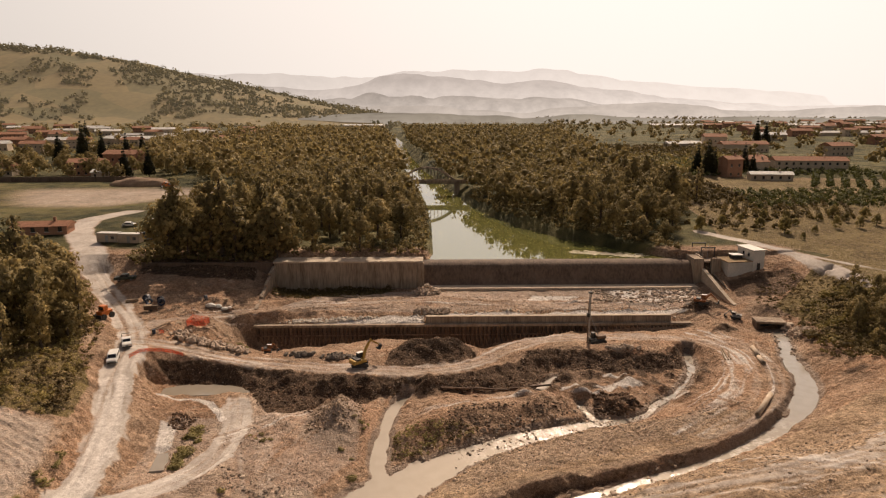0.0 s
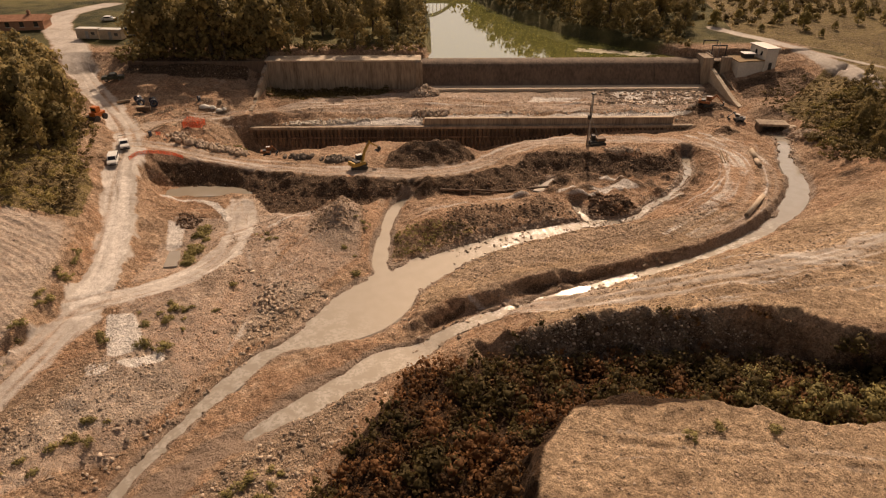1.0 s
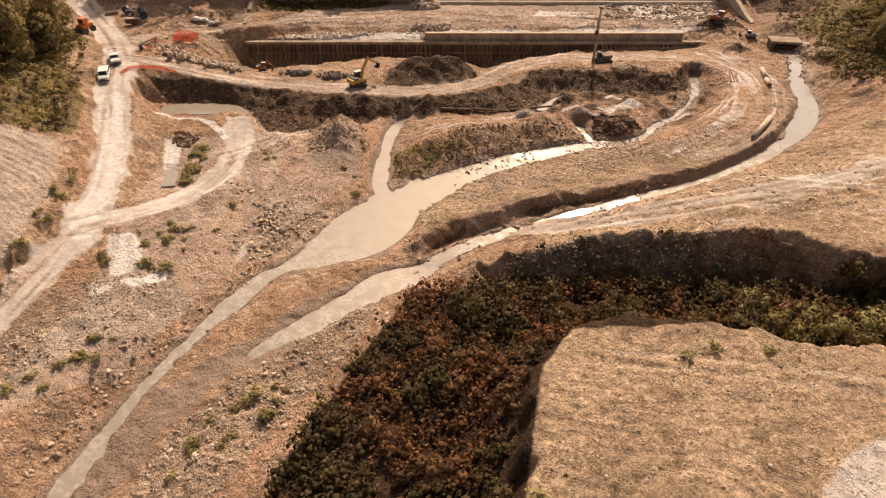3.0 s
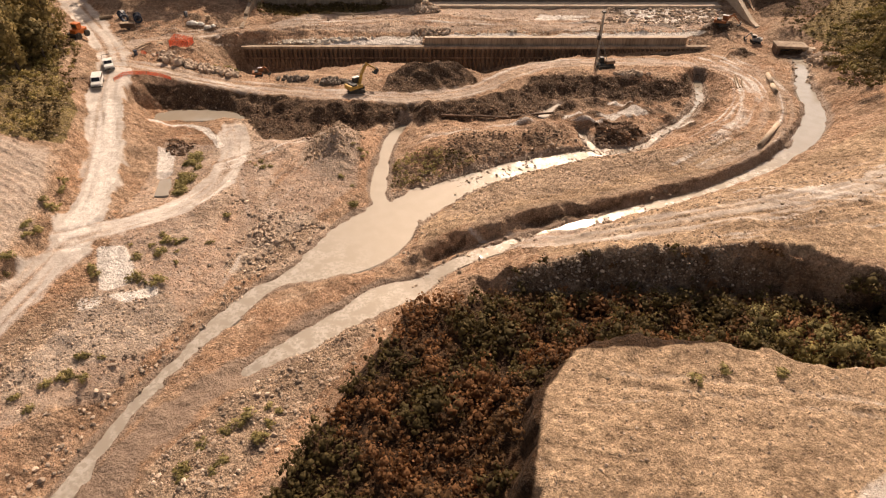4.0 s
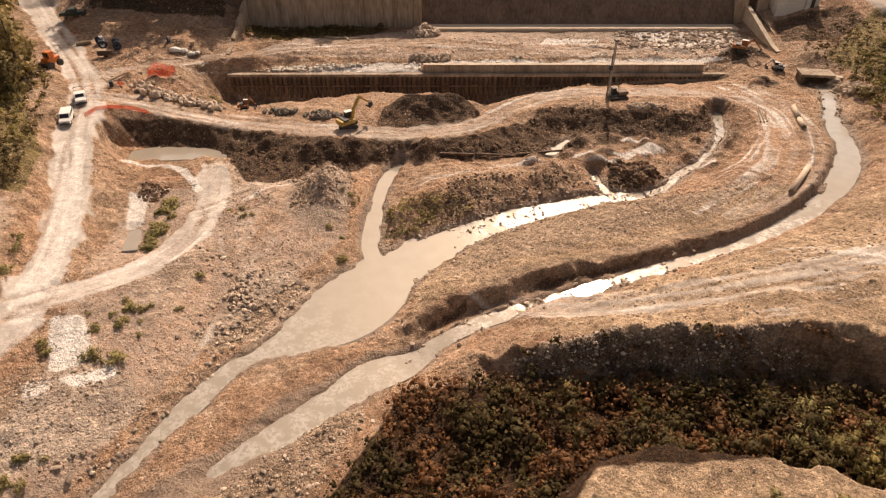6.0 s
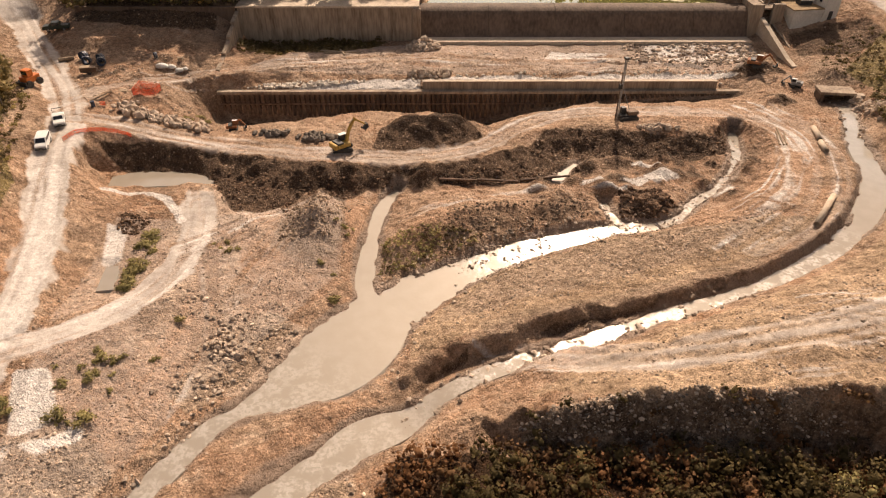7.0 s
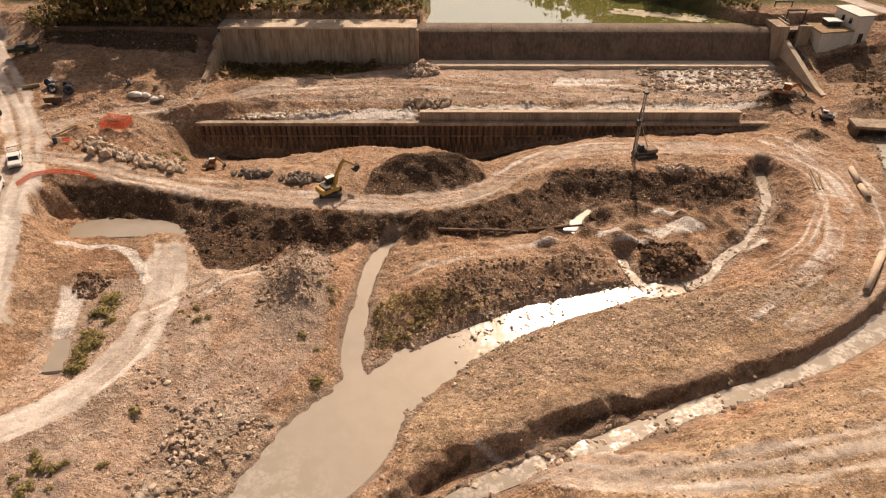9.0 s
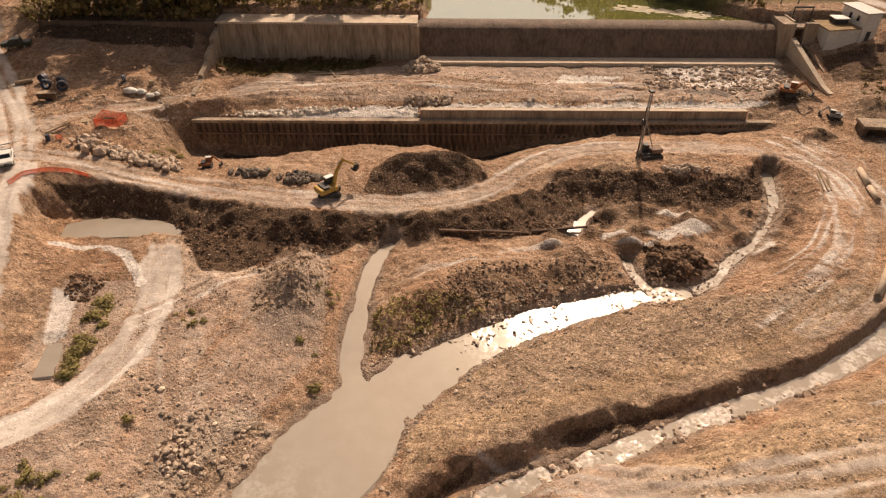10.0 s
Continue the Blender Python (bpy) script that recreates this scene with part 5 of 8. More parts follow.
wallw = thing("wall_west", "tall water-stained concrete wall with pale cap", "wall", kind="structure")
part("face", box(bmesh.new(), -41.8, WX0, 155.5, 159.9, 3, 12.85), CONCRETE, wallw)
part("cap", box(bmesh.new(), -42.1, WX0 - 0.02, 155.1, 160.3, 12.85, 13.25, 0.05), CONCRETE_PALE, wallw, "pale flat concrete coping")
part("end_pier", box(bmesh.new(), WX0 - 1.4, WX0 + 0.3, 154.6, 155.5, 3, 12.84, 0.05), CONCRETE, wallw)
wing = thing("wall_wing_west", "stepped concrete wing wall running downhill", "wall", kind="structure")
for i, (y0, y1, zt) in enumerate(((150.8, 155.4, 12.2), (146.2, 150.8, 10.6), (141.4, 146.2, 9.0), (136.2, 141.4, 7.6))):
    part("segment", prism(bmesh.new(), [(y0 + 0.01, 3), (y1 - 0.01, 3), (y1 - 0.01, zt), (y0 + 0.01, zt - 0.9)], "x", -42.3, -41.5), CONCRETE, wing)
wallb = thing("wall_retaining", "dark shaded concrete retaining wall", "wall", kind="structure")
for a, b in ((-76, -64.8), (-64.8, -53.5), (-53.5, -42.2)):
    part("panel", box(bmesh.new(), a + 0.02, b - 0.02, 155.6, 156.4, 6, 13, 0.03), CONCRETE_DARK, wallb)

# sheet piling with its capping beam and the upper parapet
piling = thing("sheet_pile_wall", "rusty steel sheet piles under a concrete beam", "wall", kind="structure")
n_pile = 104
pw = (58.0 + 40.9) / n_pile
bm = bmesh.new()
prism(bm, [(0, 131.75), (0.1 * pw, 131.75), (0.25 * pw, 131.35), (0.75 * pw, 131.35), (0.9 * pw, 131.75), (pw, 131.75), (pw, 131.9), (0, 131.9)], "z", -4, 3.75)
pile_mesh = mesh_of(bm, "sheet_pile", STEEL_RUST)
for i in range(n_pile):
    ob = new("sheet_pile", pile_mesh)
    ob.parent = piling
    ob.location = (-40.9 + i * pw, 0, 0)
part("waler", box(bmesh.new(), -40.9, 24, 131.1, 131.33, 1.7, 2.0, 0.02), STEEL_RUST, piling, "rusty horizontal waling beam")
part("capping_beam", box(bmesh.new(), -41.2, 58.2, 131.15, 132.25, 3.75, 4.3, 0.05), CONCRETE, piling, "concrete capping beam")
parapet = thing("wall_parapet", "low board-marked concrete wall above the piling", "wall", kind="structure")
px = [-2.5, 7, 16.3, 25.6, 34.9, 44.2, 53.5]
for a, b in zip(px, px[1:]):
    part("panel", box(bmesh.new(), a + 0.02, b - 0.02, 132.35, 133.1, 3.6, 5.72, 0.02), CONCRETE, parapet)
    part("coping", box(bmesh.new(), a + 0.01, b - 0.01, 132.25, 133.2, 5.72, 5.86, 0.03), CONCRETE_PALE, parapet, "pale coping")


# ---- trees ----
def ball(subdivisions):
    bm = bmesh.new()
    bmesh.ops.create_icosphere(bm, subdivisions=subdivisions, radius=1)
    v = np.array([q.co[:] for q in bm.verts])
    f_ = np.array([[q.index for q in p.verts] for p in bm.faces])
    bm.free()
    return v, f_


BALLS = {1: ball(1), 2: ball(2)}


def crown_mesh(name, lobes, leaf, per, material, seed, flat=1.0, core=1):
    """Leaf sprays over several lumpy clumps (x, y, z, radius), each with a denser core of its own."""
    r = np.random.default_rng(seed)
    vs, ns, hv, hn_, hf = [], [], [], [], []
    mid = np.array([q[:3] for q in lobes]).mean(0)
    bv, bf = BALLS[core]
    for q, (x, y, z, rad) in enumerate(lobes):
        m = int(per * rad * rad)
        d = r.normal(size=(m, 3))
        d /= np.linalg.norm(d, axis=1)[:, None]
        d = d[d[:, 2] > -0.55]
        m = len(d)
        rr = rad * (1.08 - 0.42 * r.random(m) ** 1.5)
        c = d * rr[:, None] * (1, 1, flat) + (x, y, z)
        nrm = d + r.normal(size=(m, 3)) * 0.35
        nrm /= np.linalg.norm(nrm, axis=1)[:, None]
        t = np.cross(nrm, r.normal(size=(m, 3)))
        t /= np.linalg.norm(t, axis=1)[:, None]
        b = np.cross(nrm, t)
        s = leaf * (0.55 + 0.9 * r.random(m))[:, None]
        e = leaf * 0.25 * r.normal(size=(m, 4, 1))
        whole = (np.array((x, y, z)) - mid) if len(lobes) < 40 else np.zeros(3)
        lean = 0.6 * whole / (np.linalg.norm(whole) + 1e-6) + (0, 0, 0.15)
        soft = d + lean + r.normal(size=(m, 3)) * 0.2
        ns.append(np.repeat(soft / np.linalg.norm(soft, axis=1)[:, None], 4, 0))
        vs.append(np.stack((c + (t * 1.0 + b * 0.15) * s + nrm * e[:, 0], c + (b * 0.8 - t * 0.1) * s + nrm * e[:, 1], c - (t * 0.9 + b * 0.1) * s + nrm * e[:, 2], c - (b * 0.75 - t * 0.2) * s + nrm * e[:, 3]), 1).reshape(-1, 3))
        hv.append(bv * (0.45 + 0.12 * r.normal(size=(len(bv), 1))) * rad * (1, 1, flat) + (x, y, z))
        soft = bv + lean
        hn_.append(soft / np.linalg.norm(soft, axis=1)[:, None])
        hf.append(bf + q * len(bv))
    v = np.concatenate(vs + hv).astype(np.float32)
    k = sum(len(q) for q in vs)
    quads = np.arange(k, dtype=np.int32).reshape(-1, 4)
    tris = (np.concatenate(hf) + k).astype(np.int32)
    me = bpy.data.meshes.new(name)
    me.vertices.add(len(v))
    me.vertices.foreach_set("co", v.ravel())
    me.loops.add(quads.size + tris.size)
    me.loops.foreach_set("vertex_index", np.concatenate((quads.ravel(), tris.ravel())))
    me.polygons.add(len(quads) + len(tris))
    me.polygons.foreach_set("loop_start", np.concatenate((np.arange(len(quads)) * 4, quads.size + np.arange(len(tris)) * 3)).astype(np.int32))
    me.polygons.foreach_set("use_smooth", np.ones(len(quads) + len(tris), bool))
    me.update(calc_edges=True)
    me.materials.append(material)
    me.normals_split_custom_set_from_vertices(np.concatenate(ns + hn_))
    return me


def trunk_mesh(name, h, r0, seed, limbs=4, spread=2.0):
    rd = random.Random(seed)
    bm = bmesh.new()
    mid = Vector((rd.uniform(-0.3, 0.3), rd.uniform(-0.3, 0.3), h * 0.5))
    cyl(bm, (0, 0, -0.6), mid, r0, r0 * 0.7, 7)
    cyl(bm, mid, (mid.x * 1.6, mid.y * 1.6, h * 0.95), r0 * 0.7, r0 * 0.2, 6)
    for i in range(limbs):
        a = i * 2.4 + rd.random()
        z = h * rd.uniform(0.35, 0.65)
        cyl(bm, (mid.x, mid.y, z), (spread * math.cos(a), spread * math.sin(a), z + h * 0.22), r0 * 0.4, r0 * 0.12, 5)
    return mesh_of(bm, name, BARK)


def tree_kind(seed, h, w, material, tall=False):
    """A broadleaf tree: a domed crown of rounded clumps, down almost to the ground."""
    rd = random.Random(seed)
    lobes = [(0, 0, h * 0.5, w * 0.62), (0, 0, h * 0.72, w * 0.5)]
    k = 17 if tall else 15
    for i in range(k):
        u = (i + 0.5) / k
        z = h * (0.12 + 0.78 * u)
        sp = w * 0.8 * math.sin(math.pi * (0.22 + 0.72 * u)) * (0.62 if tall else 0.85) * rd.uniform(0.8, 1.15)
        a = i * 2.4 + rd.uniform(-0.5, 0.5)
        lobes.append((sp * math.cos(a), sp * math.sin(a), z + rd.uniform(-0.4, 0.4), w * rd.uniform(0.24, 0.38) * (0.8 if u > 0.85 else 1)))
    lobes.append((rd.uniform(-0.4, 0.4), rd.uniform(-0.4, 0.4), h * 0.93, w * 0.24))
    return trunk_mesh("trunk", h, h * 0.022 + 0.08, seed, 4, w * 0.5), crown_mesh("crown", lobes, 0.36, 23, material, seed, 0.9)


def fir_kind(seed, h, w):
    lobes = [(0, 0, h * (0.16 + 0.8 * i / 8), w * 0.5 * (1.08 - i / 8) + 0.2) for i in range(9)]
    return trunk_mesh("trunk", h, h * 0.02 + 0.05, seed, 0), crown_mesh("crown", lobes, 0.34, 55, LEAF_FIR, seed, 0.7)


WOOD = [tree_kind(s, h, w, LEAF_WOOD, tall) for s, h, w, tall in ((11, 12.5, 4.8, False), (12, 15, 4.6, True), (13, 9.5, 4.6, False), (14, 17, 4.2, True), (15, 12, 5.4, False), (16, 11, 5.0, False))]
LIGHT = [tree_kind(s, h, w, LEAF_OLIVE) for s, h, w in ((21, 8, 3.6), (22, 6.5, 3.4))]
FIRS = [fir_kind(s, h, w) for s, h, w in ((31, 15, 5), (32, 12, 4.2))]
POPLAR = [tree_kind(33, 17, 2.6, LEAF_WOOD, True)]


def plant(kinds, x, y, label, group, scale=1.0, z=None):
    t, c = RND.choice(kinds)
    s = scale * RND.uniform(0.62, 1.25)
    ob = thing("tree", label, "tree", pose(x, y, (ground_z(x, y) if z is None else z) - 0.1, 0, 0, RND.uniform(0, 360)), group)
    ob.scale = (s, s, s * RND.uniform(0.9, 1.15))
    for n_, d_ in (("trunk", t), ("crown", c)):
        p_ = new(n_, d_)
        p_.parent = ob
    return ob


RND = random.Random(5)


def in_poly(x, y, poly):
    r = False
    for (x0, y0), (x1, y1) in zip(poly, poly[1:] + poly[:1]):
        if (y0 > y) != (y1 > y) and x < (x1 - x0) * (y - y0) / (y1 - y0) + x0:
            r = not r
    return r


def scatter(poly, gap, tries=20000):
    """Places at least gap apart inside an outline."""
    xs, ysl = [p[0] for p in poly], [p[1] for p in poly]
    got, cells = [], {}
    for _ in range(tries):
        x, y = RND.uniform(min(xs), max(xs)), RND.uniform(min(ysl), max(ysl))
        if not in_poly(x, y, poly):
            continue
        c = (int(x // gap), int(y // gap))
        if any(math.hypot(x - a, y - b) < gap for i in (-1, 0, 1) for j in (-1, 0, 1) for a, b in cells.get((c[0] + i, c[1] + j), ())):
            continue
        cells.setdefault(c, []).append((x, y))
        got.append((x, y))
    return got


WEST_WOOD = [(-70, 158), (-46, 158), (-42, 162.5), (-9, 163), (-8, 180), (-8.5, 215), (-12, 260), (-20, 310), (-40, 312), (-96, 302), (-88, 285), (-74, 262), (-66, 232), (-67, 205), (-74, 186)]
EAST_WOOD = [(54, 179), (60, 174), (67, 172), (78, 197), (92, 235), (104, 282), (84, 300), (60, 304), (40, 310), (14, 312), (15, 285), (22, 253), (33, 216), (45, 190)]
LEFT_WOOD = [(-82, 80), (-70, 87), (-66.5, 98), (-67, 109), (-72, 118), (-92, 148), (-112, 140), (-110, 82)]
BACK_TREES = []
for poly, gap, lab, grp in ((WEST_WOOD, 6.6, "dense dark green broadleaf tree in riverside wood", "trees of the west riverside wood"),
                            (EAST_WOOD, 6.6, "dark green broadleaf tree on the far riverbank", "trees of the east riverside wood"),
                            (LEFT_WOOD, 4.4, "shady broadleaf tree on the slope above the track", "trees above the track")):
    for x, y in scatter(poly, gap):
        if y < 215 or x > 76:
            plant(WOOD, x, y, lab, grp, 0.9)
        elif not (270 < y < 312 and -24 < x < 17):
            BACK_TREES.append((x, y))


for i in range(11):
    plant(WOOD, -71 + i * 2.9 + RND.uniform(-0.6, 0.6), 159 + RND.uniform(0, 2.5), "dark broadleaf tree behind the retaining wall", "trees of the west riverside wood", 1.15)


def far_wood(name, places, label, material, size=(5, 8), per=7, leaf=1.1):
    """Distant woods as one mass of leaf clumps."""
    r = np.random.default_rng(len(places))
    lobes = []
    for x, y in places:
        h = r.uniform(*size)
        z = ground_z(x, y)
        lobes.append((x, y, z + h * 0.5, h * 0.5))
        for i in range(3):
            a = i * 2.1 + r.uniform(0, 2)
            lobes.append((x + h * 0.28 * math.cos(a), y + h * 0.28 * math.sin(a), z + h * (0.55 + 0.2 * i), h * r.uniform(0.24, 0.34)))
    return tagged(new(name, crown_mesh(name, lobes, leaf, per, material, 77)), label, "woods", kind="stuff")


FAR_WEST = [(-96, 300), (-40, 312), (-13, 312), (-20, 400), (-34, 560), (-60, 800), (-200, 900), (-260, 600), (-190, 420), (-120, 330)]
FAR_EAST = [(11, 312), (60, 300), (104, 282), (112, 390), (130, 540), (170, 900), (-40, 900), (-17, 560), (0, 400)]
far_wood("woods_middle", BACK_TREES, "close-grown dark green riverside woods", LEAF_WOOD, (7, 12), 5, 0.5)
far_wood("woods_west", scatter(FAR_WEST, 9, 6000), "distant dark green woods west of the river", LEAF_WOOD, (7, 13), 1.2, 0.9)
far_wood("woods_east", scatter(FAR_EAST, 9, 6000), "distant dark green woods east of the river", LEAF_WOOD, (7, 13), 1.2, 0.9)


# ---- stones and low plants ----
ICO = bmesh.new()
bmesh.ops.create_icosphere(ICO, subdivisions=1, radius=1)
ICO_V = np.array([v.co[:] for v in ICO.verts])
ICO_F = np.array([[v.index for v in f_.verts] for f_ in ICO.faces])
ICO.free()


def stones(name, places, material, label, category="stones"):
    """Loose stones (x, y, size) as one mass."""
    r = np.random.default_rng(len(places) + 3)
    p = np.array([(x, y, max([ground_z(x, y)] + z), s) for x, y, s, *z in places])
    k, nv = len(p), len(ICO_V)
    v = np.repeat(ICO_V[None], k, 0) * (1 + 0.22 * r.normal(size=(k, nv, 1)))
    v = v * (0.7 + 0.6 * r.random((k, 1, 3))) * (1, 1, 0.75)
    a = r.random(k) * 6.28
    c, s_ = np.cos(a)[:, None], np.sin(a)[:, None]
    x, y = v[:, :, 0] * c - v[:, :, 1] * s_, v[:, :, 0] * s_ + v[:, :, 1] * c
    v = np.stack((x, y, v[:, :, 2]), -1) * p[:, None, 3:4] * 0.5 + p[:, None, :3] + np.array((0, 0, 1)) * p[:, None, 3:4] * 0.12
    f_ = (ICO_F[None] + (np.arange(k) * nv)[:, None, None]).reshape(-1, 3)
    return tagged(new(name, raw_mesh(name, v.reshape(-1, 3), f_, material)), label, category, kind="stuff")


def bare(x, y):
    """True off the worn tracks."""
    j, i = min(int(np.searchsorted(AY, y)), len(AY) - 1), min(int(np.searchsorted(AX, x)), len(AX) - 1)
    return ZONES["dust"][j, i] < 0.56 and ZONES["pale"][j, i] < 0.7 and waterline[j, i] > -0.1


def sprinkle(poly, count, lo, hi, power=2.5):
    xs, ysl = [p[0] for p in poly], [p[1] for p in poly]
    out = []
    while len(out) < count:
        x, y = RND.uniform(min(xs), max(xs)), RND.uniform(min(ysl), max(ysl))
        if in_poly(x, y, poly) and bare(x, y) and vnoise(x, y, 3.5, 61) > RND.uniform(-1.2, 0.6):
            out.append((x, y, lo + (hi - lo) * RND.random() ** power))
    return out


def along(line, count, spread, lo, hi):
    p = dense(line, 0.2)
    out = []
    for _ in range(count):
        q = p[RND.randrange(len(p))]
        out.append((q[0] + RND.gauss(0, spread), q[1] + RND.gauss(0, spread), lo + (hi - lo) * RND.random() ** 2.5))
    return out


def shallows(line, count, spread, lo, hi):
    """Stones that break the surface of a stream (x, y, size, height of the water)."""
    p = dense(smooth_line(line), 0.2)
    out = []
    for _ in range(count):
        q = p[RND.randrange(len(p))]
        x, y = q[0] + RND.gauss(0, spread * (q[3] + 0.4)), q[1] + RND.gauss(0, spread * (q[3] + 0.4))
        if vnoise(x, y, 1.6, 67) > RND.uniform(-0.7, 0.5):
            out.append((x, y, lo + (hi - lo) * RND.random() ** 2.5, q[2] - 0.07))
    return out


ROCK_VAR = mat("loose_limestone", (0.26, 0.19, 0.138), (0.6, 0.475, 0.365), 0.35, 0.95, bump=0.5, fine=5, single=0.55)
stones("stones_gravel_bar", sprinkle([(-8, 52), (-14, 48), (-21, 41), (-27, 33), (-30, 22), (-24, 18), (-15, 34), (-6, 49)], 1500, 0.08, 0.5, 3.5), ROCK_VAR, "pale cobbles strewn over the gravel bar")
stones("stones_west_shore", sprinkle([(-20, 75), (-14, 72), (-20, 62), (-25, 57), (-29, 60), (-25, 70)], 420, 0.1, 0.7, 3.5), ROCK_VAR, "pale boulders and cobbles along the pool")
stones("stones_southwest", sprinkle([(-52, 26), (-38, 42), (-33, 45), (-29, 51), (-33, 55), (-41, 53), (-50, 38)], 1000, 0.08, 0.45, 3.5), ROCK_VAR, "pale stones scattered over rough ground")
stones("stones_flats", sprinkle([(-44, 62), (-36, 60), (-20, 66), (-12, 78), (-12, 96), (-30, 92), (-42, 90), (-44, 70)], 1300, 0.08, 0.35, 3), ROCK_VAR, "small stones scattered over reddish flats")
stones("stones_island", sprinkle([(-3, 66), (10, 71), (38, 79), (50, 90), (34, 88), (12, 81)], 900, 0.1, 0.4, 3), ROCK_VAR, "small stones scattered on the levelled island")
stones("stones_pool_edge", along(BREAKS["island_south"], 240, 0.9, 0.1, 0.5) + along(BREAKS["island_north"], 260, 0.9, 0.12, 0.6) + along(BREAKS["bank_main_west"], 420, 1.1, 0.12, 0.6), ROCK_VAR, "pale cobbles along the water's edge")
stones("stones_riffle", shallows(STREAMS["main"][:5], 1100, 0.7, 0.1, 0.5) + shallows(STREAMS["culvert"], 500, 0.7, 0.12, 0.5) + shallows(STREAMS["notch"], 160, 0.7, 0.12, 0.5), ROCK_VAR, "pale cobbles in the shallow riffles")
stones("stones_east_stream", along([q[:2] for q in STREAMS["east"][6:14]], 500, 0.8, 0.15, 0.9) + along([q[:2] for q in STREAMS["east"][:3]], 160, 1.2, 0.2, 0.8), ROCK_VAR, "pale stones in the shallow diverted stream")
stones("stones_apron", sprinkle([(38, 141), (66, 139), (68, 153), (40, 152)], 1100, 0.2, 1.0, 2), ROCK_VAR, "pale broken stone below the weir")
ROCK_WHITE = mat("white_limestone", (0.42, 0.35, 0.28), (0.76, 0.68, 0.58), 0.5, 0.95, bump=0.5, fine=5)
stones("stones_behind_wall", sprinkle([(-36, 132.6), (-3, 133), (-3, 135.6), (-18, 135.4), (-32, 134)], 420, 0.2, 1.0, 2.5) + sprinkle([(-2, 133.6), (55, 133.6), (58, 138), (0, 136.5)], 380, 0.15, 0.7, 3), ROCK_WHITE, "white limestone rubble behind the piling")
stones("stones_cliff_pale", sprinkle([(7, 53.6), (13, 54.2), (27, 53.6), (36, 53.4), (36, 51.4), (20, 51.2), (8, 52)], 900, 0.08, 0.42, 3), ROCK_VAR, "pale stones studding the cut bank")
stones("stones_cliff", sprinkle([(5, 52.5), (12, 54.4), (27, 53.2), (34, 53), (27, 49.5), (14, 50)], 1500, 0.05, 0.32, 3), ROCK_DARK, "grey stones spilling down the cut bank")
DARK_CLODS = mat("dark_clods", (0.055, 0.032, 0.019), (0.21, 0.125, 0.075), 0.5, 0.95, bump=0.5, fine=5, single=0.5)
stones("clods_bank", sprinkle([(-36, 104), (-20, 100.8), (-1, 100.6), (6, 103.5), (22, 106), (23, 102), (-10, 99), (-20, 92), (-30, 94)], 1300, 0.1, 0.55, 3), DARK_CLODS, "dark clods on the fresh embankment", "clods")
stones("clods_heaps", sprinkle([(26, 91.5), (31, 90.8), (34.8, 93.5), (33, 97), (27, 97)], 420, 0.15, 0.8, 2) + sprinkle([(14, 108), (18, 114), (31, 113), (46, 113), (50, 117), (47, 109), (26, 107)], 600, 0.1, 0.5, 3)
       + sprinkle([(-43.5, 87), (-40, 87), (-39, 91), (-43, 91)], 220, 0.15, 0.6), DARK_CLODS, "dark clods and stones on spoil heaps", "clods")
SPOIL = mat("brown_spoil_clods", (0.07, 0.047, 0.031), (0.27, 0.19, 0.128), 0.5, 0.95, bump=0.5, fine=5, single=0.6)
stones("clods_mounds", sprinkle([(-2, 83), (14, 89), (23, 92), (22, 95), (2, 92.5)], 600, 0.1, 0.5), SPOIL, "brown clods and stones on spoil mounds", "clods")
DRY_CLODS = mat("dry_earth_clods", (0.17, 0.115, 0.078), (0.44, 0.32, 0.22), 0.5, 0.95, bump=0.5, fine=5, single=0.5)
stones("clods_ditch_mound", sprinkle([(-21, 85), (-14, 85), (-12, 93), (-16, 97), (-21, 93)], 800, 0.12, 0.55, 3), DRY_CLODS, "dry tan clods and stones on the mound beside the ditch", "clods")
stones("stones_field", sprinkle([(6, 12), (7, 26), (10, 34), (16, 38), (34, 37), (46, 34), (40, 12)], 900, 0.06, 0.3, 3), ROCK_VAR, "small stones on the levelled field")
stones("stones_terrace", sprinkle([(8, 58), (20, 62), (40, 69), (56, 76), (60, 66), (40, 55), (20, 55)], 900, 0.08, 0.4, 3), ROCK_VAR, "small stones along the terrace track")
stones("stones_yard", sprinkle([(-66, 122), (-44, 114), (-42, 138), (-60, 140)], 420, 0.12, 0.5, 3), ROCK_VAR, "stones scattered over the works yard")

# pebbles and small clods everywhere on the bare ground
OCT_V = np.array([(1, 0, 0), (0, 1, 0), (-1, 0, 0), (0, -1, 0), (0, 0, 1), (0, 0, -1)], float)
OCT_F = np.array([(0, 1, 4), (1, 2, 4), (2, 3, 4), (3, 0, 4), (1, 0, 5), (2, 1, 5), (3, 2, 5), (0, 3, 5)])


def pebbles(name, poly, count, label, lo=0.07, hi=0.3):
    r = np.random.default_rng(count)
    p = np.array([(x, y, ground_z(x, y), s) for x, y, s in sprinkle(poly, count, lo, hi, 2.2)])
    v = OCT_V[None] * (0.6 + 0.7 * r.random((count, 6, 1))) + r.normal(size=(count, 6, 3)) * 0.18
    v = v * p[:, None, 3:4] * 0.5 * (1, 1, 0.8) + p[:, None, :3]
    f_ = (OCT_F[None] + (np.arange(count) * 6)[:, None, None]).reshape(-1, 3)
    return tagged(new(name, raw_mesh(name, v.reshape(-1, 3), f_, PEBBLE)), label, "pebbles", kind="stuff")


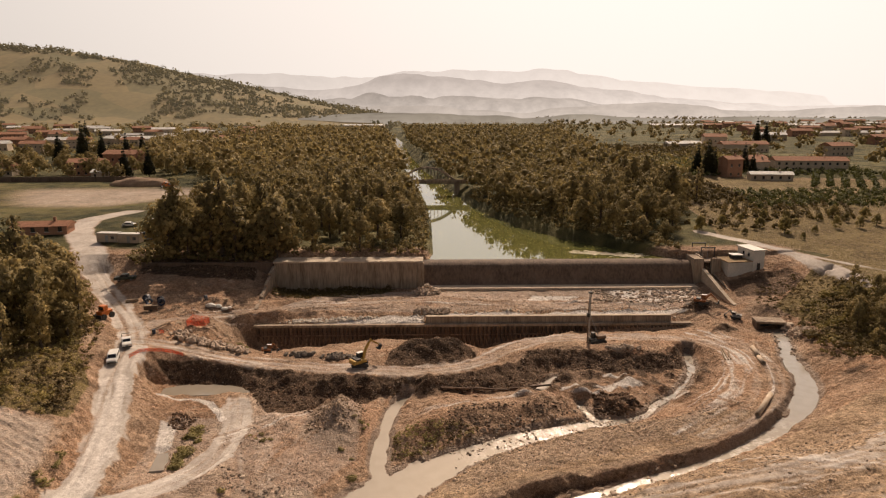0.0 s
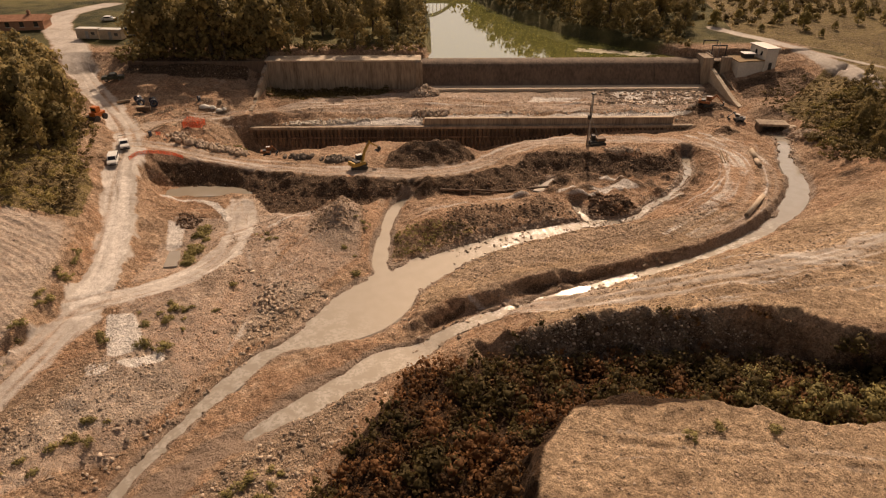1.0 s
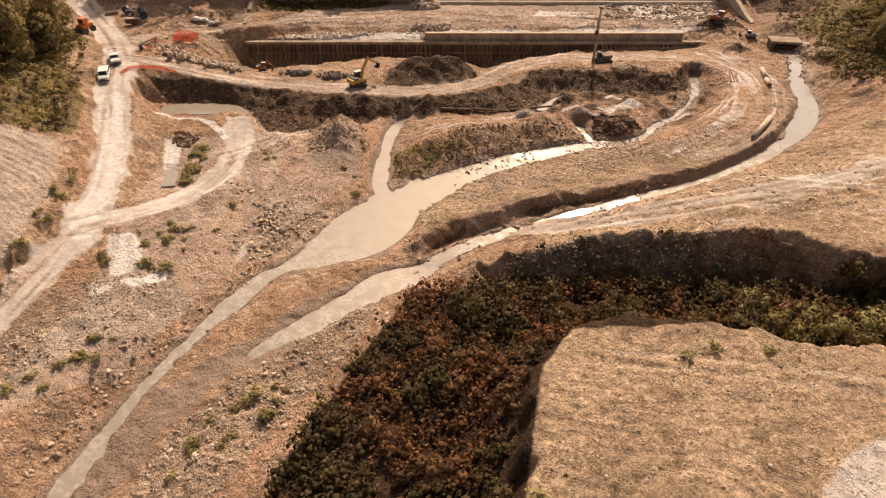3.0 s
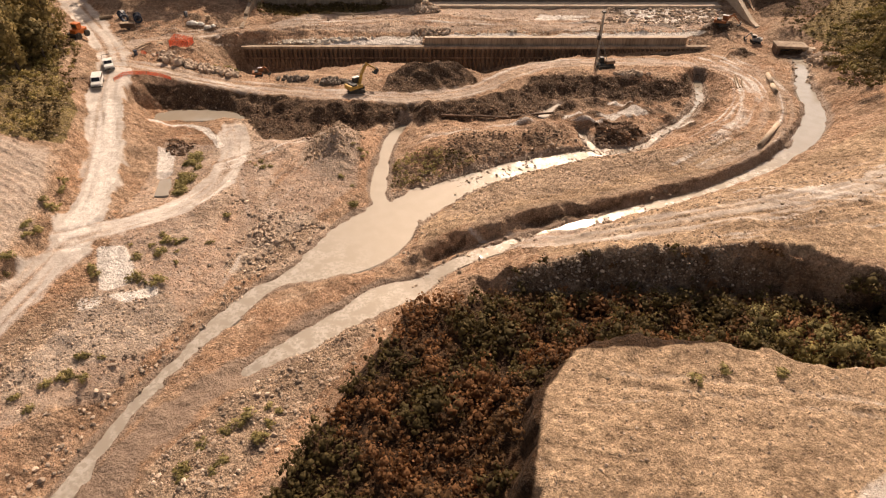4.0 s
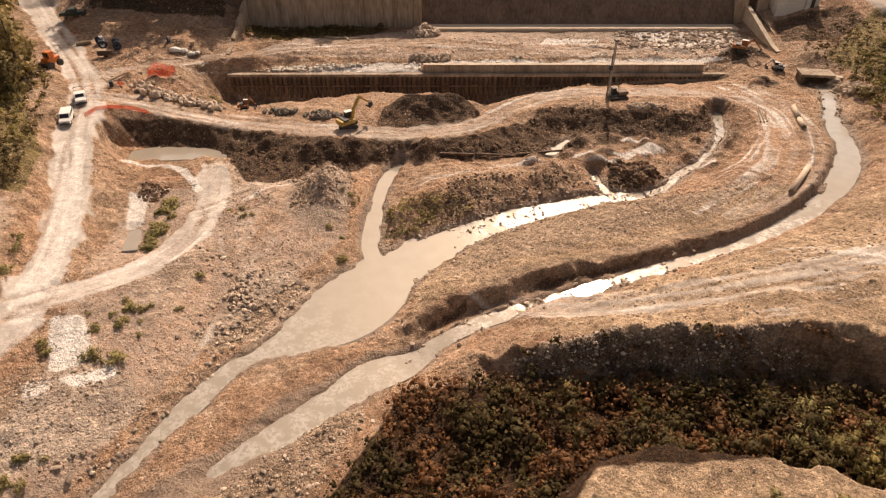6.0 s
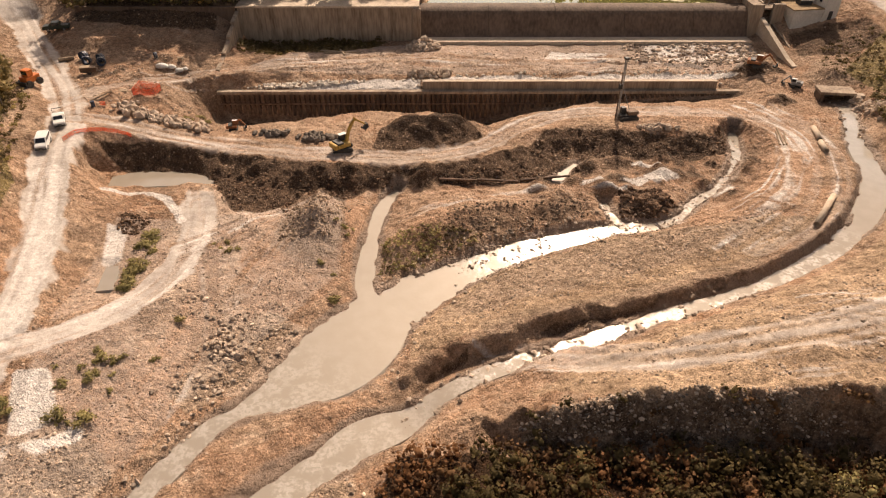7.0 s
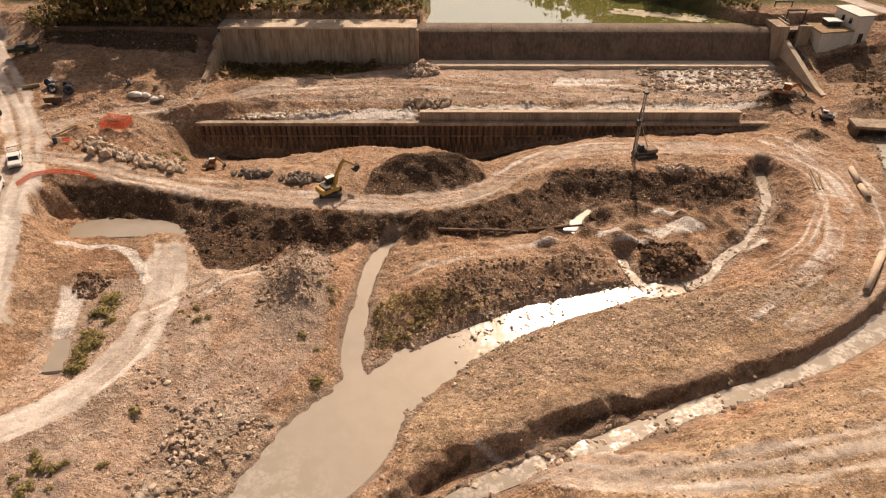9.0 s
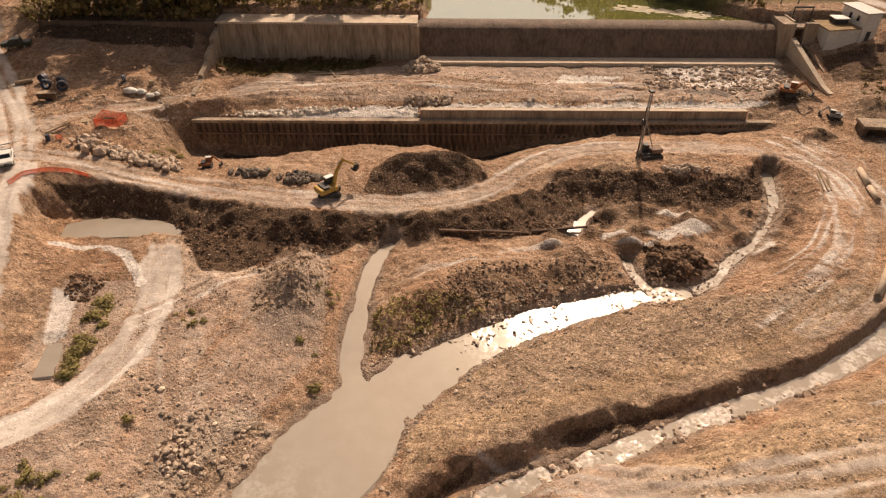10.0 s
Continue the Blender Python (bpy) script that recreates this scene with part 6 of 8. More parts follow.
PEBBLE = mat("mixed_pebbles", (0.25, 0.165, 0.108), (0.55, 0.39, 0.27), 0.5, 0.95, bump=0.3, fine=5, single=0.6)
pebbles("pebbles_flats", [(-44, 90), (-44, 66), (-36, 58), (-20, 64), (-12, 78), (-12, 97), (-30, 93)], 3000, "small stones and clods over reddish flats")
pebbles("pebbles_bar", [(-6, 55), (-16, 46), (-26, 34), (-32, 18), (-18, 16), (-13, 34), (-3, 52)], 2600, "small stones over the gravel bar")
pebbles("pebbles_southwest", [(-52, 22), (-38, 38), (-28, 52), (-25, 60), (-38, 60), (-48, 44)], 2400, "small stones over rough ground")
pebbles("pebbles_island", [(-3, 65), (10, 70), (38, 78), (54, 90), (36, 89), (12, 82)], 2200, "small stones on the levelled island")
pebbles("pebbles_field", [(6, 14), (7, 26), (10, 34), (16, 38), (36, 37), (50, 34), (46, 14)], 3200, "small stones and clods on the levelled field", 0.06, 0.22)
pebbles("pebbles_terrace", [(6, 58), (20, 64), (46, 73), (68, 84), (76, 66), (44, 54), (18, 54.5)], 2400, "small stones over the terrace")
pebbles("pebbles_works", [(14, 92), (50, 100), (58, 112), (46, 120), (20, 116), (12, 106)], 1800, "small stones and clods among the banks", 0.1, 0.4)
pebbles("pebbles_yard", [(-66, 116), (-40, 112), (-8, 122), (-20, 127), (-42, 140), (-62, 140)], 1400, "small stones over the works yard", 0.1, 0.4)
pebbles("pebbles_apron", [(-38, 134), (64, 136), (66, 152), (-36, 148)], 2000, "small stones below the weir", 0.12, 0.5)

# heaps of big rock, stone by stone
rock_meshes, dark_rocks = [], []
for i in range(7):
    r = np.random.default_rng(100 + i)
    v = np.sign(ICO_V) * np.abs(ICO_V) ** 0.75 * (1 + 0.16 * r.normal(size=(len(ICO_V), 1))) * (0.6 + 0.75 * r.random(3))
    rock_meshes.append(raw_mesh("rock", v * 0.5, ICO_F, ROCK_VAR))
    dark_rocks.append(raw_mesh("rock", v * 0.5, ICO_F, ROCK_DARK))


def rock_heap(name, places, label, meshes=rock_meshes):
    cx, cy = places[0][0], places[0][1]
    ob = thing(name, label, "rock heap")
    for x, y, s, lift in places:
        o = new("rock", RND.choice(meshes))
        o.parent = ob
        o.location = (x, y, ground_z(x, y) + lift + s * 0.2)
        o.rotation_euler = (RND.uniform(0, 6), RND.uniform(0, 6), RND.uniform(0, 6))
        o.scale = (s, s, s)


def heap_places(cx, cy, rx, ry, h, count, lo, hi):
    out = []
    for _ in range(count):
        a, d = RND.uniform(0, 6.28), RND.random() ** 0.6
        out.append((cx + rx * d * math.cos(a), cy + ry * d * math.sin(a), RND.uniform(lo, hi), h * (1 - d) * RND.random()))
    return out


pile = [(x, y, 0.35 + 0.85 * RND.random() ** 1.8, RND.uniform(0, 0.5)) for x, y, _ in along([(-53, 117.4), (-48, 116), (-43, 115.2), (-38, 114.2)], 280, 0.9, 1, 1)]
rock_heap("rock_heap", pile, "long heap of pale quarry blocks beside the track")
rock_heap("rock_heap", heap_places(-2.4, 150.5, 3.6, 2.6, 1.8, 130, 0.5, 1.2), "heap of pale broken stone against the weir")
rock_heap("rock_heap", heap_places(-1.5, 137, 4.2, 1.8, 0.9, 100, 0.5, 1.1), "low heap of pale boulders beside the upper track")
rock_heap("rock_heap", heap_places(-27.5, 113.2, 3.2, 1.0, 0.5, 40, 0.4, 1.0), "row of dark boulders by the track", dark_rocks)
rock_heap("rock_heap", heap_places(-19.5, 111.5, 3.4, 1.6, 0.9, 60, 0.5, 1.0), "dark broken rock beside the digger", dark_rocks)
rock_heap("rock_heap", heap_places(37, 113.2, 3.6, 1.0, 0.5, 60, 0.4, 0.9), "reddish broken stone on the bank below the drill")
rock_heap("rock_heap", heap_places(-24, 67.2, 1.6, 2.2, 0.4, 45, 0.25, 0.7), "cluster of large pale boulders near the pool")
rock_heap("rock_heap", heap_places(75.5, 119, 1.6, 6.5, 0.3, 110, 0.5, 1.1), "pale stone pitching along the stream bank")


def thicket(name, places, label, material, leaf, per, seed, flat=0.8):
    r, lobes = np.random.default_rng(seed), []
    for x, y, r_ in places:
        z, a = ground_z(x, y), r.uniform(0, 6.28)
        lobes.append((x, y, z + r_ * 0.5, r_ * 0.62))
        for i in range(3):
            lobes.append((x + 0.6 * r_ * math.cos(a + i * 2.1), y + 0.6 * r_ * math.sin(a + i * 2.1), z + r_ * r.uniform(0.15, 0.75), r_ * r.uniform(0.3, 0.5)))
    return tagged(new(name, crown_mesh(name, lobes, leaf, per, material, seed, flat)), label, "bushes", kind="stuff")


GULLY = [(-4.6, 51.5), (-5.6, 45), (-10.4, 37), (-14.5, 29), (-17, 20), (-20, 4), (-21, -8), (3.0, -8), (3.6, 8), (4, 21), (5.2, 27), (6.6, 33.6), (10.4, 39.4), (16, 41), (29, 40.2), (34, 38), (60, 37), (88, 36), (88, 42), (50, 46.2), (42, 49), (32, 51), (18, 51), (6, 52.8)]
LEAF_BROWN = leaf_mat("brown_green_leaves", (0.05, 0.036, 0.013), (0.2, 0.142, 0.054))
LEAF_RUST = leaf_mat("rusty_orange_leaves", (0.07, 0.034, 0.015), (0.3, 0.142, 0.06))
pl = [(x, y, RND.uniform(0.8, 1.5) * (1.7 if RND.random() < 0.12 else 1)) for x, y in scatter(GULLY, 1.15, 14000)]
mix = [1.2 * vnoise(x, y, 7, 91) + 0.8 * vnoise(x, y, 2.5, 92) + 0.02 * (y - 38) for x, y, _ in pl]
thicket("thicket_gully", [p for p, m in zip(pl, mix) if -0.3 < m <= 0.1], "dense russet-brown dry thicket in the gully", LEAF_DRY, 0.17, 46, 401, 1.1)
thicket("thicket_gully_rust", [p for p, m in zip(pl, mix) if m > 0.1], "rust-orange dry bushes in the gully", LEAF_RUST, 0.16, 46, 409, 1.15)
thicket("thicket_gully_green", [(x, y, r_ * 1.15) for (x, y, r_), m in zip(pl, mix) if m <= -0.3], "dark brownish-green bushes among dry thicket", LEAF_BROWN, 0.17, 42, 402, 1.1)
LEAF_WEED = leaf_mat("yellow_green_weeds", (0.16, 0.13, 0.05), (0.5, 0.41, 0.17))
LEAF_STRAW = leaf_mat("straw_brown_scrub", (0.06, 0.04, 0.015), (0.27, 0.185, 0.078))
pl = [(x, y, RND.uniform(1.1, 2.3)) for x, y in scatter([(6, 51.6), (18, 50), (38, 49.4), (52, 46.6), (70, 44), (70, 40.5), (34, 40.5), (18, 41), (8, 46)], 2.6, 900)]
thicket("thicket_cliff_foot", pl, "tall dark bushes at the foot of the cut bank", LEAF_BROWN, 0.14, 62, 411, 1.1)
pl = [(x, y, RND.uniform(0.4, 1.1)) for x, y in scatter([(6.5, 53.2), (9, 54), (20, 53.4), (38, 53), (41, 50), (47, 47.6), (60, 45.6), (60, 44.6), (44, 47), (38, 51), (20, 51.4), (9, 52)], 1.5, 1500)]
thicket("scrub_cliff_face", [p for i, p in enumerate(pl) if i % 3 == 0], "brown scrub clinging to the cut bank", LEAF_BROWN, 0.15, 46, 431, 1.0)
thicket("scrub_cliff_face_rust", [p for i, p in enumerate(pl) if i % 3 == 1], "rusty scrub clinging to the cut bank", LEAF_DRY, 0.15, 46, 432, 1.0)
WESTSLOPE = [(-55.5, 80.5), (-56.5, 84), (-58.5, 93), (-61.8, 103), (-66.5, 115), (-71, 122), (-74, 116), (-76, 102), (-90, 90), (-84, 79.5), (-64, 79.5)]
pl = [(x, y, RND.uniform(0.3, 0.95) * (2.0 if RND.random() < 0.12 else 1)) for x, y in scatter(WESTSLOPE, 1.1, 7000)]
thicket("thicket_west_slope", [p for i, p in enumerate(pl) if i % 2], "dry olive scrub on the slope beside the track", LEAF_OLIVE, 0.14, 75, 403)
thicket("thicket_west_slope_dry", [p for i, p in enumerate(pl) if i % 2 == 0], "dry straw-brown grass and scrub on the slope", LEAF_STRAW, 0.14, 75, 404)
EASTSLOPE = [(77, 122), (74, 112), (72, 104), (73, 99), (77, 95), (90, 88), (108, 84), (120, 110), (112, 134), (96, 138), (84, 132)]
pl = [(x, y, RND.uniform(0.6, 1.5) * (1.7 if RND.random() < 0.2 else 1)) for x, y in scatter(EASTSLOPE, 1.45, 9000)]
thicket("thicket_east_slope", [p for p in pl if vnoise(p[0], p[1], 5, 95) > 0.1], "olive-green scrub on the eastern slope", LEAF_OLIVE, 0.2, 34, 405)
thicket("thicket_east_slope_dark", [p for p in pl if vnoise(p[0], p[1], 5, 95) <= 0.1], "dark brown-green scrub on the eastern slope", LEAF_BROWN, 0.2, 34, 406)
pl = [(x, y, RND.uniform(0.3, 0.9)) for x, y in scatter([(77, 127), (86, 130), (97, 141), (90, 150), (80, 146), (75, 138)], 1.4, 2500)]
thicket("scrub_east_bank", [p for i, p in enumerate(pl) if i % 2], "dry straw-brown scrub on the bank by the culvert", LEAF_STRAW, 0.15, 60, 412)
thicket("scrub_east_bank_dark", [p for i, p in enumerate(pl) if i % 2 == 0], "dark brown-green scrub on the bank by the culvert", LEAF_BROWN, 0.15, 60, 413)
pl = [(x, y, RND.uniform(0.25, 0.6)) for x, y in scatter([(-7.6, 80.6), (-2, 81.6), (4.8, 85.2), (6, 87.4), (-1, 88.4), (-6.8, 87)], 0.55, 3500)]
thicket("weeds_island", [p for i, p in enumerate(pl) if i % 5 < (4 if p[0] < 0.5 else 1)], "yellow-green weeds on the island bank", LEAF_WEED, 0.11, 90, 407, 0.8)
thicket("weeds_island_dry", [p for i, p in enumerate(pl) if i % 5 >= (4 if p[0] < 0.5 else 1)], "dry straw-brown weeds on the island bank", LEAF_STRAW, 0.11, 90, 417, 0.8)
thicket("weeds_foot_of_wall", [(x, y, RND.uniform(0.4, 1.0)) for x, y in scatter([(-40.5, 153.5), (-40.5, 145), (-33, 145.5), (-24, 149), (-12, 151.5), (-12, 154.6), (-38, 154.8)], 1.1, 2000)], "dark weeds at the shaded foot of the wall", LEAF_BROWN, 0.2, 60, 408)

# single bushes
BUSHES = []
for i in range(4):
    rd = random.Random(500 + i)
    lobes = [(rd.uniform(-0.6, 0.6), rd.uniform(-0.6, 0.6), rd.uniform(0.2, 0.7), rd.uniform(0.28, 0.55)) for _ in range(8)]
    BUSHES.append(crown_mesh("foliage", lobes, 0.12, 130, LEAF_WEED, 500 + i, 0.8))
STEM = mesh_of(cyl(cyl(cyl(bmesh.new(), (0, 0, -0.2), (0.1, 0, 0.7), 0.04, 0.02, 5), (0, 0, -0.2), (-0.3, 0.2, 0.7), 0.03, 0.015, 5), (0, 0, -0.2), (0.1, -0.35, 0.6), 0.03, 0.015, 5), "stem", BARK)


def bush(x, y, s, label="low olive-green bush on bare ground", group="bushes on the bare ground"):
    ob = thing("bush", label, "bush", pose(x, y, ground_z(x, y) - 0.05, 0, 0, RND.uniform(0, 360)), group)
    ob.scale = (s * 1.15, s * RND.uniform(0.8, 1.3), s * RND.uniform(0.55, 0.8))
    for n_, d_ in (("foliage", RND.choice(BUSHES)), ("stem", STEM)):
        o = new(n_, d_)
        o.parent = ob


for poly, count, lo, hi in (([(-38.6, 73.4), (-36.8, 74.4), (-36.6, 82), (-37.4, 87.5), (-39.2, 87), (-38.6, 80)], 30, 0.45, 1.1), ([(-42, 58), (-34, 66), (-29, 66), (-33, 55), (-40, 54)], 14, 0.4, 1.1),
                            ([(-40, 62), (-31, 68), (-27, 75), (-30, 62)], 8, 0.3, 0.7), ([(-18, 40), (-24, 34), (-27, 24), (-20, 24), (-14, 36)], 24, 0.35, 1.0),
                            ([(-46, 34), (-38, 38), (-34, 44), (-40, 44)], 14, 0.4, 0.9), ([(-51, 50), (-50, 50), (-49.4, 68), (-51.5, 74)], 24, 0.3, 0.9),
                            ([(-16, 79), (-13, 79), (-11, 88), (-14, 90)], 8, 0.3, 0.7), ([(-30, 80), (-26, 80), (-24, 84), (-29, 86)], 6, 0.3, 0.7), ([(-44, 119), (-40, 118), (-38, 122), (-42, 124)], 8, 0.4, 0.9)):
    for x, y, s in sprinkle(poly, count, lo, hi, 1):
        bush(x, y, s)
for x, y, s in ((-12.2, 75.4, 1.2), (21.5, 33.5, 0.9), (24.8, 35.2, 0.8), (29.6, 34.4, 0.9), (10, 16.5, 1.3), (6.2, 19.5, 1.4)):
    bush(x, y, s, "leafy olive-green bush at the field edge", "bushes round the field")
SHRUBS = []
for i in range(3):
    rd = random.Random(540 + i)
    lobes = [(rd.uniform(-1.3, 1.3), rd.uniform(-1.3, 1.3), rd.uniform(0.5, 2.6), rd.uniform(0.5, 0.95)) for _ in range(15)]
    stems = bmesh.new()
    for x, y, z, _ in lobes[:7]:
        cyl(stems, (0, 0, -0.3), (x, y, z), 0.07, 0.02, 5)
    SHRUBS.append((mesh_of(stems, "stem", BARK), crown_mesh("foliage", lobes, 0.14, 60, LEAF_WEED if i else LEAF_OLIVE, 540 + i)))
for x, y, k in ((31, 42.6, 0.8), (34.5, 41.6, 1.0), (37.4, 40, 1.2), (40.5, 39.4, 1.1), (43.5, 40.4, 1.2), (33.4, 45.6, 0.9), (38.6, 43.4, 0.8), (36, 36.4, 0.8), (34.8, 38.6, 0.9), (46.5, 38.4, 1.2), (13.6, 17, 0.8), (16.6, 16.2, 0.7)):
    ob = thing("shrub", "tall leafy yellow-green shrub at the gully edge", "shrub", pose(x, y, ground_z(x, y) - 0.1, 0, 0, RND.uniform(0, 360)), "shrubs along the gully")
    ob.scale = (k, k, k * RND.uniform(0.85, 1.1))
    for n_, d_ in zip(("stem", "foliage"), RND.choice(SHRUBS)):
        o = new(n_, d_)
        o.parent = ob
for x, y, k in ((79, 101, 0.34), (82, 105, 0.42), (81, 110, 0.4), (85, 108, 0.5), (84, 114, 0.46), (88, 112, 0.5), (87, 119, 0.46), (91, 117, 0.5), (90, 124, 0.46), (94, 122, 0.5), (93, 130, 0.42), (88, 103, 0.5), (97, 128, 0.5)):
    plant(WOOD, x, y, "dark bushy tree on the eastern slope", "trees on the eastern slope", k)
pl = [(x, y, RND.uniform(1.2, 2.6)) for x, y in scatter([(-80, 157.4), (-44, 157.2), (-43, 161), (-60, 164), (-80, 163)], 1.9, 3000)] + [(x, y, RND.uniform(1.2, 2.2)) for x, y in scatter([(-41, 161), (-4.4, 161.4), (-2.2, 168), (-2.8, 210), (-4.6, 250), (-6, 262), (-11, 262), (-10, 240), (-9, 210), (-9, 166), (-41, 165)], 2.3, 4000)] \
    + [(x, y, RND.uniform(1.2, 2.4)) for x, y in scatter([(66, 164), (60, 169), (52, 176.5), (42.5, 188.5), (29.6, 212), (23, 233), (18, 252), (15, 270), (20, 270), (28, 248), (40, 212), (56, 188), (68, 172)], 2.3, 4000)]
thicket("understorey_riverside", pl, "dark leafy undergrowth at the wood's edge", LEAF_WOOD, 0.34, 14, 421, 1.2)


# ---- east abutment and pump house ----
abut = thing("wall_abutment", "concrete abutment and sloping wing wall beside the weir", "wall", kind="structure")


def turned(ob):
    """Swings a part of the wing about the foot of the pier."""
    ob.matrix_basis = Matrix.Translation((70.3, 156.2, 0)) @ Matrix.Rotation(radians(6), 4, "Z") @ Matrix.Translation((-70.3, -156.2, 0)) @ ob.matrix_basis


part("pier", box(bmesh.new(), 67.8, 70.4, 156.2, 175, 3, 13.2, 0.08), CONCRETE, abut)
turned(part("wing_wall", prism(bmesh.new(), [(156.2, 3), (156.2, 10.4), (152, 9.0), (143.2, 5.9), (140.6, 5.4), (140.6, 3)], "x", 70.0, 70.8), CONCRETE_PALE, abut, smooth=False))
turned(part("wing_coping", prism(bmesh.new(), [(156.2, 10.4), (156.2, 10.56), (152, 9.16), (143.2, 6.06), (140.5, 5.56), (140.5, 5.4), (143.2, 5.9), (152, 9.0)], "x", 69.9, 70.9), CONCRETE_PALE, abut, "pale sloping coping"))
turned(part("chute_wall", prism(bmesh.new(), [(156.4, 4), (156.4, 9.2), (146, 6.2), (141.5, 5.2), (141.5, 3.5)], "x", 73.1, 73.45), CONCRETE, abut))
turned(part("chute_floor", prism(bmesh.new(), [(156.3, 7.2), (156.3, 7.4), (141.8, 4.9), (141.8, 4.0)], "x", 71.15, 73.05), CONCRETE_DARK, abut))
for i in range(9):
    turned(part("step", box(bmesh.new(), 71.2, 73.0, 154.8 - i * 1.4, 155.5 - i * 1.4, 5.6 - i * 0.2, 7.4 - i * 0.26, 0.02), CONCRETE, abut))
part("deck", box(bmesh.new(), 70.4, 75.2, 157.5, 176, 11.8, 12.2, 0.04), CONCRETE, abut)
part("deck_wall", box(bmesh.new(), 72.6, 75.1, 156.6, 157.5, 7, 13.2, 0.04), CONCRETE, abut)
part("deck_parapet", box(bmesh.new(), 70.1, 70.35, 157, 176, 13.2, 13.5, 0.03), CONCRETE_PALE, abut)
STEEL = mat("galvanised_steel", (0.25, 0.24, 0.22), (0.42, 0.4, 0.37), 2, 0.5, 0.6, bump=0.1)
DARKSTEEL = mat("dark_painted_steel", (0.03, 0.03, 0.03), (0.08, 0.075, 0.07), 2, 0.55, 0.3, bump=0.15)
RUBBER = mat("dusty_rubber", (0.03, 0.027, 0.024), (0.09, 0.08, 0.068), 4, 0.9, bump=0.2)
GLASS = mat("dark_window_glass", (0.015, 0.017, 0.02), (0.03, 0.03, 0.035), 1, 0.08, bump=0, spec=0.6)
WHITE = mat("dusty_white_paint", (0.62, 0.59, 0.54), (0.78, 0.76, 0.72), 1.5, 0.4, bump=0.03)
YELLOW = mat("worn_yellow_paint", (0.34, 0.2, 0.045), (0.54, 0.34, 0.085), 1.5, 0.5, bump=0.1)
ORANGE = mat("worn_orange_paint", (0.5, 0.12, 0.02), (0.68, 0.2, 0.05), 1.5, 0.5, bump=0.1)
DUSTY_ORANGE = mat("dust_caked_orange_paint", (0.2, 0.07, 0.025), (0.38, 0.16, 0.07), 1.5, 0.7, bump=0.2)
ORANGE_NET = leaf_mat("orange_plastic_net", (0.8, 0.17, 0.07), (0.95, 0.27, 0.13))
TIMBER = mat("weathered_timber", (0.2, 0.14, 0.09), (0.42, 0.32, 0.22), 2.5, 0.85, bump=0.3)
SACK = mat("white_plastic_sack", (0.55, 0.52, 0.47), (0.75, 0.72, 0.66), 2, 0.6, bump=0.4)
ROOF_TILE = mat("terracotta_roof", (0.2, 0.085, 0.045), (0.4, 0.2, 0.12), 1.2, 0.9, bump=0.3)
MOSS_ROOF = mat("brown_flat_roof", (0.17, 0.11, 0.06), (0.34, 0.24, 0.13), 0.6, 0.95, bump=0.3)
BLUEDRUM = mat("blue_black_plastic", (0.02, 0.03, 0.05), (0.07, 0.085, 0.12), 2, 0.5, bump=0.1)

DARKPAINT = mat("dark_green_paint", (0.02, 0.03, 0.02), (0.06, 0.07, 0.05), 1.5, 0.4, bump=0.05)
GREYPAINT = mat("grey_car_paint", (0.2, 0.2, 0.2), (0.35, 0.35, 0.34), 1.5, 0.35, bump=0.03)

rack = thing("sluice_gate_frame", "grey steel sluice gear with gantry on deck", "sluice gear")
for x in (71, 74.6):
    for y in (160, 166):
        part("post", box(bmesh.new(), x - 0.1, x + 0.1, y - 0.1, y + 0.1, 12.2, 15.2, 0.02), DARKSTEEL, rack)
for y in (160, 166):
    part("crossbeam", box(bmesh.new(), 70.8, 74.8, y - 0.12, y + 0.12, 15.2, 15.5, 0.02), DARKSTEEL, rack)
part("gear_box", box(bmesh.new(), 72.2, 73.4, 162, 164, 12.2, 13.6, 0.08), STEEL, rack)
part("spindle", cyl(bmesh.new(), (72.8, 160, 12.2), (72.8, 160, 16.2), 0.07), STEEL, rack)
part("screen", box(bmesh.new(), 71.2, 74.4, 167.5, 170.5, 12.2, 12.9, 0.03), DARKSTEEL, rack)
rail = thing("railing", "thin steel guard railing along the deck", "railing")
for i in range(10):
    part("post", cyl(bmesh.new(), (70.6, 157.8 + i * 1.9, 12.2), (70.6, 157.8 + i * 1.9, 13.9), 0.035, seg=6), STEEL, rail)
for z in (13.2, 13.9):
    part("rail", cyl(bmesh.new(), (70.6, 157.8, z), (70.6, 174.9, z), 0.03, seg=6), STEEL, rail)

house = thing("pump_house", "white flat-roofed pump house with small tower", "building")
part("wall", prism(bmesh.new(), [(76, 154.2), (83.2, 155.6), (82, 162.8), (75.6, 161.6)], "z", 6.5, 12.5), WHITEWASH, house, "white rendered walls")
part("roof", prism(bmesh.new(), [(75.8, 154), (83.4, 155.4), (82.1, 163), (75.4, 161.8)], "z", 12.5, 12.72), MOSS_ROOF, house, "brown flat roof")
tower = part("tower", prism(bmesh.new(), [(82.9, 155.2), (86.1, 155.8), (85, 162.6), (81.8, 162)], "z", 6.5, 15.4), WHITEWASH, house, "white rendered stair tower")
part("tower_roof", prism(bmesh.new(), [(82.6, 154.9), (86.5, 155.6), (85.3, 163), (81.4, 162.3)], "z", 15.4, 15.62), STEEL, house, "pale sheet-metal roof")
hatch = part("skylight", box(bmesh.new(), 78.6, 81.2, 157.8, 160, 12.72, 13.7, 0.05), DARKSTEEL, house, "dark glazed rooflight")
part("skylight_cover", box(bmesh.new(), 78.4, 81.4, 157.6, 160.2, 13.7, 13.85, 0.03), WHITE, hatch, "white cover")
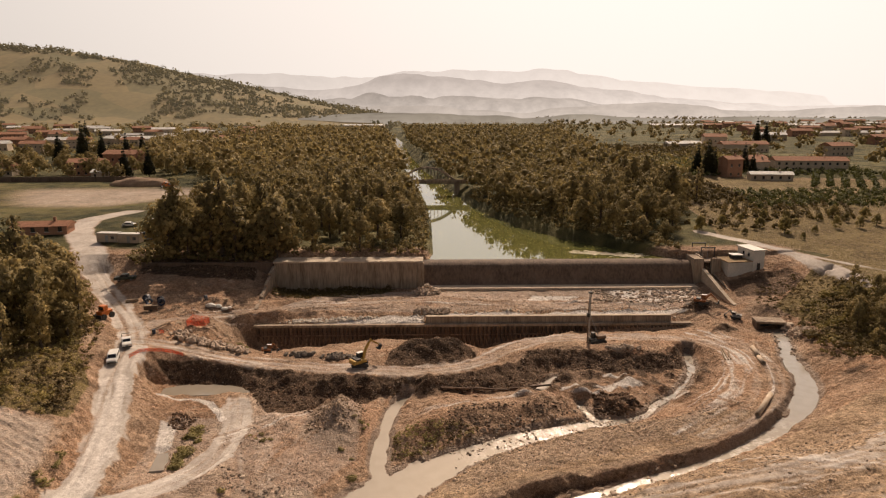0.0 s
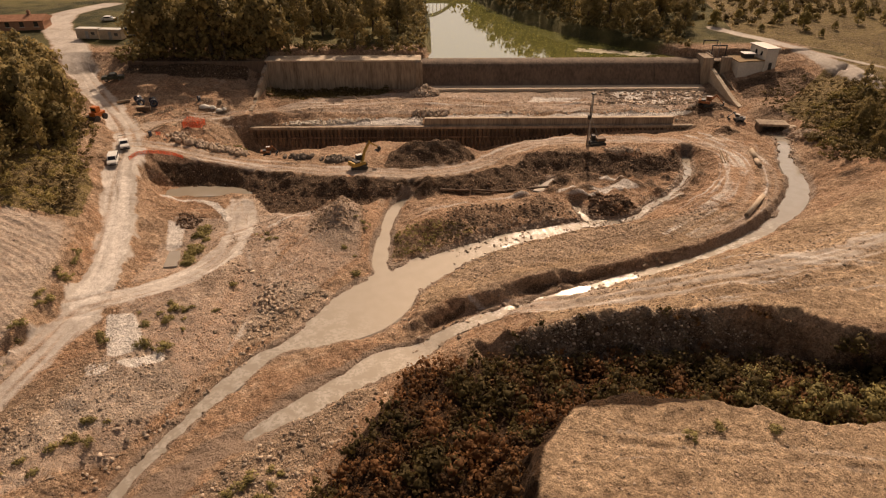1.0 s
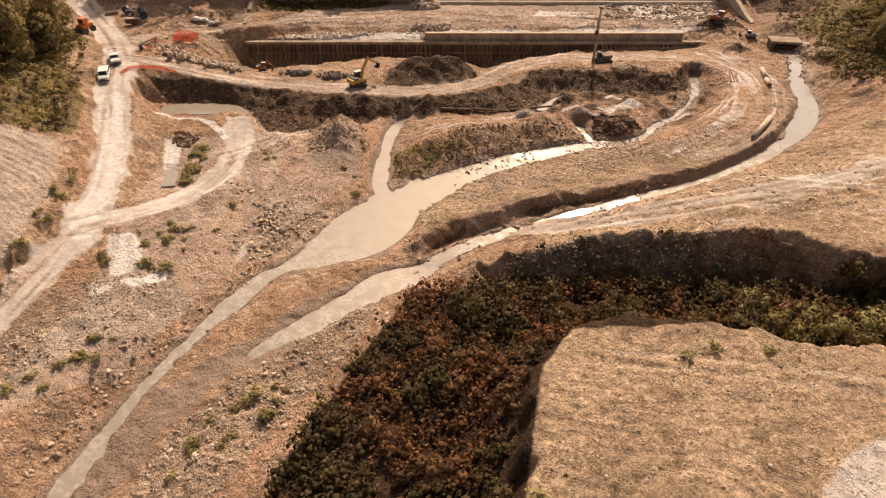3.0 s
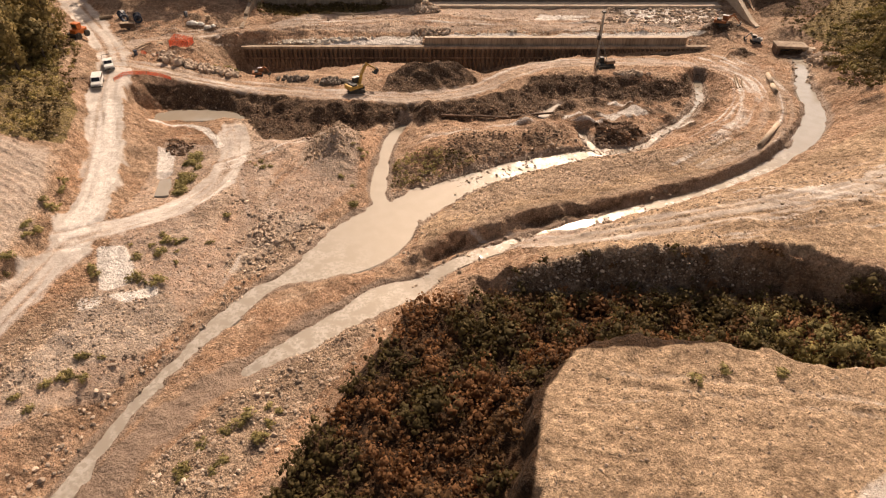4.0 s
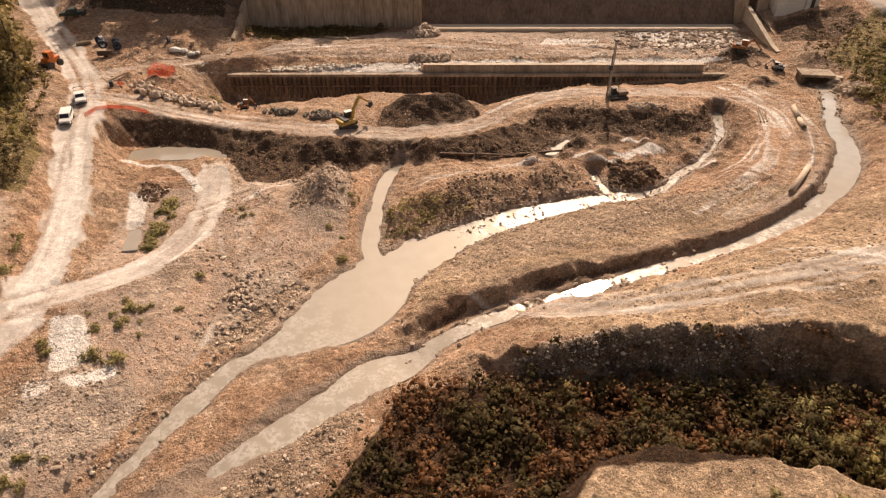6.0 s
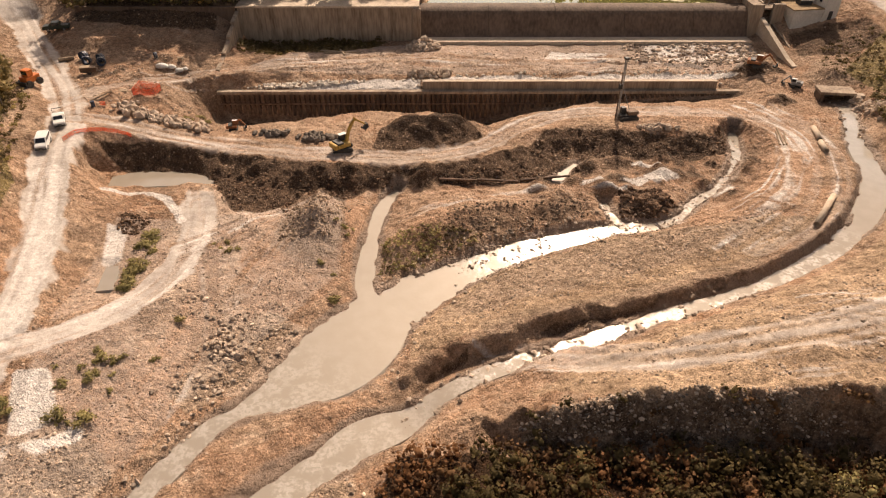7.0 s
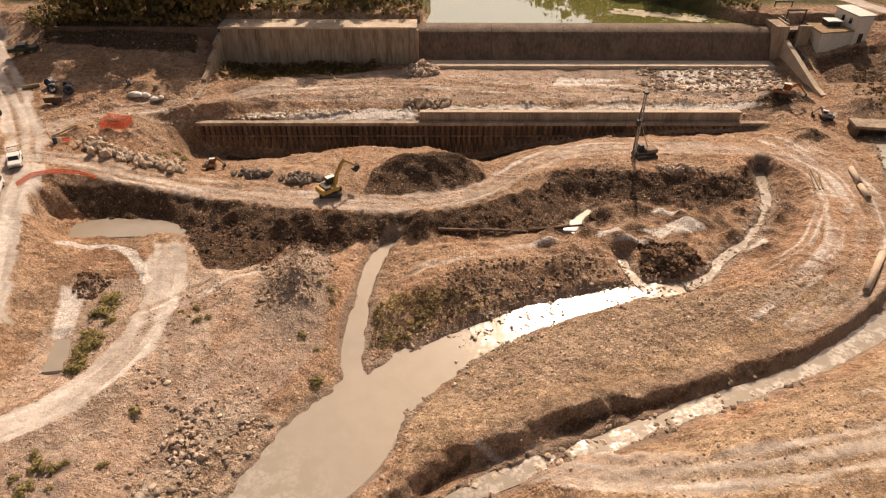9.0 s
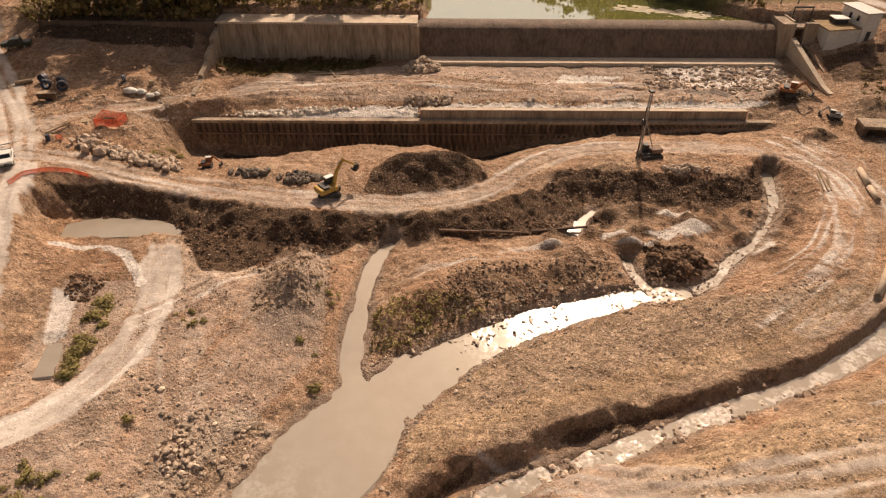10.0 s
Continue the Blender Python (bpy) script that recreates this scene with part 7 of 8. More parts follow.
for k in (0.3, 0.62):
    a, b = Vector((82.9, 155.2, 0)), Vector((81.8, 162, 0))
    c = a.lerp(b, k)
    w = part("window", box(bmesh.new(), -0.05, 0.03, -0.35, 0.35, 0, 1.0, 0.01), GLASS, house)
    w.matrix_basis = Matrix.Translation((c.x - 0.02, c.y, 13.6)) @ Matrix.Rotation(radians(9), 4, "Z")
    f_ = part("frame", box(bmesh.new(), -0.06, -0.02, -0.42, 0.42, -0.08, 0.0, 0.01), STEEL, w)
part("door", box(bmesh.new(), -0.04, 0.04, -0.45, 0.45, 0, 2.0, 0.01), DARKSTEEL, house).matrix_basis = Matrix.Translation((84.5, 155.42, ground_z(84.5, 155))) @ Matrix.Rotation(radians(-79), 4, "Z")

# ---- culverts ----
cul = thing("culvert", "concrete slab culvert over the diverted stream", "culvert", pose(73, 126.5, 4.4, 0, 0, -8))
part("slab", box(bmesh.new(), -3.2, 3.0, -1.6, 1.8, 1.6, 2.1, 0.06), CONCRETE, cul)
part("side_wall", box(bmesh.new(), -3.0, -2.3, -1.4, 1.6, -0.8, 1.58, 0.04), CONCRETE_DARK, cul)
part("side_wall", box(bmesh.new(), 2.1, 2.8, -1.4, 1.6, -0.8, 1.58, 0.04), CONCRETE_DARK, cul)
part("back", box(bmesh.new(), -2.3, 2.1, 1.4, 1.7, -0.8, 1.58, 0.02), DARKSTEEL, cul)
part("kerb", box(bmesh.new(), 2.6, 4.4, -1.8, -0.6, 1.2, 1.9, 0.08), CONCRETE_PALE, cul)


def tube_bm(length, r, wall=0.06, seg=20):
    bm = bmesh.new()
    rings = []
    for x, q in ((0, r), (length, r), (length, r - wall), (0, r - wall)):
        rings.append([bm.verts.new((x, q * math.cos(6.2832 * i / seg), q * math.sin(6.2832 * i / seg))) for i in range(seg)])
    for a, b in zip(rings, rings[1:] + rings[:1]):
        for i in range(seg):
            bm.faces.new((a[i], a[(i + 1) % seg], b[(i + 1) % seg], b[i]))
    bmesh.ops.recalc_face_normals(bm, faces=bm.faces)
    return bm


def pipe(x0, y0, x1, y1, r, material, label):
    z0, z1 = ground_z(x0, y0) + r * 0.9, ground_z(x1, y1) + r * 0.9
    d = Vector((x1 - x0, y1 - y0, z1 - z0))
    ob = solid("pipe", tube_bm(d.length, r), material, label, "pipe", smooth=True)
    ob.matrix_basis = Matrix.Translation((x0, y0, z0)) @ d.to_track_quat("X", "Z").to_matrix().to_4x4()


PIPEC = mat("pale_concrete_pipe", (0.36, 0.27, 0.19), (0.55, 0.44, 0.33), 1.2, 0.8, bump=0.2)
pipe(49.6, 84.8, 55.2, 91.6, 0.42, PIPEC, "long pale pipe lying on the levee")
pipe(60.6, 104.6, 61.6, 108.4, 0.4, PIPEC, "short pale pipe length on the ground")
pipe(61.7, 108.9, 63, 113.6, 0.4, PIPEC, "pale pipe lying end to end with another")
ob = solid("pipe", tube_bm(3.4, 0.62), DARKSTEEL, "dark culvert pipe set in the bank", "pipe", smooth=True)
ob.matrix_basis = pose(51.6, 118.1, 2.75, 0, 0, 88)


def log(x0, y0, x1, y1, r, label="weathered timber log lying on the ground", material=None):
    z0, z1 = ground_z(x0, y0) + r * 0.8, ground_z(x1, y1) + r * 0.8
    bm = cyl(bmesh.new(), (0, 0, 0), (x1 - x0, y1 - y0, z1 - z0), r, r * 0.8, 9)
    ob = solid("log", bm, material or TIMBER, label, "log", group="logs and beams")
    ob.location = (x0, y0, z0)


for a in ((56.9, 113.6, 55.4, 107.6), (56.2, 112.4, 55, 108), (57.4, 112, 56, 107.9)):
    log(*a, 0.16)
for a in ((-24, 149, -17, 147.4), (-23, 147.2, -15.5, 147.6), (-20, 149.6, -18.6, 145.6)):
    log(*a, 0.2)
log(-71, 135.2, -68.6, 136.4, 0.4)
log(-58.1, 118.1, -55.2, 120.6, 0.14)
log(6.3, 101.2, 12.6, 101.4, 0.22, "rusty steel tube lying along the ditch", STEEL_RUST)
log(0.5, 101.0, 6.0, 101.1, 0.2, "rusty steel tube lying along the ditch", STEEL_RUST)
log(13, 101.6, 20.5, 101.9, 0.2, "rusty steel tube lying along the ditch", STEEL_RUST)
log(-67.9, 116.8, -66.6, 113.6, 0.22)


# ---- machines ----
def track_bm(length, height, width, m):
    bm = bmesh.new()
    r = height / 2
    pts = [(length / 2 - r + r * math.cos(a), r + r * math.sin(a)) for a in np.linspace(-1.57, 1.57, 7)] + [(-length / 2 + r + r * math.cos(a), r + r * math.sin(a)) for a in np.linspace(1.57, 4.71, 7)]
    prism(bm, pts, "y", -width / 2, width / 2)
    for i in range(int(length / 0.28)):
        x = -length / 2 + r + i * 0.28
        if x < length / 2 - r:
            for z in (-0.02, height - 0.03):
                box(bm, x, x + 0.12, -width / 2 - 0.02, width / 2 + 0.02, z, z + 0.05)
    bmesh.ops.transform(bm, matrix=m, verts=bm.verts)
    return bm


def arm(bm, pts, w0, w1, thick, m):
    """A tapered beam along points (x, z), of that thickness across."""
    n_ = len(pts)
    top, bot = [], []
    for i, (x, z) in enumerate(pts):
        a, b = pts[max(0, i - 1)], pts[min(n_ - 1, i + 1)]
        d = Vector((b[0] - a[0], b[1] - a[1])).normalized()
        w = (w0 + (w1 - w0) * i / (n_ - 1)) / 2
        top.append((x - d.y * w, z + d.x * w))
        bot.append((x + d.y * w, z - d.x * w))
    prism(bm, top + bot[::-1], "y", -thick / 2, thick / 2)
    bmesh.ops.transform(bm, matrix=m, verts=bm.verts)
    return bm


def excavator(x, y, track_yaw, house_yaw, paint, label, s=1.0, apex=(3.4, 4.6), tip=(5.6, 2.6)):
    ob = thing("excavator", label, "excavator", pose(x, y, ground_z(x, y), 0, 0, track_yaw))
    ob.scale = (s, s, s)
    I, H = Matrix.Identity(4), Matrix.Rotation(radians(house_yaw - track_yaw), 4, "Z")
    for sy in (-1.1, 1.1):
        t = part("track", track_bm(4.0, 0.85, 0.55, Matrix.Translation((0, sy, 0))), RUBBER, ob, "dusty crawler track")
        for wx in (-1.35, 1.35):
            part("sprocket", cyl(bmesh.new(), (wx, sy - 0.3, 0.43), (wx, sy + 0.3, 0.43), 0.26, seg=10), DARKSTEEL, t)
    part("undercarriage", box(bmesh.new(), -1.2, 1.2, -0.8, 0.8, 0.3, 0.8, 0.06), DARKSTEEL, ob)
    part("turntable", cyl(bmesh.new(), (0, 0, 0.8), (0, 0, 1.0), 0.75, seg=18), DARKSTEEL, ob)
    part("body", box(bmesh.new(), -1.7, 1.2, -1.25, 1.25, 1.0, 1.75, 0.1, H), paint, ob)
    part("counterweight", box(bmesh.new(), -2.35, -1.68, -1.25, 1.25, 0.95, 2.0, 0.18, H), paint, ob)
    part("engine_hood", box(bmesh.new(), -1.6, -0.3, -1.1, 1.1, 1.75, 2.15, 0.08, H), DARKSTEEL if paint is not WHITE else WHITE, ob, "dark engine cover")
    cab = part("cab", box(bmesh.new(), -0.2, 1.4, 0.3, 1.25, 1.75, 3.0, 0.1, H), paint if paint is not YELLOW else DARKSTEEL, ob)
    part("cab_roof", box(bmesh.new(), -0.22, 1.42, 0.28, 1.27, 3.0, 3.08, 0.03, H), WHITE, cab, "pale cab roof")
    part("window", box(bmesh.new(), 1.39, 1.42, 0.4, 1.15, 2.0, 2.9, 0.0, H), GLASS, cab)
    part("window", box(bmesh.new(), 0.0, 1.2, 1.24, 1.27, 2.1, 2.9, 0.0, H), GLASS, cab)
    ax, az = apex
    part("boom", arm(bmesh.new(), [(0.9, 1.5), (1.6, 1.5 + (az - 1.5) * 0.55), (ax - 0.5, az - 0.15), (ax, az)], 0.6, 0.38, 0.42, H @ Matrix.Translation((0, -0.1, 0))), paint, ob)
    tx, tz = tip
    part("stick", arm(bmesh.new(), [(ax - 0.35, az + 0.35), (ax + 0.1, az - 0.1), (tx, tz)], 0.5, 0.25, 0.32, H @ Matrix.Translation((0, -0.1, 0))), paint, ob)
    part("bucket", arm(bmesh.new(), [(tx + 0.1, tz + 0.15), (tx + 0.25, tz - 0.5), (tx - 0.35, tz - 0.95), (tx - 0.7, tz - 0.6)], 0.5, 0.3, 1.0, H @ Matrix.Translation((0, -0.1, 0))), DARKSTEEL, ob, "dark steel bucket")
    bm = bmesh.new()
    cyl(bm, (1.1, -0.1, 1.3), (ax * 0.62, -0.1, az * 0.72), 0.09, seg=8)
    cyl(bm, (ax * 0.6, -0.1, az * 0.95), (ax - 0.2, -0.1, az + 0.3), 0.08, seg=8)
    bmesh.ops.transform(bm, matrix=H, verts=bm.verts)
    part("hydraulic_ram", bm, STEEL, ob)
    return ob


excavator(-14.7, 107.2, 8, 40, YELLOW, "yellow crawler excavator digging beside a dark heap", 0.8, (3.3, 5.6), (5.6, 3.9))
excavator(62.2, 137.0, 20, -25, DUSTY_ORANGE, "orange crawler excavator standing on dark spoil", 0.72, (2.8, 3.6), (4.9, 1.6))
excavator(67.4, 130.6, 90, 150, GREYPAINT, "small grey excavator working beside the culvert", 0.55, (2.4, 3.2), (3.9, 1.4))
excavator(-34, 115.4, 100, 10, DUSTY_ORANGE, "small dusty orange excavator among boulders", 0.5, (2.4, 3.4), (4.0, 1.3))

rig = thing("drilling_rig", "tall crawler drilling rig with lattice mast", "drilling rig", pose(32.7, 117.6, ground_z(32.7, 117.6), 0, 0, 12))
for sy in (-0.95, 0.95):
    part("track", track_bm(3.4, 0.75, 0.5, Matrix.Translation((0, sy, 0))), RUBBER, rig)
part("chassis", box(bmesh.new(), -1.5, 1.5, -0.7, 0.7, 0.45, 0.95, 0.06), DARKSTEEL, rig)
part("engine_box", box(bmesh.new(), -0.2, 1.7, -0.8, 0.8, 0.95, 1.55, 0.08), STEEL_RUST, rig)
part("control_cab", box(bmesh.new(), -1.0, -0.25, 0.1, 0.95, 0.95, 2.0, 0.06), DARKSTEEL, rig)
mast = part("mast", box(box(bmesh.new(), -1.95, -1.8, -0.32, -0.2, 0.1, 10.6), -1.95, -1.8, 0.2, 0.32, 0.1, 10.6), STEEL, rig)
for i in range(12):
    part("brace", cyl(bmesh.new(), (-1.87, -0.26, 0.5 + i * 0.82), (-1.87, 0.26, 1.3 + i * 0.82), 0.035, seg=6), STEEL, mast)
part("drill_rod", cyl(bmesh.new(), (-2.15, 0, -0.3), (-2.15, 0, 8.4), 0.08, seg=8), STEEL_RUST, rig)
part("rotary_head", box(bmesh.new(), -2.4, -1.75, -0.3, 0.3, 5.6, 6.4, 0.05), DARKSTEEL, rig)
part("crown_block", box(bmesh.new(), -2.2, -1.6, -0.4, 0.4, 10.6, 10.9, 0.04), DARKSTEEL, rig)
part("back_stay", cyl(bmesh.new(), (0.2, 0, 1.7), (-1.8, 0, 6.2), 0.06, seg=8), STEEL, rig)
part("guide_leg", cyl(bmesh.new(), (-1.2, 0.5, 0.9), (-1.85, 0.25, 4.2), 0.06, seg=8), STEEL, rig)


def vehicle(name, x, y, yaw, paint, label, kind="van", s=1.0):
    ob = thing(name, label, "pickup" if kind == "pickup" else kind, pose(x, y, ground_z(x, y) - 0.02, 0, 0, yaw))
    ob.scale = (s, s, s)
    if kind == "van":
        side = [(-2.35, 0.35), (2.35, 0.35), (2.4, 0.75), (2.25, 1.0), (1.45, 1.2), (0.75, 1.85), (-2.2, 1.9), (-2.38, 1.2)]
    elif kind == "pickup":
        side = [(-2.5, 0.45), (2.45, 0.45), (2.5, 0.95), (2.35, 1.1), (1.25, 1.2), (0.65, 1.75), (-0.75, 1.78), (-0.95, 1.15), (-2.5, 1.12)]
    else:
        side = [(-2.1, 0.32), (2.1, 0.32), (2.15, 0.65), (1.9, 0.85), (1.05, 0.95), (0.35, 1.42), (-1.2, 1.45), (-2.0, 0.98), (-2.15, 0.8)]
    bm = prism(bmesh.new(), side, "y", -0.9, 0.9)
    bmesh.ops.bevel(bm, geom=[e for e in bm.edges], offset=0.06, segments=2, affect="EDGES")
    body = part("body", bm, paint, ob)
    zt = max(z for _, z in side)
    glass_side = {"van": [(-2.0, 1.25), (1.2, 1.25), (0.7, 1.72), (-2.0, 1.76)], "pickup": [(-0.75, 1.2), (1.05, 1.2), (0.6, 1.65), (-0.65, 1.66)], "car": [(-1.5, 0.95), (0.85, 0.95), (0.3, 1.34), (-1.1, 1.36)]}[kind]
    for sy in (-0.905, 0.89):
        part("side_window", prism(bmesh.new(), glass_side, "y", sy, sy + 0.015), GLASS, body)
    (x0, z0), (x1, z1) = {"van": ((1.4, 1.24), (0.8, 1.8)), "pickup": ((1.2, 1.24), (0.7, 1.7)), "car": ((1.0, 0.98), (0.4, 1.39))}[kind]
    bm = bmesh.new()
    vs = [bm.verts.new(p) for p in ((x0 + 0.05, -0.75, z0), (x0 + 0.05, 0.75, z0), (x1 + 0.05, 0.68, z1), (x1 + 0.05, -0.68, z1), (x0, -0.75, z0 - 0.03), (x0, 0.75, z0 - 0.03), (x1, 0.68, z1 - 0.03), (x1, -0.68, z1 - 0.03))]
    for q in ((0, 1, 2, 3), (7, 6, 5, 4), (0, 4, 5, 1), (1, 5, 6, 2), (2, 6, 7, 3), (3, 7, 4, 0)):
        bm.faces.new([vs[i] for i in q])
    part("windscreen", bm, GLASS, body)
    part("bumper", box(bmesh.new(), side[1][0] - 0.05, side[1][0] + 0.1, -0.85, 0.85, 0.38, 0.62, 0.04), DARKSTEEL, ob)
    part("grille", box(bmesh.new(), side[2][0] - 0.03, side[2][0] + 0.03, -0.4, 0.4, 0.66, 0.82, 0.01), DARKSTEEL, ob)
    for sy in (-0.65, 0.65):
        part("headlight", box(bmesh.new(), side[2][0] - 0.12, side[2][0] + 0.02, sy - 0.18, sy + 0.18, 0.68, 0.84, 0.03), STEEL, ob)
    if kind == "pickup":
        part("load_bed", box(bmesh.new(), -2.42, -1.0, -0.78, 0.78, 1.12, 1.16), DARKSTEEL, ob, "dark open load bed")
        part("ladder_rack", box(box(bmesh.new(), -2.45, -2.35, -0.85, 0.85, 1.9, 1.98), -2.4, -2.34, -0.85, -0.79, 1.1, 1.9), DARKSTEEL, ob)
    r = 0.36 if kind != "car" else 0.31
    for wx in (-1.45, 1.45):
        for sy in (-0.84, 0.84):
            w = part("wheel", cyl(bmesh.new(), (wx, sy - 0.11, r), (wx, sy + 0.11, r), r, seg=18), RUBBER, ob)
            part("rim", cyl(bmesh.new(), (wx, sy - 0.13, r), (wx, sy + 0.13, r), r * 0.6, seg=12), STEEL, w)
    return ob


vehicle("van", -58.2, 102.6, 287, WHITE, "white passenger van parked on the track", s=0.88)
vehicle("pickup", -59.1, 109.8, 297, WHITE, "white pickup truck with ladder rack on the track", "pickup", 0.88)
vehicle("pickup", -77.4, 149.4, 195, DARKPAINT, "dark green pickup truck parked by the yard", "pickup")
for x, y, yaw, pnt in ((-83.2, 176.5, 200, GREYPAINT), (-80, 178.8, 190, WHITE), (-78, 182, 200, DARKPAINT), (-84.8, 181, 20, DARKPAINT), (-96, 194, 10, WHITE), (-90.4, 198.6, 15, WHITE), (-86.8, 177.2, 200, DARKPAINT)):
    tagged(vehicle("car", x, y, yaw, pnt, "parked car beside the site huts", "car"), group="cars beside the site huts")

tractor = thing("loader", "orange wheeled loader parked under the trees", "loader", pose(-69, 121.6, ground_z(-69, 121.6), 0, 0, 250))
part("body", box(bmesh.new(), -1.6, 1.2, -0.8, 0.8, 0.7, 1.7, 0.12), ORANGE, tractor)
cab = part("cab", box(bmesh.new(), -0.6, 0.6, -0.7, 0.7, 1.7, 2.8, 0.1), ORANGE, tractor)
part("window", box(bmesh.new(), -0.45, 0.62, -0.6, 0.6, 1.95, 2.6, 0.02), GLASS, cab)
part("bucket", prism(bmesh.new(), [(1.5, 0.1), (2.4, 0.15), (2.3, 0.3), (1.8, 0.4), (1.7, 1.1), (1.5, 1.1)], "y", -1.1, 1.1), DARKSTEEL, tractor)
part("lift_arm", box(bmesh.new(), 0.8, 1.7, -0.5, 0.5, 0.7, 0.95, 0.04), DARKSTEEL, tractor)
for wx in (-1.1, 0.9):
    for sy in (-0.95, 0.95):
        part("wheel", cyl(bmesh.new(), (wx, sy - 0.2, 0.6), (wx, sy + 0.2, 0.6), 0.6, seg=16), RUBBER, tractor)


def drum(x, y, r, l_, yaw, label="dark blue-black plastic pipe coil"):
    ob = thing("pipe_coil", label, "pipe coil", pose(x, y, ground_z(x, y) + 0.02, 0, 0, yaw), "pipe coils in the yard")
    part("coil", tube_bm(l_, r, r * 0.28, 24), BLUEDRUM, ob, smooth=True).matrix_basis = Matrix.Translation((-l_ / 2, 0, r))
    for k in (0.25, 0.75):
        part("band", tube_bm(0.08, r + 0.015, 0.03, 24), STEEL, ob).matrix_basis = Matrix.Translation((-l_ / 2 + l_ * k, 0, r))


for a in ((-66.6, 136.2, 0.75, 1.0, 70), (-65.2, 134.2, 0.75, 0.9, 95), (-62.9, 135, 0.75, 0.9, 60), (-62.0, 133.2, 0.8, 0.9, 110), (-53.2, 136.6, 0.6, 0.6, 30)):
    drum(*a)
gen = thing("trailer_generator", "dark rusty generator trailer in the yard", "generator", pose(-62.8, 129.6, ground_z(-62.8, 129.6), 0, 0, 10))
part("housing", box(bmesh.new(), -1.4, 1.4, -0.6, 0.6, 0.5, 1.4, 0.08), STEEL_RUST, gen)
part("drawbar", box(bmesh.new(), 1.4, 2.3, -0.06, 0.06, 0.5, 0.6), DARKSTEEL, gen)
part("lid", box(bmesh.new(), -1.45, 0.2, -0.65, 0.65, 1.4, 1.5, 0.03), TIMBER, gen)
for sy in (-0.6, 0.6):
    part("wheel", cyl(bmesh.new(), (0, sy - 0.1, 0.34), (0, sy + 0.1, 0.34), 0.34, seg=14), RUBBER, gen)


def sack(x, y, sx, sy, h, seed):
    bm = bmesh.new()
    bmesh.ops.create_icosphere(bm, subdivisions=3, radius=1)
    for v in bm.verts:
        q = 1 + 0.22 * noise.noise(v.co * 1.7 + Vector((seed, 0, 0)))
        v.co = Vector((v.co.x * sx * q, v.co.y * sy * q, max(-0.05, v.co.z * h * q + 0.12)))
    ob = solid("sack", bm, SACK, "crumpled white plastic sack on the ground", "sack", group="white sacks in the yard", smooth=True)
    ob.location = (x, y, ground_z(x, y))


for a in ((-51.4, 134, 1.2, 0.7, 0.6, 1), (-49.8, 134.3, 0.8, 0.6, 0.5, 5), (-48.2, 133.8, 0.8, 0.55, 0.4, 9), (-47.2, 134.2, 0.5, 0.45, 0.35, 13)):
    sack(*a)
bm = box(bmesh.new(), -0.4, 0.4, -0.4, 0.4, 0, 0.7, 0.06)
ob = solid("crate", bm, TIMBER, "small timber crate beside white sacks", "crate")
ob.location = (-48.6, 136.6, ground_z(-48.6, 136.6))


def net_fence(pts, height, label):
    """Orange netting on thin posts; the net is a real lattice."""
    ob = thing("safety_fence", label, "fence")
    for x, y in pts:
        part("post", cyl(bmesh.new(), (x, y, ground_z(x, y) - 0.2), (x, y, ground_z(x, y) + height + 0.1), 0.03, seg=6), TIMBER, ob)
    for (x0, y0), (x1, y1) in zip(pts, pts[1:]):
        a, b = Vector((x0, y0, ground_z(x0, y0) + 0.08)), Vector((x1, y1, ground_z(x1, y1) + 0.08))
        d = b - a
        n_ = max(4, int(d.length / 0.16))
        side = Vector((-d.y, d.x, 0)).normalized() * 0.008
        bm = bmesh.new()

        def strip(p, q, r_, s_):
            lo = [bm.verts.new(v + side) for v in (p, q, r_, s_)]
            hi = [bm.verts.new(v - side) for v in (p, q, r_, s_)]
            bm.faces.new(lo), bm.faces.new(hi[::-1])
            for i in range(4):
                bm.faces.new((lo[i], hi[i], hi[(i + 1) % 4], lo[(i + 1) % 4]))
        rows = 7
        for i in range(rows):
            z = Vector((0, 0, height * i / (rows - 1)))
            strip(a + z, b + z, b + z + Vector((0, 0, 0.05)), a + z + Vector((0, 0, 0.05)))
        for i in range(n_ + 1):
            p = a + d * (i / n_)
            w = d.normalized() * 0.05
            strip(p, p + w, p + w + Vector((0, 0, height)), p + Vector((0, 0, height)))
        part("net", bm, ORANGE_NET, ob)


net_fence([(-56.0, 103.9), (-55.2, 106.2), (-54.0, 107.9), (-52.4, 109.0), (-50.4, 109.4), (-48.2, 108.9)], 0.6, "orange safety netting along the track edge")
net_fence([(-52.0, 121.2), (-48.6, 121.8), (-48.3, 124.2), (-51.6, 123.9), (-52.0, 121.2)], 1.15, "orange netting round a square pit")
net_fence([(-56.0, 117.1), (-55.2, 117.5)], 0.6, "short leaning piece of orange netting")
stack = thing("pallet_stack", "small stack of timber pallets on the ground", "pallets", pose(-54.2, 122.4, ground_z(-54.2, 122.4), 0, 0, 20))
for i in range(2):
    part("pallet", box(bmesh.new(), -0.6, 0.6, -0.5, 0.5, i * 0.18, i * 0.18 + 0.14, 0.02), TIMBER, stack)
bm = bmesh.new()
cyl(bm, (0, 0, 0), (0, 0, 0.9), 0.32, seg=16)
ob = solid("barrel", bm, BLUEDRUM, "blue plastic barrel beside the track", "barrel")
ob.location = (-56.8, 116.5, ground_z(-56.8, 116.5))
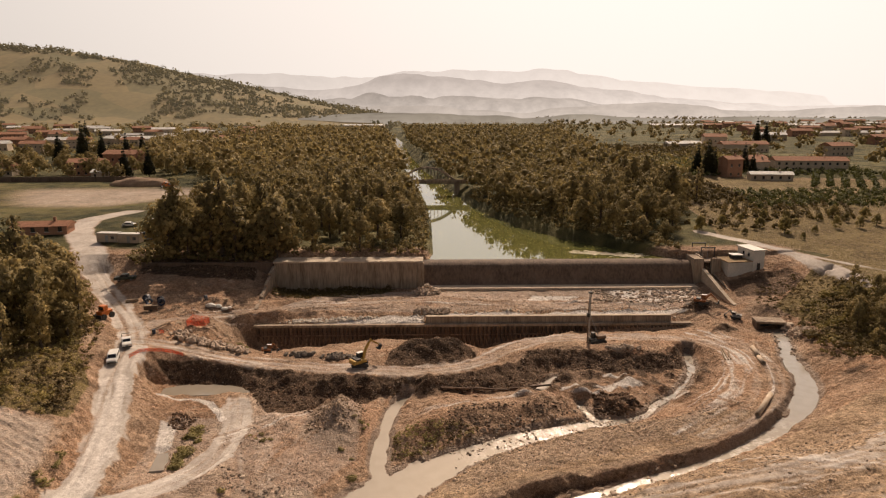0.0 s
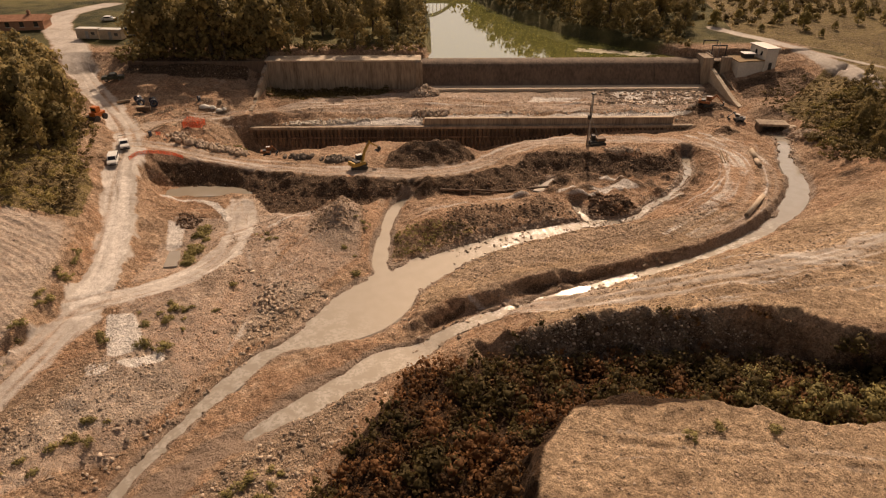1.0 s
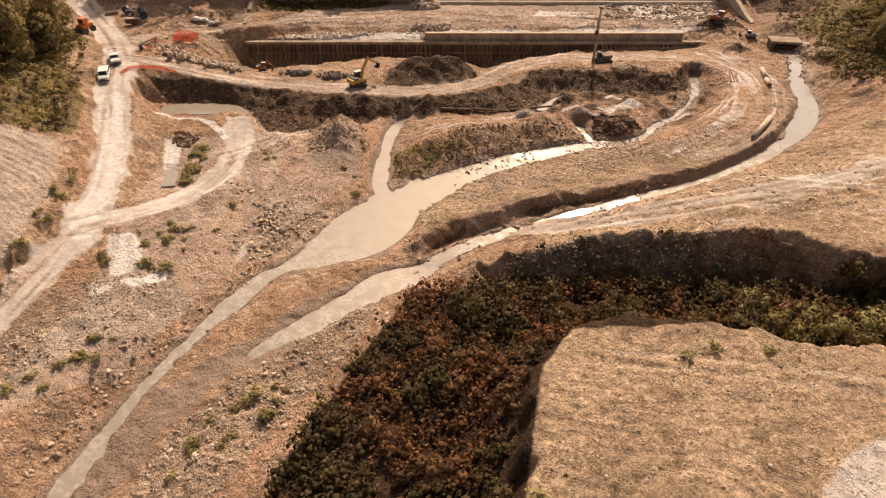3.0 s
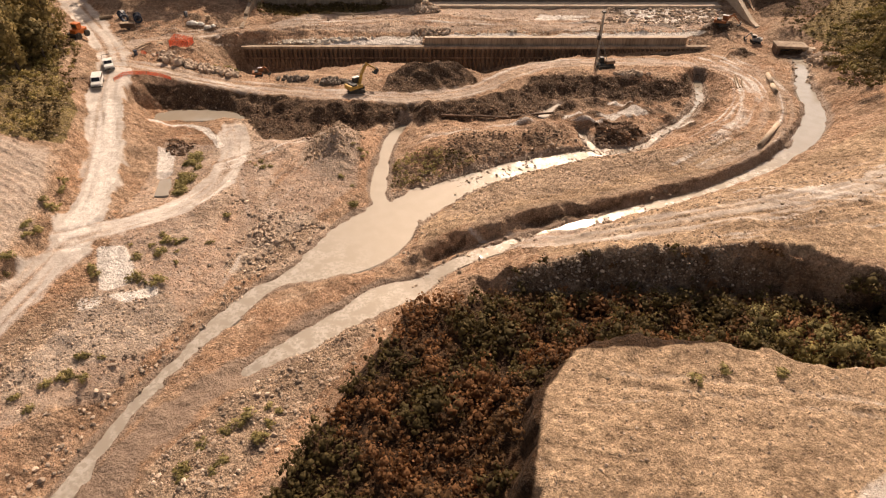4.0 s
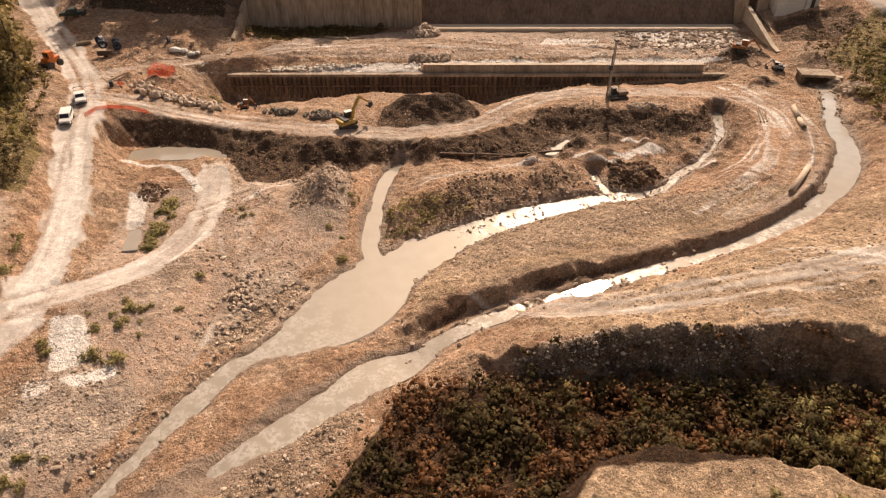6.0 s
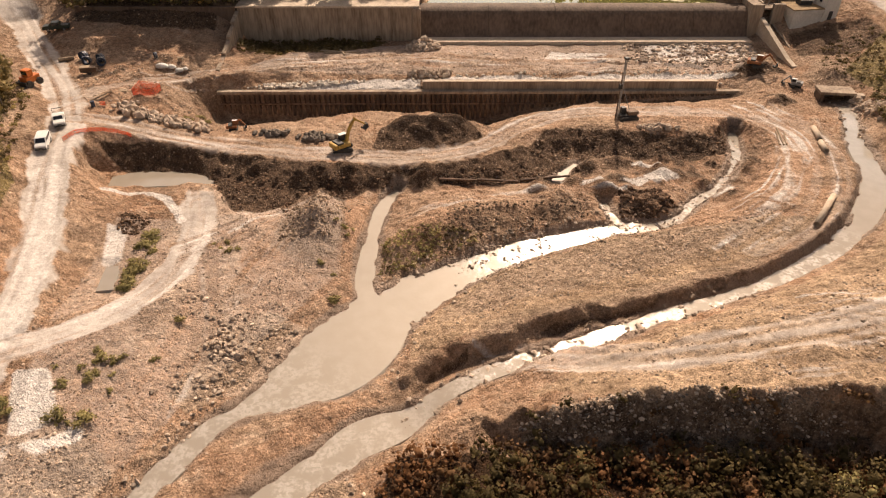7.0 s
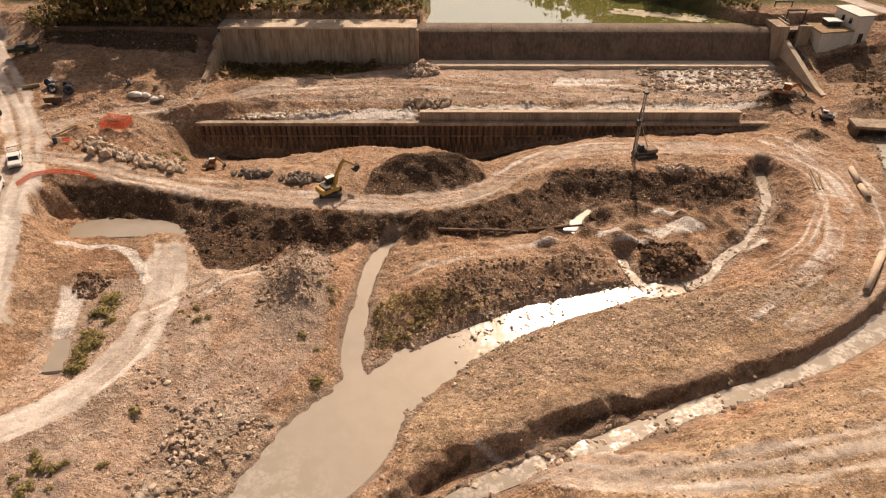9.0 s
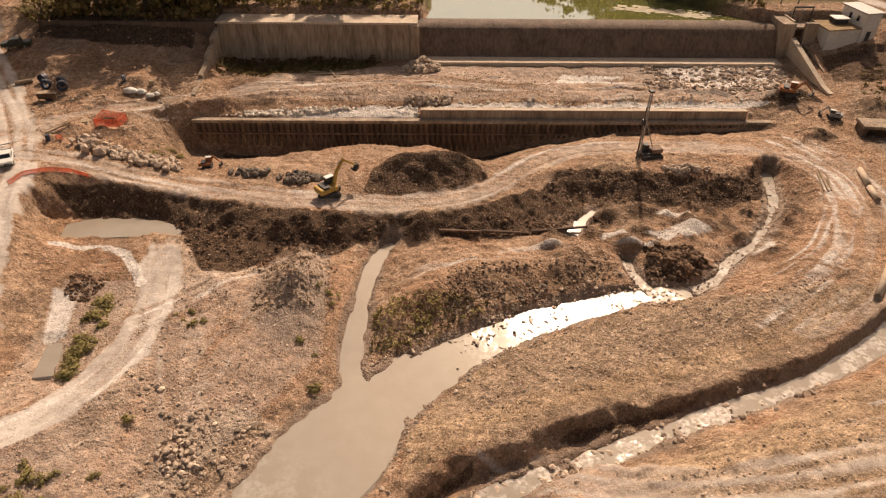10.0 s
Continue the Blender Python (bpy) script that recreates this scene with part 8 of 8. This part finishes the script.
brush = solid("driftwood", cyl(cyl(cyl(bmesh.new(), (-0.8, 0, 0), (0.9, 0.2, 1.6), 0.07, 0.03, 6), (0, 0.3, 0), (-0.5, -0.3, 1.9), 0.07, 0.03, 6), (0.8, 0, 0), (0.1, 0, 1.2), 0.06, 0.03, 6), PIPEC, "bleached bare branches on the slope", "driftwood")
brush.location = (83, 139.5, ground_z(83, 139.5))


# ---- bridge over the river ----
bridge = thing("arch_bridge", "pale concrete bowstring arch bridge over the river", "bridge", pose(-3.3, 294, 0))
part("deck", box(bmesh.new(), -20, 20, -2.2, 2.2, 17.2, 18.0, 0.05), CONCRETE, bridge)
for sy in (-2.3, 2.3):
    bm = bmesh.new()
    pts = [(-13.5 + 27 * i / 16, 18 + 6.6 * (1 - ((i - 8) / 8) ** 2)) for i in range(17)]
    for (x0, z0), (x1, z1) in zip(pts, pts[1:]):
        a = math.atan2(z1 - z0, x1 - x0)
        box(bm, -math.hypot(x1 - x0, z1 - z0) / 2 - 0.08, math.hypot(x1 - x0, z1 - z0) / 2 + 0.08, sy - 0.25, sy + 0.25, -0.32, 0.32, 0, Matrix.Translation(((x0 + x1) / 2, 0, (z0 + z1) / 2)) @ Matrix.Rotation(-a, 4, "Y"))
    part("arch", bm, CONCRETE, bridge)
    for i in range(2, 15):
        x, z = pts[i]
        part("hanger", box(bmesh.new(), x - 0.1, x + 0.1, sy - 0.1, sy + 0.1, 18.0, z), CONCRETE, bridge)
    part("parapet", box(bmesh.new(), -20, 20, sy - 0.12, sy + 0.12, 18.0, 18.9, 0.03), CONCRETE, bridge)
for x in (-14, 14):
    part("abutment", box(bmesh.new(), x - 1.2, x + 1.2, -2.6, 2.6, 8, 17.2, 0.1), CONCRETE, bridge)


# ---- houses of the valley ----
WALL_CREAM = mat("cream_render", (0.4, 0.31, 0.22), (0.58, 0.47, 0.36), 0.4, 0.9, bump=0.1, vary=0.2)
WALL_RED = mat("red_ochre_render", (0.26, 0.13, 0.08), (0.4, 0.22, 0.14), 0.4, 0.9, bump=0.1, vary=0.15)
SHEET_ROOF = mat("pale_sheet_roof", (0.5, 0.47, 0.43), (0.68, 0.65, 0.6), 0.3, 0.6, bump=0.1)


def farmhouse(name, x, y, w, d, h, yaw, wall, roof, label, group="", storeys=2):
    ob = thing(name, label, "house", pose(x, y, ground_z(x, y) - 0.3, 0, 0, yaw), group)
    wl = part("wall", box(bmesh.new(), -w / 2, w / 2, -d / 2, d / 2, 0, h + 0.3), wall, ob)
    bm = prism(bmesh.new(), [(-d / 2 - 0.5, h + 0.25), (d / 2 + 0.5, h + 0.25), (d / 2 + 0.5, h + 0.45), (0, h + 0.5 + d * 0.2), (-d / 2 - 0.5, h + 0.45)], "x", -w / 2 - 0.5, w / 2 + 0.5)
    part("roof", bm, roof, ob)
    part("chimney", box(bmesh.new(), w * 0.2, w * 0.2 + 0.7, -0.4, 0.4, h + 0.5, h + 1.6 + d * 0.2), wall, ob)
    win = mesh_of(box(bmesh.new(), -0.55, 0.55, -0.04, 0.04, 0, 1.4), "window", GLASS)
    sill = mesh_of(box(bmesh.new(), -0.7, 0.7, -0.14, 0.02, -0.14, -0.02), "sill", SHEET_ROOF)
    k = max(2, int(w / 3.5))
    for s_ in range(storeys):
        for i in range(k):
            o = new("window", win)
            o.parent = ob
            o.location = (-w / 2 + w * (i + 0.5) / k, -d / 2 - 0.03, 1.1 + s_ * h / storeys)
            p_ = new("sill", sill)
            p_.parent = o
    return ob


farmhouse("farmhouse", 156, 330, 9, 8, 9, 12, WALL_RED, ROOF_TILE, "red-ochre farmhouse with tiled roof among firs")
farmhouse("farmhouse", 168, 312, 20, 6, 3, -8, WALL_CREAM, SHEET_ROOF, "low cream farm building with pale roof", storeys=1)
farmhouse("farmhouse", 180, 348, 8, 7, 6, 10, WALL_CREAM, ROOF_TILE, "cream farmhouse with brown tiled roof", storeys=1)
farmhouse("warehouse", 210, 352, 38, 10, 6.2, -8, WALL_CREAM, ROOF_TILE, "long cream two-storey warehouse with tiled roof")
farmhouse("farmhouse", 186, 368, 14, 10, 6, 10, WALL_CREAM, ROOF_TILE, "cream house with terracotta roof by the orchard")
farmhouse("farmhouse", 246, 505, 36, 12, 6, 0, WALL_CREAM, ROOF_TILE, "long farm building with terracotta roof", storeys=1)
farmhouse("farmhouse", 298, 468, 20, 12, 7, 14, WALL_CREAM, ROOF_TILE, "cream house with terracotta hipped roof")
farmhouse("farmhouse", 240, 545, 18, 12, 10, -10, WALL_CREAM, ROOF_TILE, "cream farmhouse beyond the orchards")
farmhouse("barn", 216, 552, 30, 10, 4, 6, WALL_CREAM, SHEET_ROOF, "low pale barn beyond the orchards", storeys=1)
farmhouse("farmhouse", -190, 352, 18, 10, 7, 8, WALL_RED, ROOF_TILE, "red-ochre house behind the cleared ground")
farmhouse("farmhouse", -186, 386, 20, 11, 9, -6, WALL_RED, ROOF_TILE, "tall red-ochre house with tiled roof")
farmhouse("shed", -172, 338, 16, 7, 3, 2, WALL_CREAM, SHEET_ROOF, "low shed with bright sheet roof", storeys=1)
farmhouse("farmhouse", -118, 186, 15, 6, 2.3, 8, WALL_RED, ROOF_TILE, "long low brown hut with tiled roof", storeys=1)
farmhouse("farmhouse", -240, 350, 22, 9, 5, 4, WALL_CREAM, ROOF_TILE, "low house with terracotta roof in trees", storeys=1)
towns = [farmhouse("town_house", -320, 520, 18, 11, 8, 5, WALL_CREAM, ROOF_TILE, "cream village house with terracotta roof", "houses of the village"),
         farmhouse("town_house", -390, 610, 26, 12, 7, -8, WALL_RED, ROOF_TILE, "reddish village house with terracotta roof", "houses of the village"),
         farmhouse("town_house", -280, 640, 30, 12, 6, 12, WALL_CREAM, SHEET_ROOF, "cream village building with pale roof", "houses of the village", 1)]
RND.seed(41)
for x, y in scatter([(-760, 560), (-300, 430), (-210, 480), (-170, 640), (-240, 900), (-640, 1150), (-1100, 1000)], 46, 500)[:75]:
    o = RND.choice(towns)
    copy_thing(o, pose(x, y, ground_z(x, y) - 0.3, 0, 0, RND.uniform(-25, 25)))
for x, y in scatter([(330, 560), (700, 640), (1100, 900), (900, 1400), (500, 1300), (380, 800)], 60, 400)[:60]:
    copy_thing(RND.choice(towns), pose(x, y, ground_z(x, y) - 0.3, 0, 0, RND.uniform(-25, 25)))
for x, y, w, d in ((470, 790, 70, 30), (550, 800, 80, 30), (420, 1100, 90, 40), (620, 690, 70, 30), (-330, 760, 80, 26), (-120, 1150, 70, 30), (-20, 1900, 120, 50), (700, 1150, 140, 50)):
    g_ = thing("greenhouse", "long pale-roofed greenhouse block", "greenhouse", pose(x, y, ground_z(x, y)), "greenhouses of the plain")
    part("wall", box(bmesh.new(), -w / 2, w / 2, -d / 2, d / 2, -0.5, 4), WALL_CREAM, g_)
    for i in range(4):
        part("roof_bay", prism(bmesh.new(), [(-d / 2 + d * i / 4, 4), (-d / 2 + d * (i + 1) / 4, 4), (-d / 2 + d * (i + 0.5) / 4, 5.6)], "x", -w / 2, w / 2), SHEET_ROOF, g_)

# site huts and the long wall of the cleared ground
for x, y, w in ((-93, 174.5, 6.1), (-86.4, 173.4, 6.1)):
    hut = thing("site_hut", "pale metal site hut", "hut", pose(x, y, ground_z(x, y), 0, 0, -6), "site huts")
    part("body", box(bmesh.new(), -w / 2, w / 2, -1.2, 1.2, 0.15, 2.7, 0.05), WALL_CREAM, hut)
    part("roof", box(bmesh.new(), -w / 2 - 0.05, w / 2 + 0.05, -1.25, 1.25, 2.7, 2.82, 0.02), SHEET_ROOF, hut)
    part("door", box(bmesh.new(), -0.45, 0.45, -1.26, -1.2, 0.2, 2.2, 0.01), GREYPAINT, hut)
    part("window", box(bmesh.new(), 1.2, 2.2, -1.24, -1.2, 1.1, 1.9, 0.01), GLASS, hut)
lw = thing("wall_long", "long low dark wall behind cleared ground", "wall", kind="structure")
for i in range(7):
    part("panel", box(bmesh.new(), -222 + i * 10.4, -222 + i * 10.4 + 10.3, 318, 318.6, 14, 18.4, 0.03), CONCRETE_DARK, lw)
excavator(-121, 288, 0, 160, ORANGE, "small bulldozer-like digger on the cleared ground", 1.0, (2.4, 2.8), (4.2, 1.2))
bm = bmesh.new()
bmesh.ops.create_icosphere(bm, subdivisions=4, radius=1)
for v in bm.verts:
    v.co = Vector((v.co.x * 16, v.co.y * 5, v.co.z * 4.2)) * (1 + 0.16 * noise.noise(v.co * 2.5))
ob = solid("earth_mound", bm, mat("dry_spoil", (0.2, 0.13, 0.085), (0.38, 0.26, 0.17), 0.4, 0.95, bump=0.5), "brown mound of spoil on the cleared ground", "mound", smooth=True)
ob.location = (-138, 300, 15.5)

# ---- orchards, hedges and trees of the plain ----
RND.seed(77)


def rows_of(name, origin, along_v, across_v, n_rows, length, label, material, size=1.3, leaf=0.5, per=9, gap=3.0):
    lobes = []
    a, b = Vector((*along_v, 0)).normalized(), Vector((*across_v, 0))
    for i in range(n_rows):
        k = int(length / gap)
        for j in range(k):
            if RND.random() < 0.08:
                continue
            p = Vector((*origin, 0)) + b * i + a * (j * gap + RND.uniform(-0.5, 0.5))
            r_ = size * RND.uniform(0.7, 1.15)
            lobes.append((p.x, p.y, ground_z(p.x, p.y) + r_ * 0.85, r_))
    return tagged(new(name, crown_mesh(name, lobes, leaf, per, material, len(lobes))), label, "orchard", kind="stuff")


LEAF_BRIGHT = leaf_mat("orchard_leaves", (0.045, 0.05, 0.015), (0.14, 0.13, 0.04))
rows_of("orchard_rows", (118, 222), (0.25, 1), (5.6, 0.2), 14, 46, "rows of green fruit trees in mown grass", LEAF_BRIGHT, 1.5, 0.5, 12, 2.6)
rows_of("vineyard_rows", (96, 204), (0.5, 1), (3.4, -0.5), 13, 40, "close rows of brownish vines", LEAF_BROWN, 1.0, 0.42, 12, 2.0)
rows_of("orchard_far", (172, 280), (0.6, 1), (6.5, -1), 14, 70, "rows of bright green fruit trees farther off", LEAF_BRIGHT, 1.6, 0.6, 8, 3)
rows_of("orchard_mid", (120, 330), (0.2, 1), (6, 0), 20, 110, "distant rows of low orchard trees", LEAF_BRIGHT, 1.7, 0.7, 5, 3.6)
rows_of("orchard_by_wood", (90, 236), (0.12, 1), (5, 0.1), 7, 90, "brownish orchard rows beside the wood", LEAF_BROWN, 1.5, 0.5, 10, 2.8)
rows_of("orchard_west_field", (104, 350), (0.12, 1), (6, 0), 16, 120, "brown-green orchard plots behind the wood", LEAF_OLIVE, 1.8, 0.8, 4, 4)
thicket("scrub_plain", [(x, y, RND.uniform(0.7, 2.2)) for x, y in scatter([(78, 186), (98, 182), (128, 200), (132, 330), (110, 500), (92, 300), (84, 220)], 5, 3000)], "low brownish scrub and hedges on the plain", LEAF_BROWN, 0.45, 14, 433)
rows_of("orchard_north", (60, 420), (0.1, 1), (8, 0), 22, 150, "distant plots of dark orchard trees", LEAF_BROWN, 2.0, 0.8, 4, 4.5)
for x, y in scatter([(80, 186), (96, 196), (116, 204), (160, 206), (190, 214), (190, 204), (130, 186), (104, 170)], 7.5, 1500)[:26]:
    plant(LIGHT, x, y, "bushy green tree on the field edge", "trees on the east fields", RND.uniform(0.35, 0.6))
EDGE_TREES = []
for x, y in scatter([(78, 196), (92, 206), (96, 250), (120, 300), (104, 320), (92, 282), (88, 240)], 8, 2000)[:9]:
    EDGE_TREES.append((x, y))
for x, y in ((150, 338), (146, 334), (143, 341), (174, 342), (172, 348), (154, 345), (290, 556), (284, 560), (296, 562)):
    plant(FIRS, x, y, "dark pointed conifer beside the farmhouse", "conifers by the farm", 1.25)
for x, y in ((-232, 428), (-224, 436), (-240, 440), (-216, 430), (-228, 446), (-200, 420), (-194, 430), (-330, 620), (-246, 424), (-160, 330), (-152, 340)):
    plant(FIRS, x, y, "tall dark conifer in village gardens", "conifers of the village", 1.5)
for x, y in ((101, 238), (99, 242), (108, 252)):
    plant(POPLAR, x, y, "tall narrow poplar at the wood edge", "poplars")
for x, y in scatter([(-210, 322), (-130, 322), (-96, 300), (-90, 320), (-130, 400), (-250, 470), (-280, 360)], 9, 2500)[:60]:
    EDGE_TREES.append((x, y))
far_wood("woods_edges", EDGE_TREES, "dark garden and woodland-edge trees", LEAF_WOOD, (6, 11), 8, 0.7)
for x, y in scatter([(-79, 178), (-72, 168), (-70, 190), (-74, 215), (-82, 235), (-84, 222), (-78, 200)], 6, 1500)[:14]:
    plant(LIGHT, x, y, "olive-green bushy tree near the site huts", "trees near the site huts", RND.uniform(0.5, 0.9))
pl = [(x, y) for x, y in scatter([(-1200, 500), (-250, 470), (-130, 340), (-200, 420), (-262, 610), (-205, 900), (-300, 1500), (-1300, 1500)], 27, 3000)]
far_wood("trees_west_plain", pl, "scattered trees between village houses", LEAF_WOOD, (5, 10), 0.8, 1.3)
pl = [(x, y) for x, y in scatter([(180, 330), (1000, 500), (1700, 1700), (300, 2000), (190, 900), (215, 620), (170, 400)], 24, 7000)]
far_wood("trees_east_plain", pl[:1300], "scattered trees and hedges on the plain", LEAF_WOOD, (4.5, 10), 0.8, 1.3)


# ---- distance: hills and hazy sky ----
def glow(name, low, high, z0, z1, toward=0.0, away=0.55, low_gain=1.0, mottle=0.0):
    """A plain backdrop that emits its haze: colour changes with height, and brightens towards the sun's bearing."""
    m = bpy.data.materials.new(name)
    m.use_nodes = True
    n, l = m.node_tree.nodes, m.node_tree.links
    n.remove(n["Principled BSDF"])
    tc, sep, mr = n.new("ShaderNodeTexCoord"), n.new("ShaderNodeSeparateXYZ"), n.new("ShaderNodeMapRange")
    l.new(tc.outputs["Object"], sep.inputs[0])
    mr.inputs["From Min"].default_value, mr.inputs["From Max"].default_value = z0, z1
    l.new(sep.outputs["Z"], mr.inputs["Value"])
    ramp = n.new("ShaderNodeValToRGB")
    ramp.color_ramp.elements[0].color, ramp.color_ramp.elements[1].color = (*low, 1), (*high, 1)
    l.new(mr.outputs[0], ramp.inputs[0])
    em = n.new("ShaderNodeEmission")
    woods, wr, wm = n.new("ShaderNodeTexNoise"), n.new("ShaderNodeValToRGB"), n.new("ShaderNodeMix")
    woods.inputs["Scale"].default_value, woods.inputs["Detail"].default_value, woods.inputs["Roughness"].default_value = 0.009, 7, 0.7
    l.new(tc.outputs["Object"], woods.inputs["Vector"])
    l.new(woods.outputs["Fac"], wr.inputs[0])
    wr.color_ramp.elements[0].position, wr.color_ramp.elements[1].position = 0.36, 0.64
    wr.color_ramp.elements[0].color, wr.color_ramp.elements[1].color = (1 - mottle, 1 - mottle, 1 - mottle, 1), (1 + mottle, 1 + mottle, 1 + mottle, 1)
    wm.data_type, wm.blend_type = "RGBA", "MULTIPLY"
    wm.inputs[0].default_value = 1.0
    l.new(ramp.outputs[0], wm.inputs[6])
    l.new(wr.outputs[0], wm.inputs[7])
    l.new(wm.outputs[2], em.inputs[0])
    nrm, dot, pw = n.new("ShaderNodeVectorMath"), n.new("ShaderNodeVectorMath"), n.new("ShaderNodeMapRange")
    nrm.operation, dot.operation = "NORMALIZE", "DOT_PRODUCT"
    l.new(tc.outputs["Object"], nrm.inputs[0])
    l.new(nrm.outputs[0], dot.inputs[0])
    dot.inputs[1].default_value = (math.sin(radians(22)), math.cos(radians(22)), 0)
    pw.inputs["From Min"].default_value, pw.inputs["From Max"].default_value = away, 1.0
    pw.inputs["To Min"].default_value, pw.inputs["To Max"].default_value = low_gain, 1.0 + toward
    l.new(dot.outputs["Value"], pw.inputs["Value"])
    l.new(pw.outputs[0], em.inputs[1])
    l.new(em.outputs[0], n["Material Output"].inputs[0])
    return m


seg = 96
v = [(4700 * math.sin(6.28318 * i / seg), 4700 * math.cos(6.28318 * i / seg), z) for z in (-60, 60, 250, 700, 2300) for i in range(seg)]
f = [(r_ * seg + i, r_ * seg + (i + 1) % seg, (r_ + 1) * seg + (i + 1) % seg, (r_ + 1) * seg + i) for r_ in range(4) for i in range(seg)]
tagged(new("backdrop_sky", raw_mesh("backdrop_sky", v, f, glow("hazy_sky", (0.78, 0.745, 0.73), (0.86, 0.825, 0.81), 40, 900, 0.5, 0.0, 0.5), True)), "pale hazy sky low over the horizon", "sky", kind="structure")


def ridge(name, dist, x0, x1, heights, material, label, seed, rough=0.12, slope=500):
    """A range of hills across the view: heights at even steps from x0 to x1."""
    k = 160
    xs = np.linspace(x0, x1, k)
    hs = np.interp(xs, np.linspace(x0, x1, len(heights)), heights)
    hs = hs * (1 + rough * fbm(xs, xs * 0 + dist, (x1 - x0) / 9, seed, 5))
    rows = []
    for t in np.linspace(0, 1, 14):
        e = t * t * (3 - 2 * t)
        yy = dist + slope * t + 40 * fbm(xs, xs * 0 + t * 900, 300, seed + 7, 3)
        rows.append(np.column_stack((xs, yy, 12 + hs * e * (1 + 0.18 * (1 - t) * fbm(xs, yy, 260, seed + 3, 4)))))
    v = np.stack(rows)
    a, b = v.shape[:2]
    g_ = np.arange(a * b).reshape(a, b)
    f_ = np.stack((g_[:-1, :-1], g_[:-1, 1:], g_[1:, 1:], g_[1:, :-1]), -1).reshape(-1, 4)
    return tagged(new(name, raw_mesh(name, v.reshape(-1, 3), f_, material, True)), label, "hills", kind="structure")


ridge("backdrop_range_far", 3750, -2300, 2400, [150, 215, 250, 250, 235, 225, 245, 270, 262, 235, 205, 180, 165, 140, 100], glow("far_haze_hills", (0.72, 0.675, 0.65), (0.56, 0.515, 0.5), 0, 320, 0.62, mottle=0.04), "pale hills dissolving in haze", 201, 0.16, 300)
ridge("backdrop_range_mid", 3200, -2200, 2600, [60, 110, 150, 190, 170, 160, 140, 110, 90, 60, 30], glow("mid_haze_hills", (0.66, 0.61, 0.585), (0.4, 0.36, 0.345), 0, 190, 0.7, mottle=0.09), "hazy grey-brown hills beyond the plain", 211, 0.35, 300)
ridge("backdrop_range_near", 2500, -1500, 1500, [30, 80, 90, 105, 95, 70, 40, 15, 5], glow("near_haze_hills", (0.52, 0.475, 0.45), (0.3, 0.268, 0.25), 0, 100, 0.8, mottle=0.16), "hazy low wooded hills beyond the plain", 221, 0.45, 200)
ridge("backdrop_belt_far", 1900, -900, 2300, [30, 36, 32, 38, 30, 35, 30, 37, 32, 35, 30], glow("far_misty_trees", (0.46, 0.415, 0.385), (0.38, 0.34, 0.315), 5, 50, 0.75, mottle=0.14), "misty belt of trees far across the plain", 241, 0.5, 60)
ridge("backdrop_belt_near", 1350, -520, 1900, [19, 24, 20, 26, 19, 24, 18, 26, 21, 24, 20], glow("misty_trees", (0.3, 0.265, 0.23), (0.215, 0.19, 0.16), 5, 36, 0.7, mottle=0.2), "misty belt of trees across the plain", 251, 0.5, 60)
HILL = mat("hazy_hill_fields_and_woods", (0.06, 0.055, 0.018), (0.19, 0.15, 0.052), 0.02, 0.95, bump=0.0, fine=4)
hn, hl = HILL.node_tree.nodes, HILL.node_tree.links
hb = hn["Principled BSDF"]
plots, tone, patch = hn.new("ShaderNodeTexVoronoi"), hn.new("ShaderNodeValToRGB"), hn.new("ShaderNodeMix")
plots.inputs["Scale"].default_value = 0.011
hsep = hn.new("ShaderNodeSeparateColor")
hl.new(hn["Texture Coordinate"].outputs["Object"], plots.inputs["Vector"])
hl.new(plots.outputs["Color"], hsep.inputs[0])
hl.new(hsep.outputs[0], tone.inputs[0])
tone.color_ramp.elements[0].color, tone.color_ramp.elements[1].color = (0.04, 0.046, 0.016, 1), (0.19, 0.13, 0.058, 1)
patch.data_type = "RGBA"
patch.inputs[0].default_value = 0.55
hl.new(hn["Color Ramp"].outputs[0], patch.inputs[6])
hl.new(tone.outputs[0], patch.inputs[7])
hl.new(patch.outputs[2], hb.inputs["Base Color"])
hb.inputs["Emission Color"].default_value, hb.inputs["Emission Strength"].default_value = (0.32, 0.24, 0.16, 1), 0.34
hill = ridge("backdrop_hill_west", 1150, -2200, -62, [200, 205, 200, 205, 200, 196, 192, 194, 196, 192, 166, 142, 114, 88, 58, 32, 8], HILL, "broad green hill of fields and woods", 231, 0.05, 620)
co = np.empty(len(hill.data.vertices) * 3)
hill.data.vertices.foreach_get("co", co)
co = co.reshape(-1, 3)
HR = np.random.default_rng(9)
LEAF_HILL = leaf_mat("hazy_hill_woods", (0.06, 0.052, 0.02), (0.19, 0.145, 0.055), 0.02)
fb = LEAF_HILL.node_tree.nodes["Principled BSDF"]
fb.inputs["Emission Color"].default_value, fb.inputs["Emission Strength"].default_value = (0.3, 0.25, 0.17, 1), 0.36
lobes = []
for _ in range(6500):
    a = HR.integers(0, 12) * 160 + HR.integers(0, 159)
    p_ = co[a] + (co[a + 160] - co[a]) * HR.random() + (co[a + 1] - co[a]) * HR.random()
    if fbm(np.array([p_[0]]), np.array([p_[1]]), 120, 301, 4)[0] > -0.22 or a >= 1760:
        lobes.append((p_[0], p_[1], p_[2] + 2, HR.uniform(5, 12) * (0.8 if a < 1600 else 1)))
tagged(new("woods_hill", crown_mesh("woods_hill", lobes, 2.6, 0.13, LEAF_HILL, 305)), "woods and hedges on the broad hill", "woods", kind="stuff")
